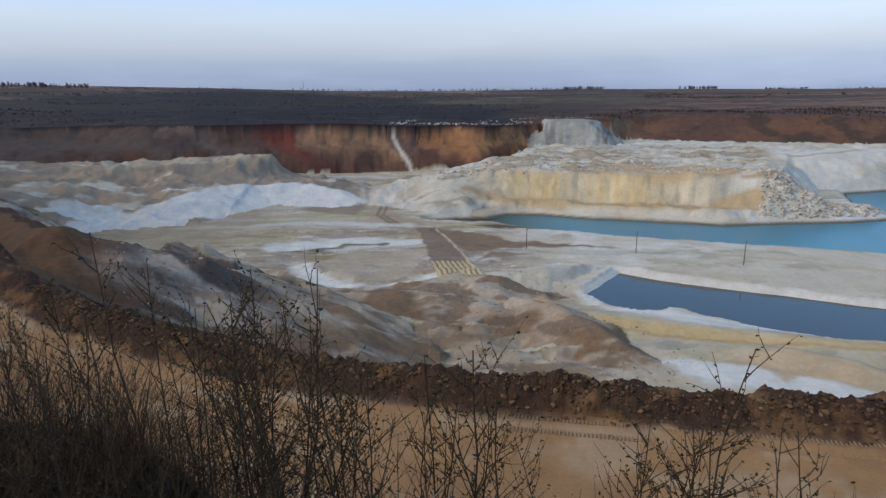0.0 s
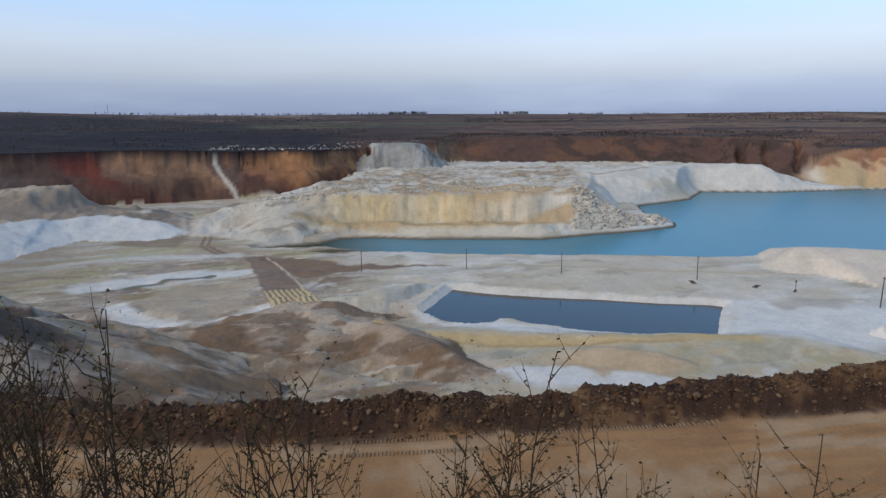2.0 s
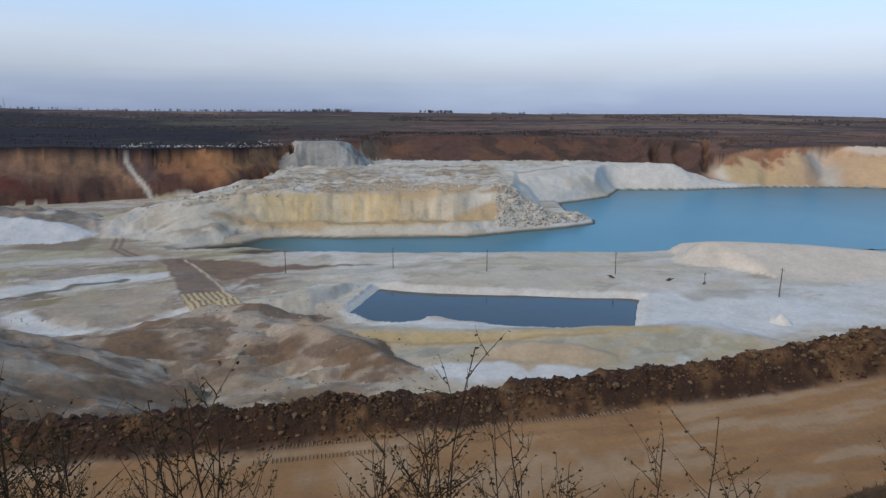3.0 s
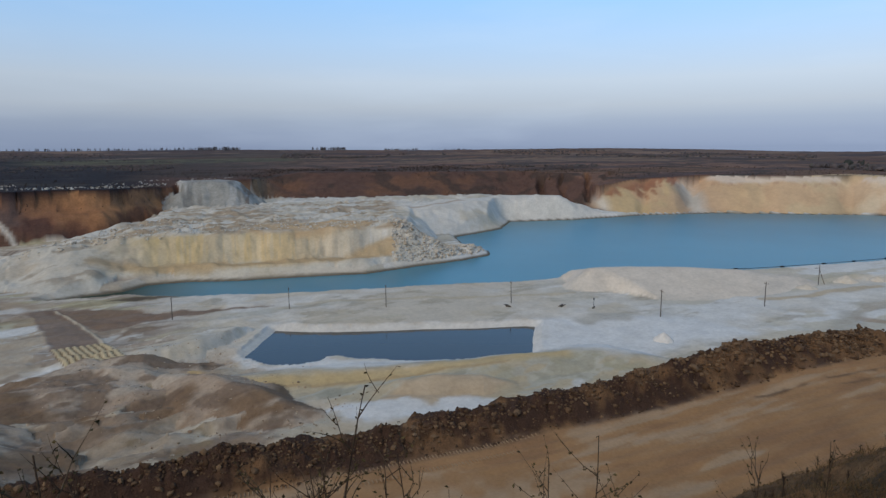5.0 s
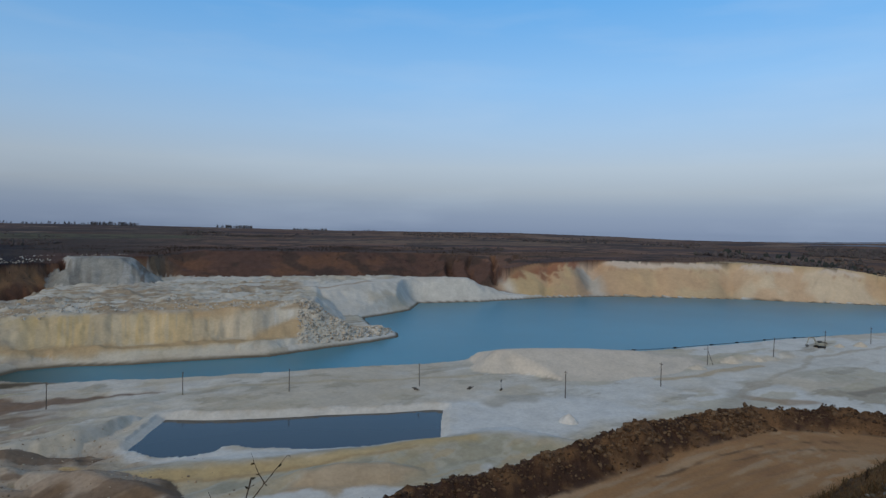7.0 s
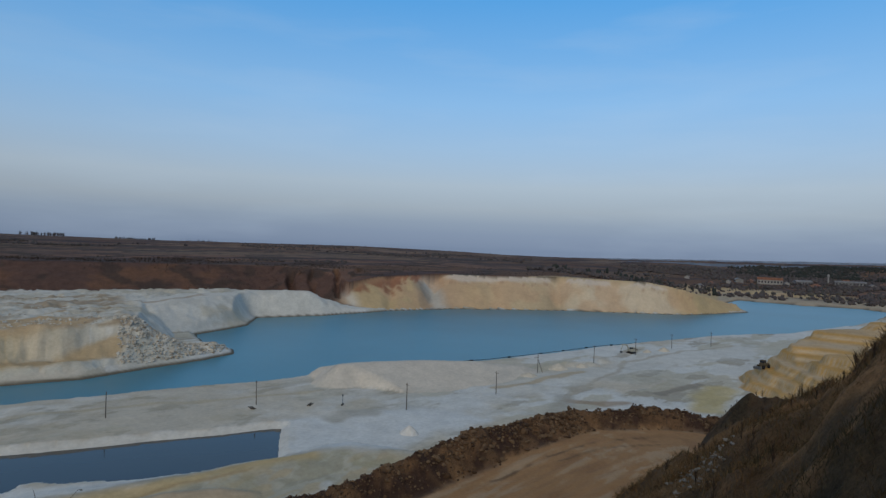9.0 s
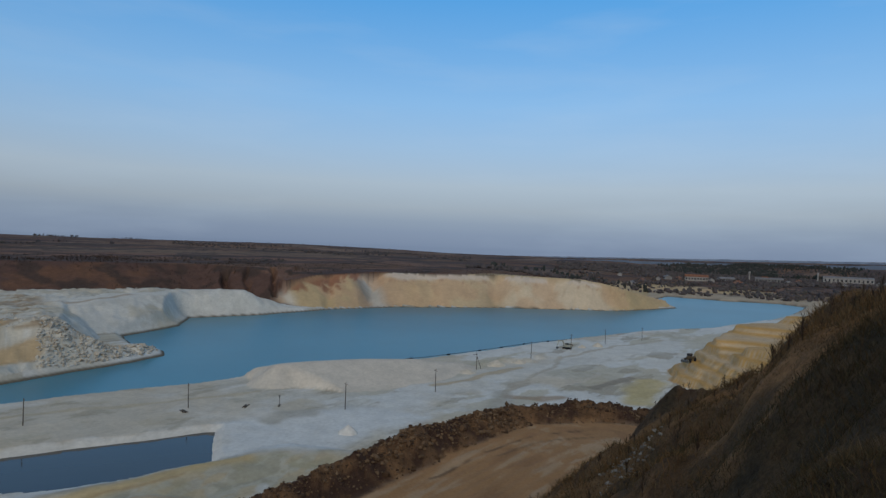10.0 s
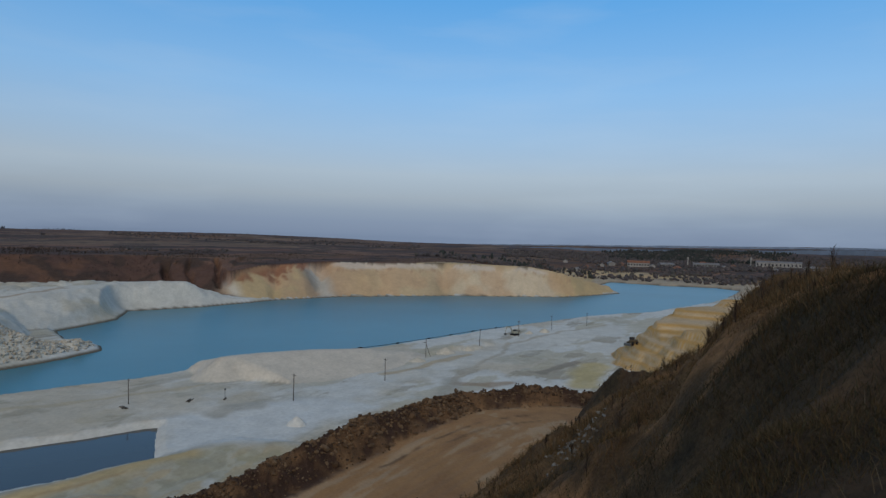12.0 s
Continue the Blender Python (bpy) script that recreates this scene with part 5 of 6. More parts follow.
def white_blocks():
    rng = np.random.default_rng(8)
    x = np.concatenate([rng.uniform(112, 170, 2600), rng.uniform(-20, 130, 2600), rng.uniform(-40, 60, 500), rng.uniform(20, 130, 400)])
    y = np.concatenate([rng.uniform(229, 258, 2600), rng.uniform(240, 330, 2600), rng.uniform(396, 470, 500), rng.uniform(440, 510, 400)])
    d, _ = area_distance(x, y, SPIT)
    e, _ = area_distance(x, y, TERRACE)
    l, _ = area_distance(x, y, LAKE)
    i = np.arange(len(x))
    keep = np.where(i < 2600, (d < 2) & (l > 0.5), np.where(i < 5200, (e < 0.5) & (e > -16 - 30 * (fbm(x, y, 25, 3, 5) > 0.3)), fbm(x, y, 40, 3, 6) > 0.1))
    size = np.where(i < 2600, np.clip(rng.lognormal(-0.15, 0.35, len(x)), 0.4, 2.0), np.clip(rng.lognormal(-0.45, 0.4, len(x)), 0.35, 1.8))
    x, y, size = x[keep], y[keep], size[keep]
    z = ground_z(x, y)
    v, f = lumps(x, y, z + 0.15 * size, size, 9, 0.8)
    stuff("sandstone_blocks", v, f, M_CHALK, "heaped white sandstone blocks on the spit and terrace", "rubble")


white_blocks()


def sand_pile(x, y, r, h, seed, material, label):
    rnd = random.Random(seed)
    bm = bmesh.new()
    n = 18
    rows = []
    for k in range(5):
        q = k / 4
        rows.append([bm.verts.new((r * (1 - q) * math.cos(a) * rnd.uniform(0.86, 1.14), r * (1 - q) * math.sin(a) * rnd.uniform(0.86, 1.14), h * (q ** 0.9) - 0.3 * (k == 0)))
                     for a in (2 * math.pi * j / n for j in range(n))] if k < 4 else [bm.verts.new((0, 0, h))])
    for a, b in zip(rows[:-1], rows[1:]):
        for j in range(n):
            if len(b) == 1:
                bm.faces.new((a[j], a[(j + 1) % n], b[0]))
            else:
                bm.faces.new((a[j], a[(j + 1) % n], b[(j + 1) % n], b[j]))
    ob = part("sand_cone", bm, material)
    for p in ob.data.polygons:
        p.use_smooth = True
    ob.matrix_basis = pose(x, y, float(ground_z(x, y)[0]) - 0.1)
    return tagged(ob, label, "sand pile", "small sand cones")


M_PILE = plain_material("dry_cream_sand", (0.54, 0.48, 0.39), 0.95, 0, 0.12, 0.8)
M_PILE_WHITE = plain_material("dry_white_sand", (0.64, 0.61, 0.56), 0.95, 0, 0.12, 0.8)
for i, (px, py, pr, ph) in enumerate([(124, 99, 2.7, 2.3), (233, 110, 4.5, 2.6), (245, 105, 3.2, 1.8), (315, 92, 3.2, 2.2), (305, 97, 2.6, 1.5), (212, 112, 4, 1.6)]):
    white = i < 1
    sand_pile(px, py, pr, ph, 50 + i, M_PILE_WHITE if white else M_PILE, "low pointed pile of white sand by the pond" if white else "low pointed pile of cream sand on the flats")


# ---------------------------------------------------------------- plants


def blades(x, y, z, length, width, lean, seed, rise=0.0):
    """Bent blades or twigs as joined triangles: base places, lengths, widths, and how far they lean over."""
    rng = np.random.default_rng(seed)
    n = len(x)
    a, b = rng.uniform(0, 6.283, n), rng.uniform(0, 6.283, n)
    lean = lean * rng.uniform(0.3, 1.3, n)
    dx, dy = np.cos(a) * lean, np.sin(a) * lean
    h = np.sqrt(np.maximum(1 - np.minimum(lean, 0.95) ** 2, 0.05))
    wx, wy = np.cos(b) * width / 2, np.sin(b) * width / 2
    base = np.stack([x, y, z], -1)
    mid = base + np.stack([dx * 0.42, dy * 0.42, h * 0.55 + rise], -1) * length[:, None]
    tip = base + np.stack([dx, dy, h + rise], -1) * length[:, None]
    w = np.stack([wx, wy, np.zeros(n)], -1)
    v = np.stack([base - w, base + w, mid + 0.7 * w, mid - 0.7 * w, tip], 1).reshape(-1, 3)
    k = (np.arange(n) * 5)[:, None]
    f = np.stack([k + [0, 1, 2], k + [0, 2, 3], k + [3, 2, 4]], 1).reshape(-1, 3)
    return v, f


def joined(*pairs):
    vs, fs, n = [], [], 0
    for v, f in pairs:
        vs.append(v)
        fs.append(f + n)
        n += len(v)
    return np.concatenate(vs), np.concatenate(fs)


def sprays(x, y, z, height, spread, count, width, seed):
    """Leafless bushes and trees: a stem and many twigs that rise from it, as joined blades."""
    rng = np.random.default_rng(seed)
    n = len(x)
    stem = blades(x, y, z, height * 0.8, width * 2.2 * np.ones(n), 0.08, seed + 1)
    q = rng.uniform(0.12, 0.75, (n, count))
    bx, by = np.repeat(x, count), np.repeat(y, count)
    bz = (z[:, None] + q * height[:, None] * 0.8).ravel()
    ln = ((1.05 - q) * height[:, None] * rng.uniform(0.35, 0.7, (n, count))).ravel()
    return joined(stem, blades(bx, by, bz, ln, np.full(n * count, width), spread, seed + 2))


def dry_weed(height, seed, arms, leaves, lean=0.1):
    """One withered weed: a woody stem, rising side shoots, and small curled leaves or seed heads."""
    rnd = random.Random(seed)
    plant = new("dry_weed")
    bm_s, bm_b, bm_l = bmesh.new(), bmesh.new(), bmesh.new()
    a0 = rnd.uniform(0, 6.28)

    def grow(bm, start, way, length, r, bend, steps=5):
        pts, p, w = [Vector(start)], Vector(start), Vector(way).normalized()
        for _ in range(steps):
            w = (w + Vector((rnd.gauss(0, bend), rnd.gauss(0, bend), 0.06))).normalized()
            p = p + w * (length / steps)
            pts.append(p.copy())
        tube(bm, pts, [r * (1 - 0.75 * i / steps) for i in range(steps + 1)], 4)
        return pts

    def leaf(p, size):
        u = Vector((rnd.gauss(0, 1), rnd.gauss(0, 1), rnd.gauss(0, 0.7))).normalized()
        s = u.cross(Vector((rnd.gauss(0, 1), rnd.gauss(0, 1), rnd.gauss(0, 1)))).normalized()
        up = u.cross(s)
        c = [Vector(p), Vector(p) + u * size * 0.5 + s * size * 0.3 + up * size * 0.15, Vector(p) + u * size, Vector(p) + u * size * 0.5 - s * size * 0.3 + up * size * 0.15]
        v = [bm_l.verts.new(q) for q in c]
        bm_l.faces.new(v[:3])
        bm_l.faces.new((v[0], v[2], v[3]))

    spine = grow(bm_s, (0, 0, -0.15), (lean * math.cos(a0), lean * math.sin(a0), 1), height + 0.15, 0.0058 * (0.6 + height / 2), 0.075, 8)
    for i in range(arms):
        k = rnd.uniform(0.25, 0.95) * (len(spine) - 1)
        j = int(k)
        p = spine[j].lerp(spine[min(j + 1, len(spine) - 1)], k - j)
        a = rnd.uniform(0, 6.28)
        length = height * rnd.uniform(0.14, 0.36) * (1.15 - 0.7 * k / len(spine))
        shoot = grow(bm_b, p, (math.cos(a), math.sin(a), rnd.uniform(0.7, 1.5)), length, 0.0027, 0.16, 4)
        if rnd.random() < 0.5:
            b = rnd.uniform(0, 6.28)
            twig = grow(bm_b, shoot[2], (math.cos(b), math.sin(b), 0.9), length * 0.5, 0.0022, 0.2, 3)
            shoot = shoot + twig
        for p0, p1 in zip(shoot, shoot[1:]):
            for q in (p1, p0.lerp(p1, rnd.random())):
                if (p0 - p1).length < 0.3 and rnd.random() < leaves:
                    leaf(q, rnd.uniform(0.010, 0.024))
    for q in spine[3:]:
        if rnd.random() < leaves:
            leaf(q, rnd.uniform(0.011, 0.025))
    part("stem", bm_s, M_STALK, plant)
    tagged(part("branching", bm_b, M_STALK, plant), kind="stuff")
    tagged(part("foliage", bm_l, M_LEAF, plant), kind="stuff")
    return plant


def plant_at(first, used, x, y, scale, turn, z=None):
    m = pose(x, y, float(ground_z(x, y)[0]) if z is None else z, 0, 0, turn)
    if not used:
        first.matrix_basis, first.scale = m, (scale,) * 3
        return first
    ob = copy_thing(first, m)
    ob.scale = (scale,) * 3
    return ob


def weeds():
    text = "withered brown weed with thin stalks and curled leaves"
    kinds = [dry_weed(1.5, 100 + i, 15 + 3 * (i % 4), 0.62, 0.14) for i in range(7)]
    for k in kinds:
        tagged(k, text, "weed", "weeds on the brink")
    used = set()

    def put(i, bearing, r, top, turn):
        """A weed at a bearing and distance whose tip reaches that height over the lake."""
        x, y = r * math.sin(radians(bearing)), r * math.cos(radians(bearing))
        z = float(ground_z(x, y)[0])
        plant_at(kinds[i], i in used, x, y, (top - z) / 1.5, turn, z)
        used.add(i)

    # the tall single ones
    for i, (b, r, top) in enumerate([(-24.5, 3.0, 49.5), (-22.6, 3.1, 49.35), (-17.2, 3.2, 49.2), (-14.6, 3.0, 49.05), (-7.2, 3.1, 49.1), (-9.6, 3.3, 48.95), (1.2, 3.4, 49.0),
                                     (25.2, 3.4, 48.6), (34.0, 3.5, 48.2), (29.6, 3.6, 48.1), (31.3, 3.7, 47.95), (20.0, 3.4, 47.9), (17.6, 3.6, 48.0),
                                     (15.4, 3.5, 47.95), (22.8, 3.3, 48.2), (12.0, 3.2, 48.1), (13.6, 3.4, 48.3), (9.4, 3.1, 48.5), (6.6, 3.2, 48.7), (3.8, 3.1, 48.8), (27.4, 3.5, 47.95), (36.0, 3.6, 47.9), (39.5, 3.8, 48.0), (43.8, 4.2, 47.9), (57.5, 4.6, 48.2), (-30.5, 2.8, 49.2), (-34.0, 2.7, 49.1), (-27.4, 3.0, 49.3)]):
        put(i % 7, b, r, top, 53 * i)
    for i, (b, r, top) in enumerate([(23.4, 3.7, 48.58), (28.5, 3.4, 48.44), (33.8, 3.4, 48.5), (42.4, 3.4, 48.55), (38.8, 3.4, 48.45)]):
        put((i + 4) % 7, b, r, top, 37 * i + 110)
    # the thicket
    rnd = random.Random(77)
    for i in range(150):
        b = rnd.uniform(-50, -14) if i < 118 else rnd.uniform(-16, 2)
        r = rnd.uniform(2.5, 4.4)
        put(rnd.randrange(7), b, r, 50 - r * math.tan(radians(rnd.uniform(12.5, 26) + (7 if b > -10 else 0))), rnd.uniform(0, 360))
    for i in range(46):
        b, r = rnd.uniform(62, 110), math.exp(rnd.uniform(math.log(2.6), math.log(16)))
        x, y = r * math.sin(radians(b)), r * math.cos(radians(b))
        z = float(ground_z(x, y)[0])
        plant_at(kinds[i % 7], True, x, y, rnd.uniform(0.3, 0.62), rnd.uniform(0, 360), z)
    for i in range(40):
        b, r = rnd.uniform(-52, -26), rnd.uniform(2.4, 3.8)
        put(rnd.randrange(7), b, r, 50 - r * math.tan(radians(rnd.uniform(13, 22))), rnd.uniform(0, 360))
    # bushy ones at the brink
    bush = [tagged(dry_weed(1.3, 200 + i, 34, 0.5, 0.15), "bushy grey wormwood gone to seed", "weed", "weeds on the brink") for i in range(3)]
    for i, (b, r, top) in enumerate([(17.9, 3.4, 48.4), (21.7, 3.4, 48.38), (15.7, 3.4, 48.34), (19.6, 3.3, 48.44), (16.8, 3.5, 48.3), (20.6, 3.5, 48.34), (-16, 2.9, 48.7), (-26, 2.8, 48.9), (-36, 2.6, 49.0), (55.0, 5.0, 47.2), (62, 6.0, 47.6), (57.2, 5.4, 47.1), (-42, 2.6, 49.0), (-20, 2.9, 48.8), (-31, 2.7, 48.9)]):
        x, y = r * math.sin(radians(b)), r * math.cos(radians(b))
        z = float(ground_z(x, y)[0])
        plant_at(bush[i % 3], i > 2, x, y, (top - z) / 1.3, 71 * i, z)


weeds()


def turf():
    """Dry grass on the hillside and the brink."""
    rng = np.random.default_rng(15)
    n = 31000
    b = np.radians(np.concatenate([rng.uniform(48, 112, n), rng.uniform(-52, 50, 1800), rng.uniform(-56, -15, 4200), rng.uniform(70, 108, 8000)]))
    r = np.concatenate([np.exp(rng.uniform(math.log(1.7), math.log(75), n)), np.exp(rng.uniform(math.log(2.3), math.log(4.5), 1800)), np.exp(rng.uniform(math.log(2.2), math.log(8), 4200)), rng.uniform(7, 45, 8000)])
    x, y = r * np.sin(b), r * np.cos(b)
    z, kind, k = terrain(x, y)
    bare = fbm(x, y, 2.6, 4, 61)
    tuft = 0.5 + 1.3 * ramp(fbm(x, y, 1.4, 3, 66), -0.3, 0.5)
    keep = (kind == HILLSIDE) & (bare < 0.65) & (rng.uniform(0, 1, len(x)) > bare_soil(x, y) * 0.95) & ((k["up"] > 1.5) | (rng.uniform(0, 1, len(x)) < 0.3))
    x, y, z, r, tuft = x[keep], y[keep], z[keep], r[keep], tuft[keep]
    m = 9
    spread = np.clip(0.03 * r, 0.05, 0.5)
    bx = np.repeat(x, m) + rng.normal(0, 1, len(x) * m) * np.repeat(spread, m)
    by = np.repeat(y, m) + rng.normal(0, 1, len(x) * m) * np.repeat(spread, m)
    bz = ground_z(bx, by)
    rr = np.repeat(r, m)
    ln = np.repeat(tuft, m) * rng.uniform(0.05, 0.17, len(bx)) * np.clip(0.3 + rr / 14, 0.35, 2.3) * np.where(bx < 0, 1.3, 1.0)
    wd = np.clip(0.0018 + 0.0008 * rr, 0.003, 0.04)
    # blades near the observer take the darker of the two grass materials
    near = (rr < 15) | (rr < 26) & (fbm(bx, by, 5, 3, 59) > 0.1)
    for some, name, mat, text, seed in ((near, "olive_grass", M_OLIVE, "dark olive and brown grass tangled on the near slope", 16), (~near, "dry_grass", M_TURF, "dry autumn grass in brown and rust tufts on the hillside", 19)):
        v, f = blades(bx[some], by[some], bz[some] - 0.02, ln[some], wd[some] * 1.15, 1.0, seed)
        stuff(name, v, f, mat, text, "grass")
    # the tangle of dead stalks at the foot of the weeds
    b, r = np.radians(np.concatenate([rng.uniform(-56, -22, 4900), rng.uniform(-24, -6, 400)])), np.concatenate([rng.uniform(2.6, 4.2, 4900), rng.uniform(2.3, 3.2, 400)])
    x, y = r * np.sin(b), r * np.cos(b)
    v, f = blades(x, y, ground_z(x, y) - 0.02, rng.uniform(0.12, 0.5, 5300) * np.where(b < radians(-21), 1.7, 1.0), rng.uniform(0.003, 0.006, 5300), 0.9, 17)
    stuff("dead_stalks", v, f, M_STALK, "dark tangle of broken stalks under the weeds", "weed stalks")
    # straw and taller dead stems standing over it
    n = 4200
    b = np.radians(np.concatenate([rng.uniform(62, 110, n), rng.uniform(-52, -4, 700)]))
    r = np.concatenate([np.exp(rng.uniform(math.log(5), math.log(60), n)), rng.uniform(2.0, 4.3, 700)])
    x, y = r * np.sin(b), r * np.cos(b)
    z, kind, k = terrain(x, y)
    keep = (kind == HILLSIDE) & (fbm(x, y, 2.2, 3, 62) < 0.3) & (bare_soil(x, y) < 0.4)
    x, y, z, r = x[keep], y[keep], z[keep], r[keep]
    left = (x < 0)
    v, f = blades(x, y, z, rng.uniform(0.15, 0.6, len(x)) * np.where(left, 0.9, np.clip(0.35 + r / 20, 0.4, 1.5)), np.clip(0.0035 + 0.0008 * r, 0.004, 0.03) * 0.8, 0.75, 18)
    stuff("dead_stems", v, f, M_STRAW, "bleached dead grass stems standing on the slope", "grass")


turf()


def bushes():
    rng = np.random.default_rng(21)
    # on the hillside
    n = 180
    b = np.radians(np.concatenate([rng.uniform(60, 108, n), rng.uniform(79, 86, 40), rng.uniform(74, 84, 90)]))
    r = np.concatenate([np.exp(rng.uniform(math.log(22), math.log(70), n)), rng.uniform(32, 62, 40), rng.uniform(66, 88, 90)])
    x, y = r * np.sin(b), r * np.cos(b)
    z, kind, k = terrain(x, y)
    keep = (kind == HILLSIDE)
    x, y, z, r = x[keep], y[keep], z[keep], r[keep]
    h = rng.uniform(0.5, 1.5, len(x))
    v, f = sprays(x, y, z - 0.05, h, 0.55, 26, 0.018, 22)
    stuff("hillside_scrub", v, f, M_SCRUB, "low leafless scrub on the grassy hillside", "shrubs")
    # on the brown slope north of the lake, and the land above the cliffs
    x = np.concatenate([rng.uniform(120, 420, 5200), rng.uniform(-420, 160, 2600), rng.uniform(380, 640, 1600)])
    y = np.concatenate([rng.uniform(395, 620, 5200), rng.uniform(380, 700, 2600), rng.uniform(160, 480, 1600)])
    z, kind, k = terrain(x, y)
    keep = ((kind == WALL) | (kind == LAND)) & (k["lake"] > 30) & (fbm(x, y, 45, 3, 63) > -0.15)
    x, y, z = x[keep], y[keep], z[keep]
    v, f = sprays(x, y, z - 0.1, rng.uniform(0.7, 2.4, len(x)), 0.95, 12, 0.2, 24)
    stuff("quarry_scrub", v, f, M_SCRUB, "rust-brown leafless scrub on the quarry rim", "shrubs")


bushes()


def tree_belt(name, x, y, height, seed, material, label, count=26, width=0.35, spread=0.5):
    z = ground_z(x, y)
    v, f = sprays(np.asarray(x), np.asarray(y), z - 0.3, np.asarray(height), spread, count, width, seed)
    return stuff(name, v, f, material, label, "trees")


def thicket(name, x, y, height, seed, material, label):
    """Rounded bare bushes and trees far off, each of a few uneven clumps of twigs."""
    rng = np.random.default_rng(seed)
    n = 2
    bx, by, h = np.repeat(x, n), np.repeat(y, n), np.repeat(height, n) * rng.uniform(0.5, 1.0, len(x) * n)
    bx, by = bx + rng.normal(0, 0.45, len(h)) * h, by + rng.normal(0, 0.45, len(h)) * h
    v, f = lumps(bx, by, ground_z(bx, by) + 0.38 * h, h * 0.85, seed + 1, 1.0)
    return stuff(name, v, f, material, label, "trees")


def strip(rng, bearing0, bearing1, r0, r1, n):
    b = np.radians(rng.uniform(bearing0, bearing1, n))
    r = rng.uniform(r0, r1, n)
    return r * np.sin(b), r * np.cos(b)


def woods():
    rng = np.random.default_rng(31)
    # rows of bare trees along the skyline
    xs, ys, hs = [], [], []
    for b0, b1, r0, r1, n, h0, h1 in [(-39, -29.5, 3300, 3500, 110, 22, 38), (-31, -18, 3300, 3600, 40, 8, 18), (-14, 11, 4000, 4300, 160, 12, 26), (10, 13.5, 3700, 3900, 60, 22, 36), (19.5, 22.5, 3600, 3900, 60, 18, 30),
                                      (26, 29, 3600, 3900, 50, 14, 24), (31, 34, 3600, 3900, 20, 10, 18), (30, 62, 3600, 4200, 90, 5, 14), (-48, -36, 3000, 3400, 60, 14, 24)]:
        x, y = strip(rng, b0, b1, r0, r1, n)
        xs.append(x), ys.append(y), hs.append(rng.uniform(h0, h1, n))
    tree_belt("skyline_trees", np.concatenate(xs), np.concatenate(ys), np.concatenate(hs), 32, M_HAZED_TWIGS, "rows of bare trees along the horizon", 40, 1.3, 0.8)
    # belts between the fields
    xs, ys, hs = [], [], []
    for b0, b1, r0, r1, n, h0, h1 in [(17, 33, 1500, 1750, 420, 6, 13), (16, 26, 1250, 1400, 160, 4, 9), (36, 62, 1300, 2300, 520, 4, 10), (-40, 8, 700, 1500, 2600, 1.5, 4.5), (62, 74, 760, 1100, 260, 4, 10),
                                      (36, 45, 640, 760, 90, 2, 5), (-46, 4, 1700, 3000, 1100, 3, 8)]:
        x, y = strip(rng, b0, b1, r0, r1, n * 3)
        near = fbm(x * 0.4, y, 90, 3, 65) > 0.22
        x, y = x[near], y[near]
        xs.append(x), ys.append(y), hs.append(rng.uniform(h0, h1, len(x)) * 0.8)
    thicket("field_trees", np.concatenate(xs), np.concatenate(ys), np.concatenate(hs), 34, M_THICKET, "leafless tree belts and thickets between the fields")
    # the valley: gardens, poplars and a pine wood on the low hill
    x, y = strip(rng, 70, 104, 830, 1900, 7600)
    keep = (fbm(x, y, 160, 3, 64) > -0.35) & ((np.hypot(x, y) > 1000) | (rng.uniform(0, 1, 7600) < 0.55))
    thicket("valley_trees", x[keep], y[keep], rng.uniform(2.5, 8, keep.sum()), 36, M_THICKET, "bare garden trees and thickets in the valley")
    x, y = strip(rng, 78.5, 94, 1560, 2200, 5200)
    b = np.degrees(np.arctan2(x, y))
    keep = (fbm(x, y, 120, 4, 67) > -0.15) & (rng.uniform(0, 1, len(x)) < ramp(b, 78.5, 82) * (1 - ramp(b, 90.5, 94)) + 0.05)
    x, y, b = x[keep], y[keep], b[keep]
    z = ground_z(x, y)
    h = rng.uniform(4, 10, len(x)) * (0.7 + 0.5 * fbm(x, y, 60, 3, 68))
    v, f = lumps(x, y, z + 0.35 * h, h * 0.8, 38, 1.35)
    stuff("pine_wood", v, f, M_PINE, "dark pine wood on the low hill beyond the village", "trees")
    x, y = strip(rng, 64, 78, 820, 1000, 70)
    z = ground_z(x, y)
    h = rng.uniform(5, 10, len(x))
    v, f = lumps(x, y, z + 0.4 * h, h * 0.55, 39, 1.7)
    stuff("pine_row", v, f, M_PINE, "row of dark young pines behind the pale bank", "trees")


woods()


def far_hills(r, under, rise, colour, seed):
    """A strip of distant wooded hills beyond the valley, its blue standing in for haze."""
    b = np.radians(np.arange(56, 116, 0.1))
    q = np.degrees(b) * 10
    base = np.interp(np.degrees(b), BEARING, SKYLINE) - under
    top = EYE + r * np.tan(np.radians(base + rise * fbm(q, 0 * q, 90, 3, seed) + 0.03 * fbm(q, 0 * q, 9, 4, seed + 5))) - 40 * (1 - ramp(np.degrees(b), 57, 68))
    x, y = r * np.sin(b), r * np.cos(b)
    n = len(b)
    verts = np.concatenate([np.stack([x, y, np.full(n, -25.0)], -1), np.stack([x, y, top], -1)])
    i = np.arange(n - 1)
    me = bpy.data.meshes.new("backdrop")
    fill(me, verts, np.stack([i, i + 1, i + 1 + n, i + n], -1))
    me.materials.append(plain_material("haze_blue_woods", colour, 1.0, 0, 0.18, 0.02))
    tagged(new("backdrop", me), "haze-blue strip of far wooded hills behind the valley", "hills", kind="structure")


# the haze is in these colours: bluish, and paler on the farther strip
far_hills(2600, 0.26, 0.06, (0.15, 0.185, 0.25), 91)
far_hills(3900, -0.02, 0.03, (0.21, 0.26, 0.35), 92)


# ---------------------------------------------------------------- the village in the valley


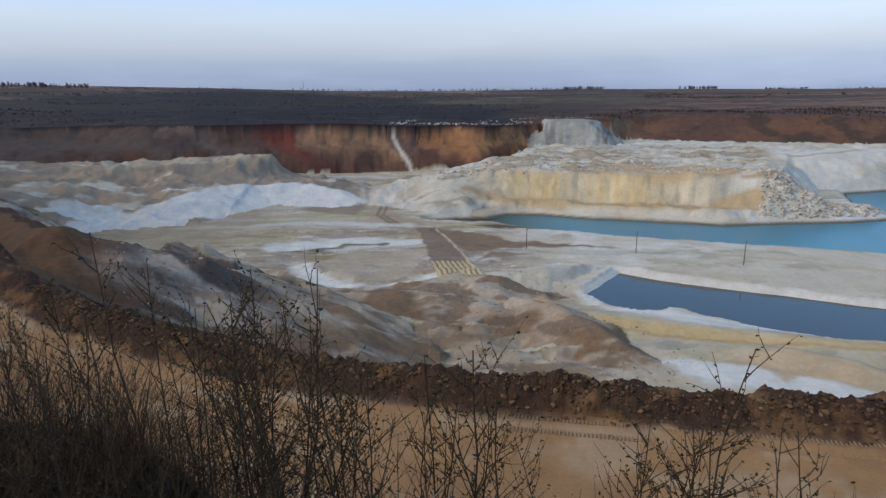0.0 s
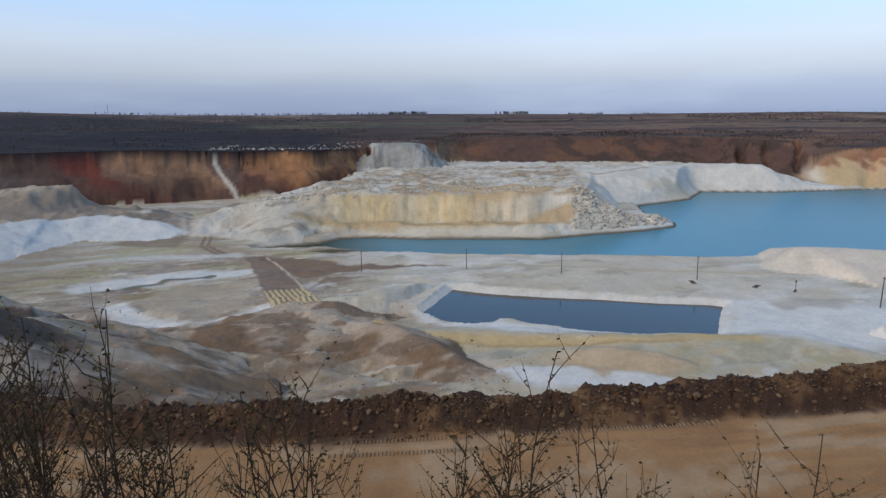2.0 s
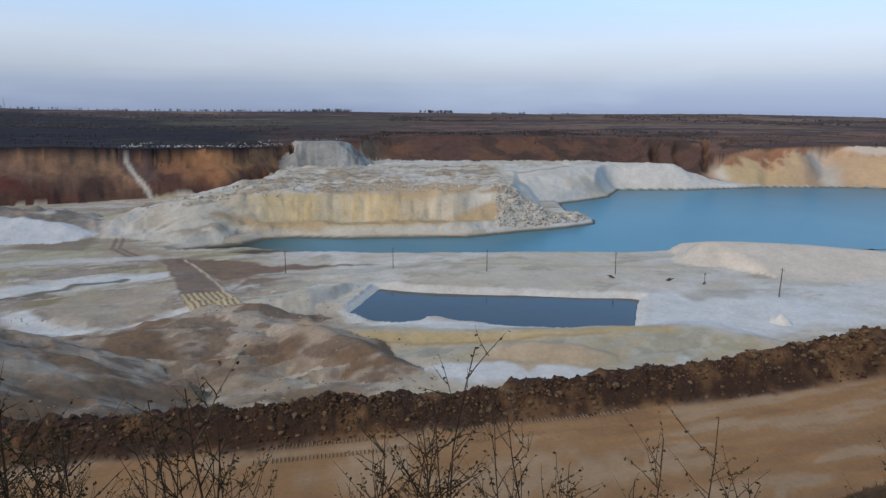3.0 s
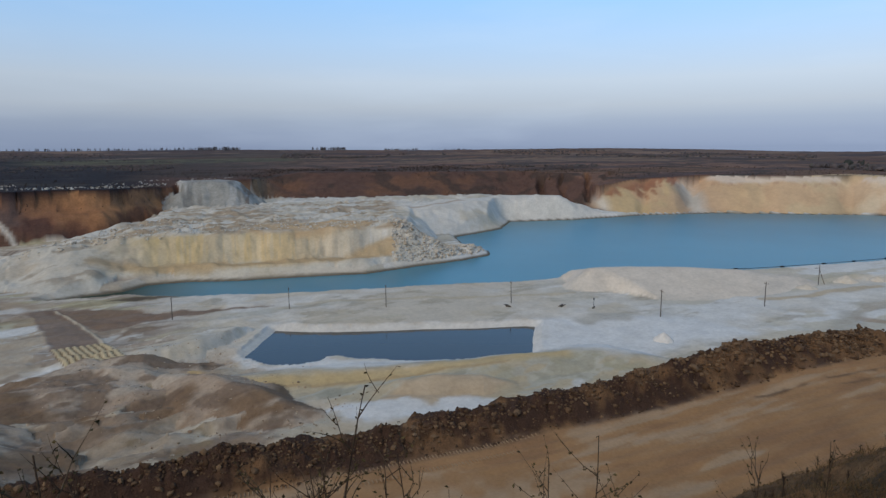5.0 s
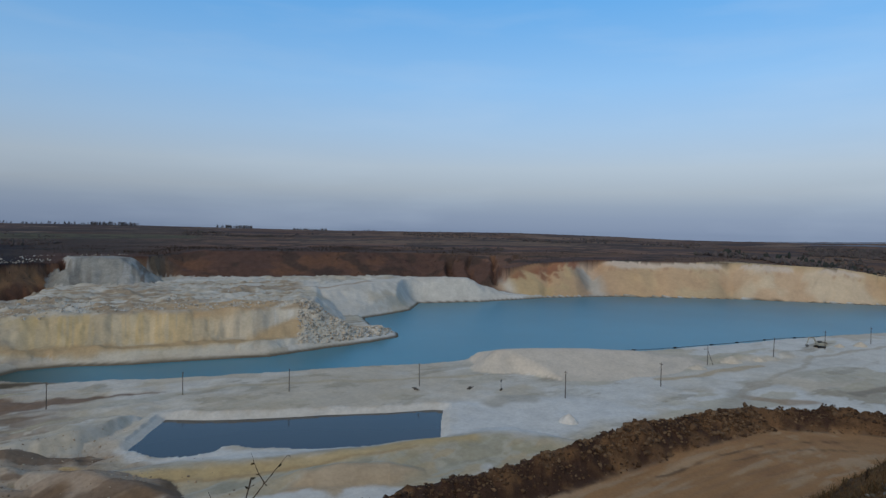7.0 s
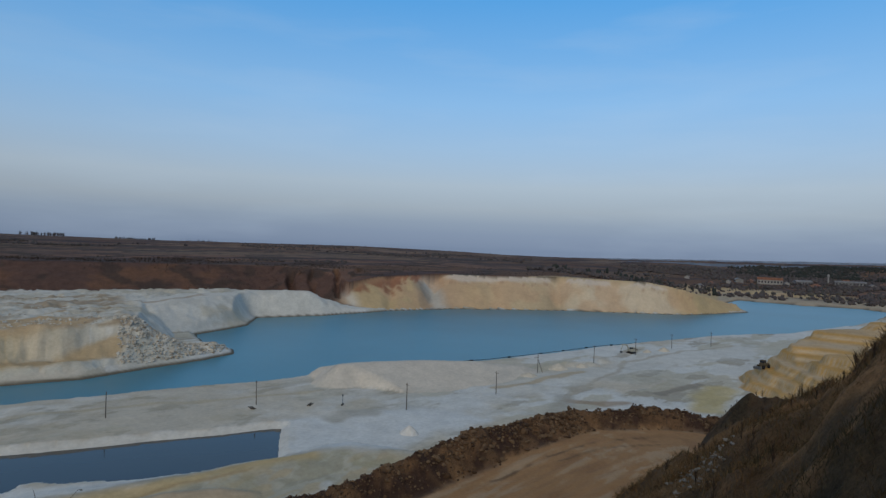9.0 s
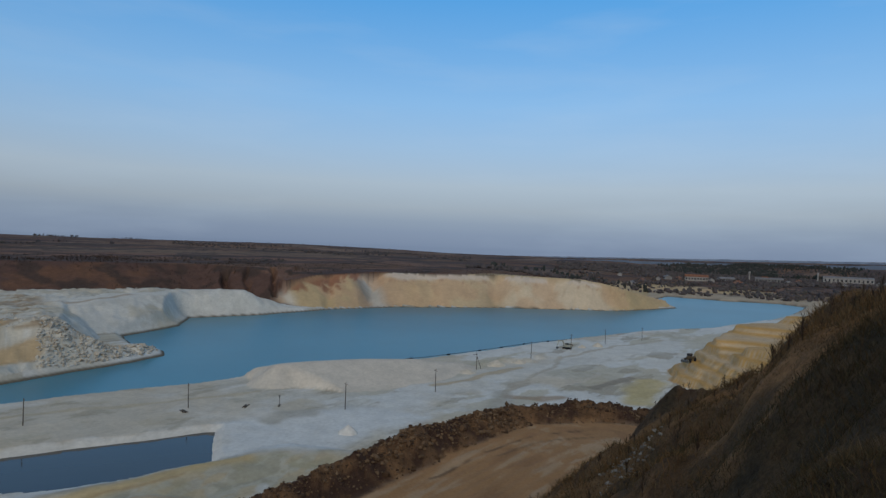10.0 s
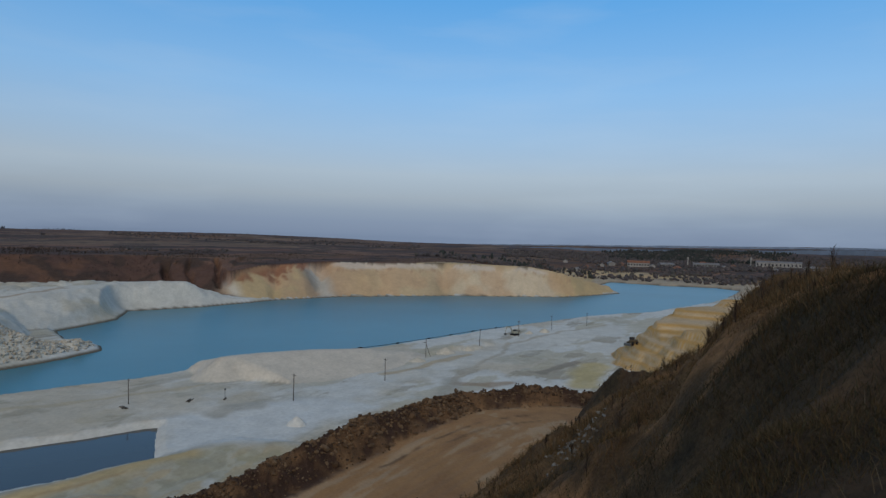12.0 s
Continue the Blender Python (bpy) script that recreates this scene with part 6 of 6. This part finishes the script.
M_PLASTER = plain_material("white_plaster", (0.30, 0.275, 0.25), 0.9, 0, 0.15, 0.3)
M_BRICKWALL = plain_material("red_brick_wall", (0.24, 0.145, 0.11), 0.9, 0, 0.2, 0.4)
M_GREYWALL = plain_material("grey_block_wall", (0.22, 0.205, 0.19), 0.9, 0, 0.15, 0.3)
M_SLATE = plain_material("grey_sheet_roof", (0.20, 0.19, 0.19), 0.7, 0, 0.25, 0.2)
M_RUST = plain_material("rusty_roof", (0.22, 0.10, 0.06), 0.8, 0, 0.3, 0.2)
M_PANE = plain_material("dark_window", (0.03, 0.035, 0.045), 0.2, 0, 0.1, 1)


def make_house(length, depth, wall_h, roof_h, wall_mat, roof_mat, windows, label):
    """A gabled building: walls, a roof with eaves, and a row of windows along both long sides."""
    house = new("house")
    bm = bmesh.new()
    l, d = length / 2, depth / 2
    v = [bm.verts.new(c) for c in ((-l, -d, 0), (l, -d, 0), (l, d, 0), (-l, d, 0), (-l, -d, wall_h), (l, -d, wall_h), (l, d, wall_h), (-l, d, wall_h), (-l, 0, wall_h + roof_h), (l, 0, wall_h + roof_h))]
    for f in ((0, 1, 5, 4), (2, 3, 7, 6), (3, 0, 4, 8, 7), (1, 2, 6, 9, 5)):
        bm.faces.new([v[i] for i in f])
    part("wall", bm, wall_mat, house)
    bm = bmesh.new()
    e, t = 0.5, 0.25
    k = roof_h / d
    prof = [(-d - e, wall_h - k * e), (0, wall_h + roof_h), (d + e, wall_h - k * e), (d + e, wall_h - k * e + t), (0, wall_h + roof_h + t), (-d - e, wall_h - k * e + t)]
    a = [bm.verts.new((-l - e, y, z + 0.02)) for y, z in prof]
    b = [bm.verts.new((l + e, y, z + 0.02)) for y, z in prof]
    for i in range(6):
        bm.faces.new((a[i], a[(i + 1) % 6], b[(i + 1) % 6], b[i]))
    for q in ((0, 1, 4, 5), (1, 2, 3, 4)):
        bm.faces.new([a[i] for i in q][::-1])
        bm.faces.new([b[i] for i in q])
    bmesh.ops.recalc_face_normals(bm, faces=bm.faces[:])
    part("roof", bm, roof_mat, house)
    for i in range(windows):
        x = -l + (i + 0.5) * length / windows
        for side in (-1, 1):
            bm = bmesh.new()
            w = min(0.35 * length / windows, 1.2)
            y = side * (d + 0.03)
            box(bm, x - w, x + w, y - 0.06, y + 0.06, wall_h * 0.38, wall_h * 0.75)
            part("window", bm, M_PANE, house)
    return tagged(house, label, "house", "village houses")


def village():
    rng = random.Random(5)
    small = [make_house(12, 8, 3.2, 2.6, M_PLASTER, M_SLATE, 3, "small white village house with a grey roof"),
             make_house(14, 9, 3.4, 3.0, M_BRICKWALL, M_RUST, 3, "small red brick village house with a rusty roof"),
             make_house(30, 12, 5, 2.5, M_GREYWALL, M_SLATE, 6, "long grey farm shed with a sheet roof")]
    places = [(76.4, 1010, 0), (77.3, 1060, 1), (78.6, 1120, 0), (79.4, 1180, 2), (80.3, 1230, 1), (82.9, 1180, 0), (84.0, 1240, 2), (84.9, 1150, 1), (88.6, 1270, 0), (89.3, 1330, 1), (75.4, 1150, 0), (86.9, 1400, 1), (92.4, 1230, 0), (94.9, 1300, 2)]
    used = set()
    for b, r, i in places:
        x, y = r * math.sin(radians(b)), r * math.cos(radians(b))
        m = pose(x, y, float(ground_z(x, y)[0]) - 0.3, 0, 0, rng.uniform(-50, 20))
        if i in used:
            copy_thing(small[i], m)
        else:
            small[i].matrix_basis = m
            used.add(i)
    for b, r, args in [(81.7, 1190, (38, 14, 8, 3.5, M_PLASTER, M_RUST, 8, "two-storey white building with a red roof")), (87.2, 1300, (46, 14, 6, 2, M_GREYWALL, M_SLATE, 9, "long grey workshop with a row of windows")),
                       (92.6, 1360, (78, 22, 11, 2, M_PLASTER, M_SLATE, 12, "large white factory hall with a flat roof"))]:
        x, y = r * math.sin(radians(b)), r * math.cos(radians(b))
        make_house(*args).matrix_basis = pose(x, y, float(ground_z(x, y)[0]) - 0.3, 0, 0, -b + 4)


village()


def make_tower(b, r, h, material, label):
    x, y = r * math.sin(radians(b)), r * math.cos(radians(b))
    base = new("water_tower")
    bm = bmesh.new()
    tube(bm, [(0, 0, -0.5), (0, 0, h * 0.68)], [1.4, 1.1], 14)
    part("shaft", bm, material, base)
    bm = bmesh.new()
    tube(bm, [(0, 0, h * 0.66), (0, 0, h * 0.72), (0, 0, h * 0.94), (0, 0, h)], [1.1, 1.9, 1.9, 0.4], 14)
    part("tank", bm, material, base)
    base.matrix_basis = pose(x, y, float(ground_z(x, y)[0]))
    tagged(base, label, "water tower")


make_tower(85.75, 1300, 18, M_PLASTER, "white brick water tower in the village")
make_tower(90.6, 1400, 20, M_PLASTER, "slender pale water tower beside the factory")


def make_mast(b, r, h):
    x, y = r * math.sin(radians(b)), r * math.cos(radians(b))
    mast = new("radio_mast")
    bm = bmesh.new()
    for i in range(3):
        a = 2.09 * i
        tube(bm, [(1.6 * math.cos(a), 1.6 * math.sin(a), -0.5), (0.3 * math.cos(a), 0.3 * math.sin(a), h)], [0.35, 0.2], 5)
    part("legs", bm, M_STEEL, mast)
    bm = bmesh.new()
    n = 12
    for i in range(n):
        q = i / n
        w = 1.6 - 1.3 * q
        tube(bm, [(w, 0, q * h), (-0.5 * w, 0.87 * w, (q + 1 / n) * h), (-0.5 * w, -0.87 * w, q * h), (w, 0, (q + 1 / n) * h)], [0.14] * 4, 4)
    part("lattice", bm, M_STEEL, mast)
    mast.matrix_basis = pose(x, y, float(ground_z(x, y)[0]))
    tagged(mast, "thin steel lattice mast on the horizon", "radio mast")


make_mast(-12.9, 3500, 55)


# ---------------------------------------------------------------- machines, pipe and litter


M_MACHINE = plain_material("faded_machine_paint", (0.34, 0.33, 0.27), 0.6, 0, 0.25, 1.5)
M_MACHINE_DARK = plain_material("dark_machine_paint", (0.10, 0.075, 0.045), 0.6, 0, 0.25, 1.5)
M_RUBBER = plain_material("black_rubber", (0.02, 0.02, 0.022), 0.8, 0, 0.2, 4)


def make_excavator(x, y, turn):
    ex = new("excavator")
    for s in (-1, 1):
        bm = bmesh.new()
        box(bm, -2.0, 2.0, s * 1.2 - 0.3, s * 1.2 + 0.3, 0, 0.85, 0.25)
        part("crawler_track", bm, M_RUBBER, ex)
    bm = bmesh.new()
    box(bm, -2.3, 1.5, -1.35, 1.35, 1.0, 2.0, 0.12)
    body = part("body", bm, M_MACHINE, ex)
    bm = bmesh.new()
    box(bm, -2.7, -1.7, -1.3, 1.3, 1.1, 2.3, 0.2)
    part("counterweight", bm, M_MACHINE_DARK, body)
    bm = bmesh.new()
    box(bm, -0.1, 1.5, 0.3, 1.3, 2.0, 3.2, 0.1)
    cab = part("cab", bm, M_MACHINE, ex)
    bm = bmesh.new()
    box(bm, 0.1, 1.54, 0.28, 1.34, 2.35, 3.0, 0.04)
    part("window", bm, M_PANE, cab)
    bm = bmesh.new()
    tube(bm, [(1.2, -0.3, 1.7), (2.8, -0.3, 4.2), (5.2, -0.3, 4.4)], [0.3, 0.36, 0.24], 8)
    part("boom", bm, M_MACHINE, ex)
    bm = bmesh.new()
    tube(bm, [(5.0, -0.3, 4.7), (6.2, -0.3, 1.5)], [0.26, 0.17], 8)
    part("arm", bm, M_MACHINE, ex)
    bm = bmesh.new()
    box(bm, 5.5, 6.5, -0.85, 0.25, 0.5, 1.4, 0.18)
    part("bucket", bm, M_STEEL, ex)
    ex.matrix_basis = pose(x, y, float(ground_z(x, y)[0]), 0, 0, turn)
    tagged(ex, "small faded excavator parked on the white sand", "excavator")


make_excavator(297, 102, 150)


def make_loader(x, y, turn):
    ld = new("wheel_loader")
    bm = bmesh.new()
    box(bm, -3.0, 1.0, -1.0, 1.0, 0.8, 2.0, 0.15)
    part("body", bm, M_MACHINE_DARK, ld)
    bm = bmesh.new()
    box(bm, -0.9, 0.8, -0.8, 0.8, 2.0, 3.3, 0.12)
    cab = part("cab", bm, M_MACHINE_DARK, ld)
    bm = bmesh.new()
    box(bm, -0.7, 0.84, -0.84, 0.84, 2.35, 3.05, 0.04)
    part("window", bm, M_PANE, cab)
    for wx in (-2.2, 1.4):
        for wy in (-1.1, 1.1):
            bm = bmesh.new()
            tube(bm, [(wx, wy - 0.28, 0.75), (wx, wy - 0.18, 0.75), (wx, wy + 0.18, 0.75), (wx, wy + 0.28, 0.75)], [0.6, 0.78, 0.78, 0.6], 16)
            part("wheel", bm, M_RUBBER, ld)
    for s in (-0.6, 0.6):
        bm = bmesh.new()
        tube(bm, [(0.8, s, 1.6), (2.6, s, 1.5), (3.4, s, 0.7)], [0.16, 0.16, 0.12], 6)
        part("lift_arm", bm, M_MACHINE_DARK, ld)
    bm = bmesh.new()
    box(bm, 3.2, 4.4, -1.4, 1.4, 0.1, 1.1, 0.2)
    part("bucket", bm, M_STEEL, ld)
    ld.matrix_basis = pose(x, y, float(ground_z(x, y)[0]), 0, 0, turn)
    tagged(ld, "dark wheel loader standing on the yellow step", "loader")


make_loader(264, 40, 160)


def make_pipe():
    """The dredger's hose, floating along the near shore on drums."""
    line = [Vector((px, py, 0.32)) for px, py in LAKE[8:13]]
    pts = []
    for a, b in zip(line, line[1:]):
        n = int((b - a).length / 6)
        pts += [a.lerp(b, i / n) for i in range(n)]
    pts = [p + Vector((2.4 + 0.9 * math.sin(i * 0.7), 4.5 + 0.8 * math.sin(i * 0.43), 0)) for i, p in enumerate(pts)]
    pipe = new("floating_pipe")
    bm = bmesh.new()
    tube(bm, pts, [0.1] * len(pts), 8)
    part("hose", bm, M_RUBBER, pipe)
    for i in range(0, len(pts) - 1, 3):
        bm = bmesh.new()
        w = (pts[i + 1] - pts[i]).normalized()
        tube(bm, [pts[i] - w * 0.9, pts[i] - w * 0.7, pts[i] + w * 0.7, pts[i] + w * 0.9], [0.2, 0.34, 0.34, 0.2], 10)
        part("drum", bm, M_RUBBER, pipe)
    tagged(pipe, "black dredging hose floating on drums along the shore", "pipe")


make_pipe()


def make_timber(x, y, turn, seed):
    rnd = random.Random(seed)
    pile = new("timber_pile")
    for i in range(6):
        bm = bmesh.new()
        box(bm, -1.5, 1.5, -0.14, 0.14, 0, 0.12, 0.02)
        ob = part("plank", bm, M_WOOD, pile)
        ob.matrix_basis = pose(rnd.uniform(-0.4, 0.4), (i % 3) * 0.34 - 0.3, 0.02 + 0.13 * (i // 3), rnd.uniform(-3, 3), rnd.uniform(-4, 4), rnd.uniform(-14, 14))
    pile.matrix_basis = pose(x, y, float(ground_z(x, y)[0]), 0, 0, turn)
    tagged(pile, "small heap of old brown planks on the sand", "planks")


make_timber(125.3, 137.5, 30, 3)
make_timber(112, 147, 70, 4)


def track_print():
    """The cleat marks that a bulldozer left along the road's edge."""
    u = np.concatenate([np.arange(5.95, 8.15, 0.022), np.arange(5.95, 8.0, 0.022)])
    v = np.concatenate([np.full(len(np.arange(5.95, 8.15, 0.022)), -0.75), np.full(len(np.arange(5.95, 8.0, 0.022)), -2.6)])
    x0, y0 = along_edge(u, v - 0.27)
    x1, y1 = along_edge(u, v + 0.27)
    w = 0.05
    dx, dy = (y1 - y0) / 0.54 * w, -(x1 - x0) / 0.54 * w
    z0, z1 = ground_z(x0, y0), ground_z(x1, y1)
    c = [np.stack([x0 - dx, y0 - dy, z0 - 0.03], -1), np.stack([x0 + dx, y0 + dy, z0 - 0.03], -1), np.stack([x1 + dx, y1 + dy, z1 - 0.03], -1), np.stack([x1 - dx, y1 - dy, z1 - 0.03], -1),
         np.stack([x0, y0, z0 + 0.07], -1), np.stack([x1, y1, z1 + 0.07], -1)]
    verts = np.stack(c, 1).reshape(-1, 3)
    k = (np.arange(len(u)) * 6)[:, None]
    faces = np.concatenate([k + [0, 4, 5, 3], k + [1, 2, 5, 4]])
    stuff("track_print", verts, faces, plain_material("pressed_clay", (0.30, 0.21, 0.13), 0.95, 0, 0.2, 2), "pressed cleat marks of a crawler along the road edge", "tyre track")


track_print()


def litter():
    rng = np.random.default_rng(44)
    x = rng.normal(33, 2.2, 160)
    y = 7.9 + 0.12 * (x - 33) + rng.normal(0, 0.7, 160)
    v, f = lumps(x, y, ground_z(x, y) + 0.05, rng.uniform(0.05, 0.3, 160), 45, 0.6)
    stuff("slope_rubble", v, f, island_material("pale_rubble", [(0.16, 0.14, 0.12), (0.28, 0.26, 0.23), (0.10, 0.08, 0.06)]), "pale broken rubble tipped at the foot of the slope", "rubble")


litter()


def clods():
    """Loose lumps of clay and sand on the rough western floor and along its low banks."""
    rng = np.random.default_rng(46)
    x, y = rng.uniform(-75, 45, 3600), rng.uniform(85, 165, 3600)
    z, kind, k = terrain(x, y)
    keep = (fbm(x * 0.5, y, 8, 4, 29) > 0.05) & (k["v"] > 16) & (k["pond"] > 4)
    x, y, z = x[keep], y[keep], z[keep]
    size = np.clip(rng.lognormal(-1.45, 0.45, len(x)), 0.1, 0.7)
    v, f = lumps(x, y, z + 0.1 * size, size, 47, 0.7)
    stuff("clay_clods", v, f, island_material("mixed_clods", [(0.16, 0.11, 0.075), (0.36, 0.28, 0.19), (0.26, 0.18, 0.12), (0.46, 0.40, 0.31), (0.11, 0.075, 0.052)]), "loose clods of clay and sand on the quarry floor", "rubble")


clods()


def dead_branch(bearing, r, turn, size, seed):
    rnd = random.Random(seed)
    x, y = r * math.sin(radians(bearing)), r * math.cos(radians(bearing))
    br = new("fallen_branch")
    pts = [Vector((t * size, 0.12 * size * math.sin(3 * t), 0.02 + 0.35 * size * math.sin(math.pi * min(t * 0.95, 1)) * 0.7)) for t in (0, 0.15, 0.3, 0.45, 0.6, 0.75, 0.9, 1.0)]
    bm = bmesh.new()
    tube(bm, pts, [0.009 * (1 - 0.08 * i) for i in range(8)], 6)
    part("limb", bm, M_BRANCH, br)
    for i in range(6):
        p = pts[1 + i]
        q = p + Vector((rnd.uniform(0.05, 0.3), rnd.uniform(-0.25, 0.25), rnd.uniform(0.02, 0.22))) * size
        bm = bmesh.new()
        tube(bm, [p, p.lerp(q, 0.5) + Vector((0, 0, 0.03)), q], [0.007, 0.005, 0.002], 5)
        part("twig", bm, M_BRANCH, br)
    br.matrix_basis = pose(x, y, float(ground_z(x, y)[0]), 0, 0, turn)
    tagged(br, "bent pale dead branch lying on the brink", "branch", "fallen branches")


for i, (b, r, turn, size) in enumerate([(60, 4.2, 60, 0.75), (64, 4.0, 100, 0.6), (57, 4.4, 30, 0.5), (-12, 2.7, 10, 0.7)]):
    dead_branch(b, r, turn, size, 60 + i)
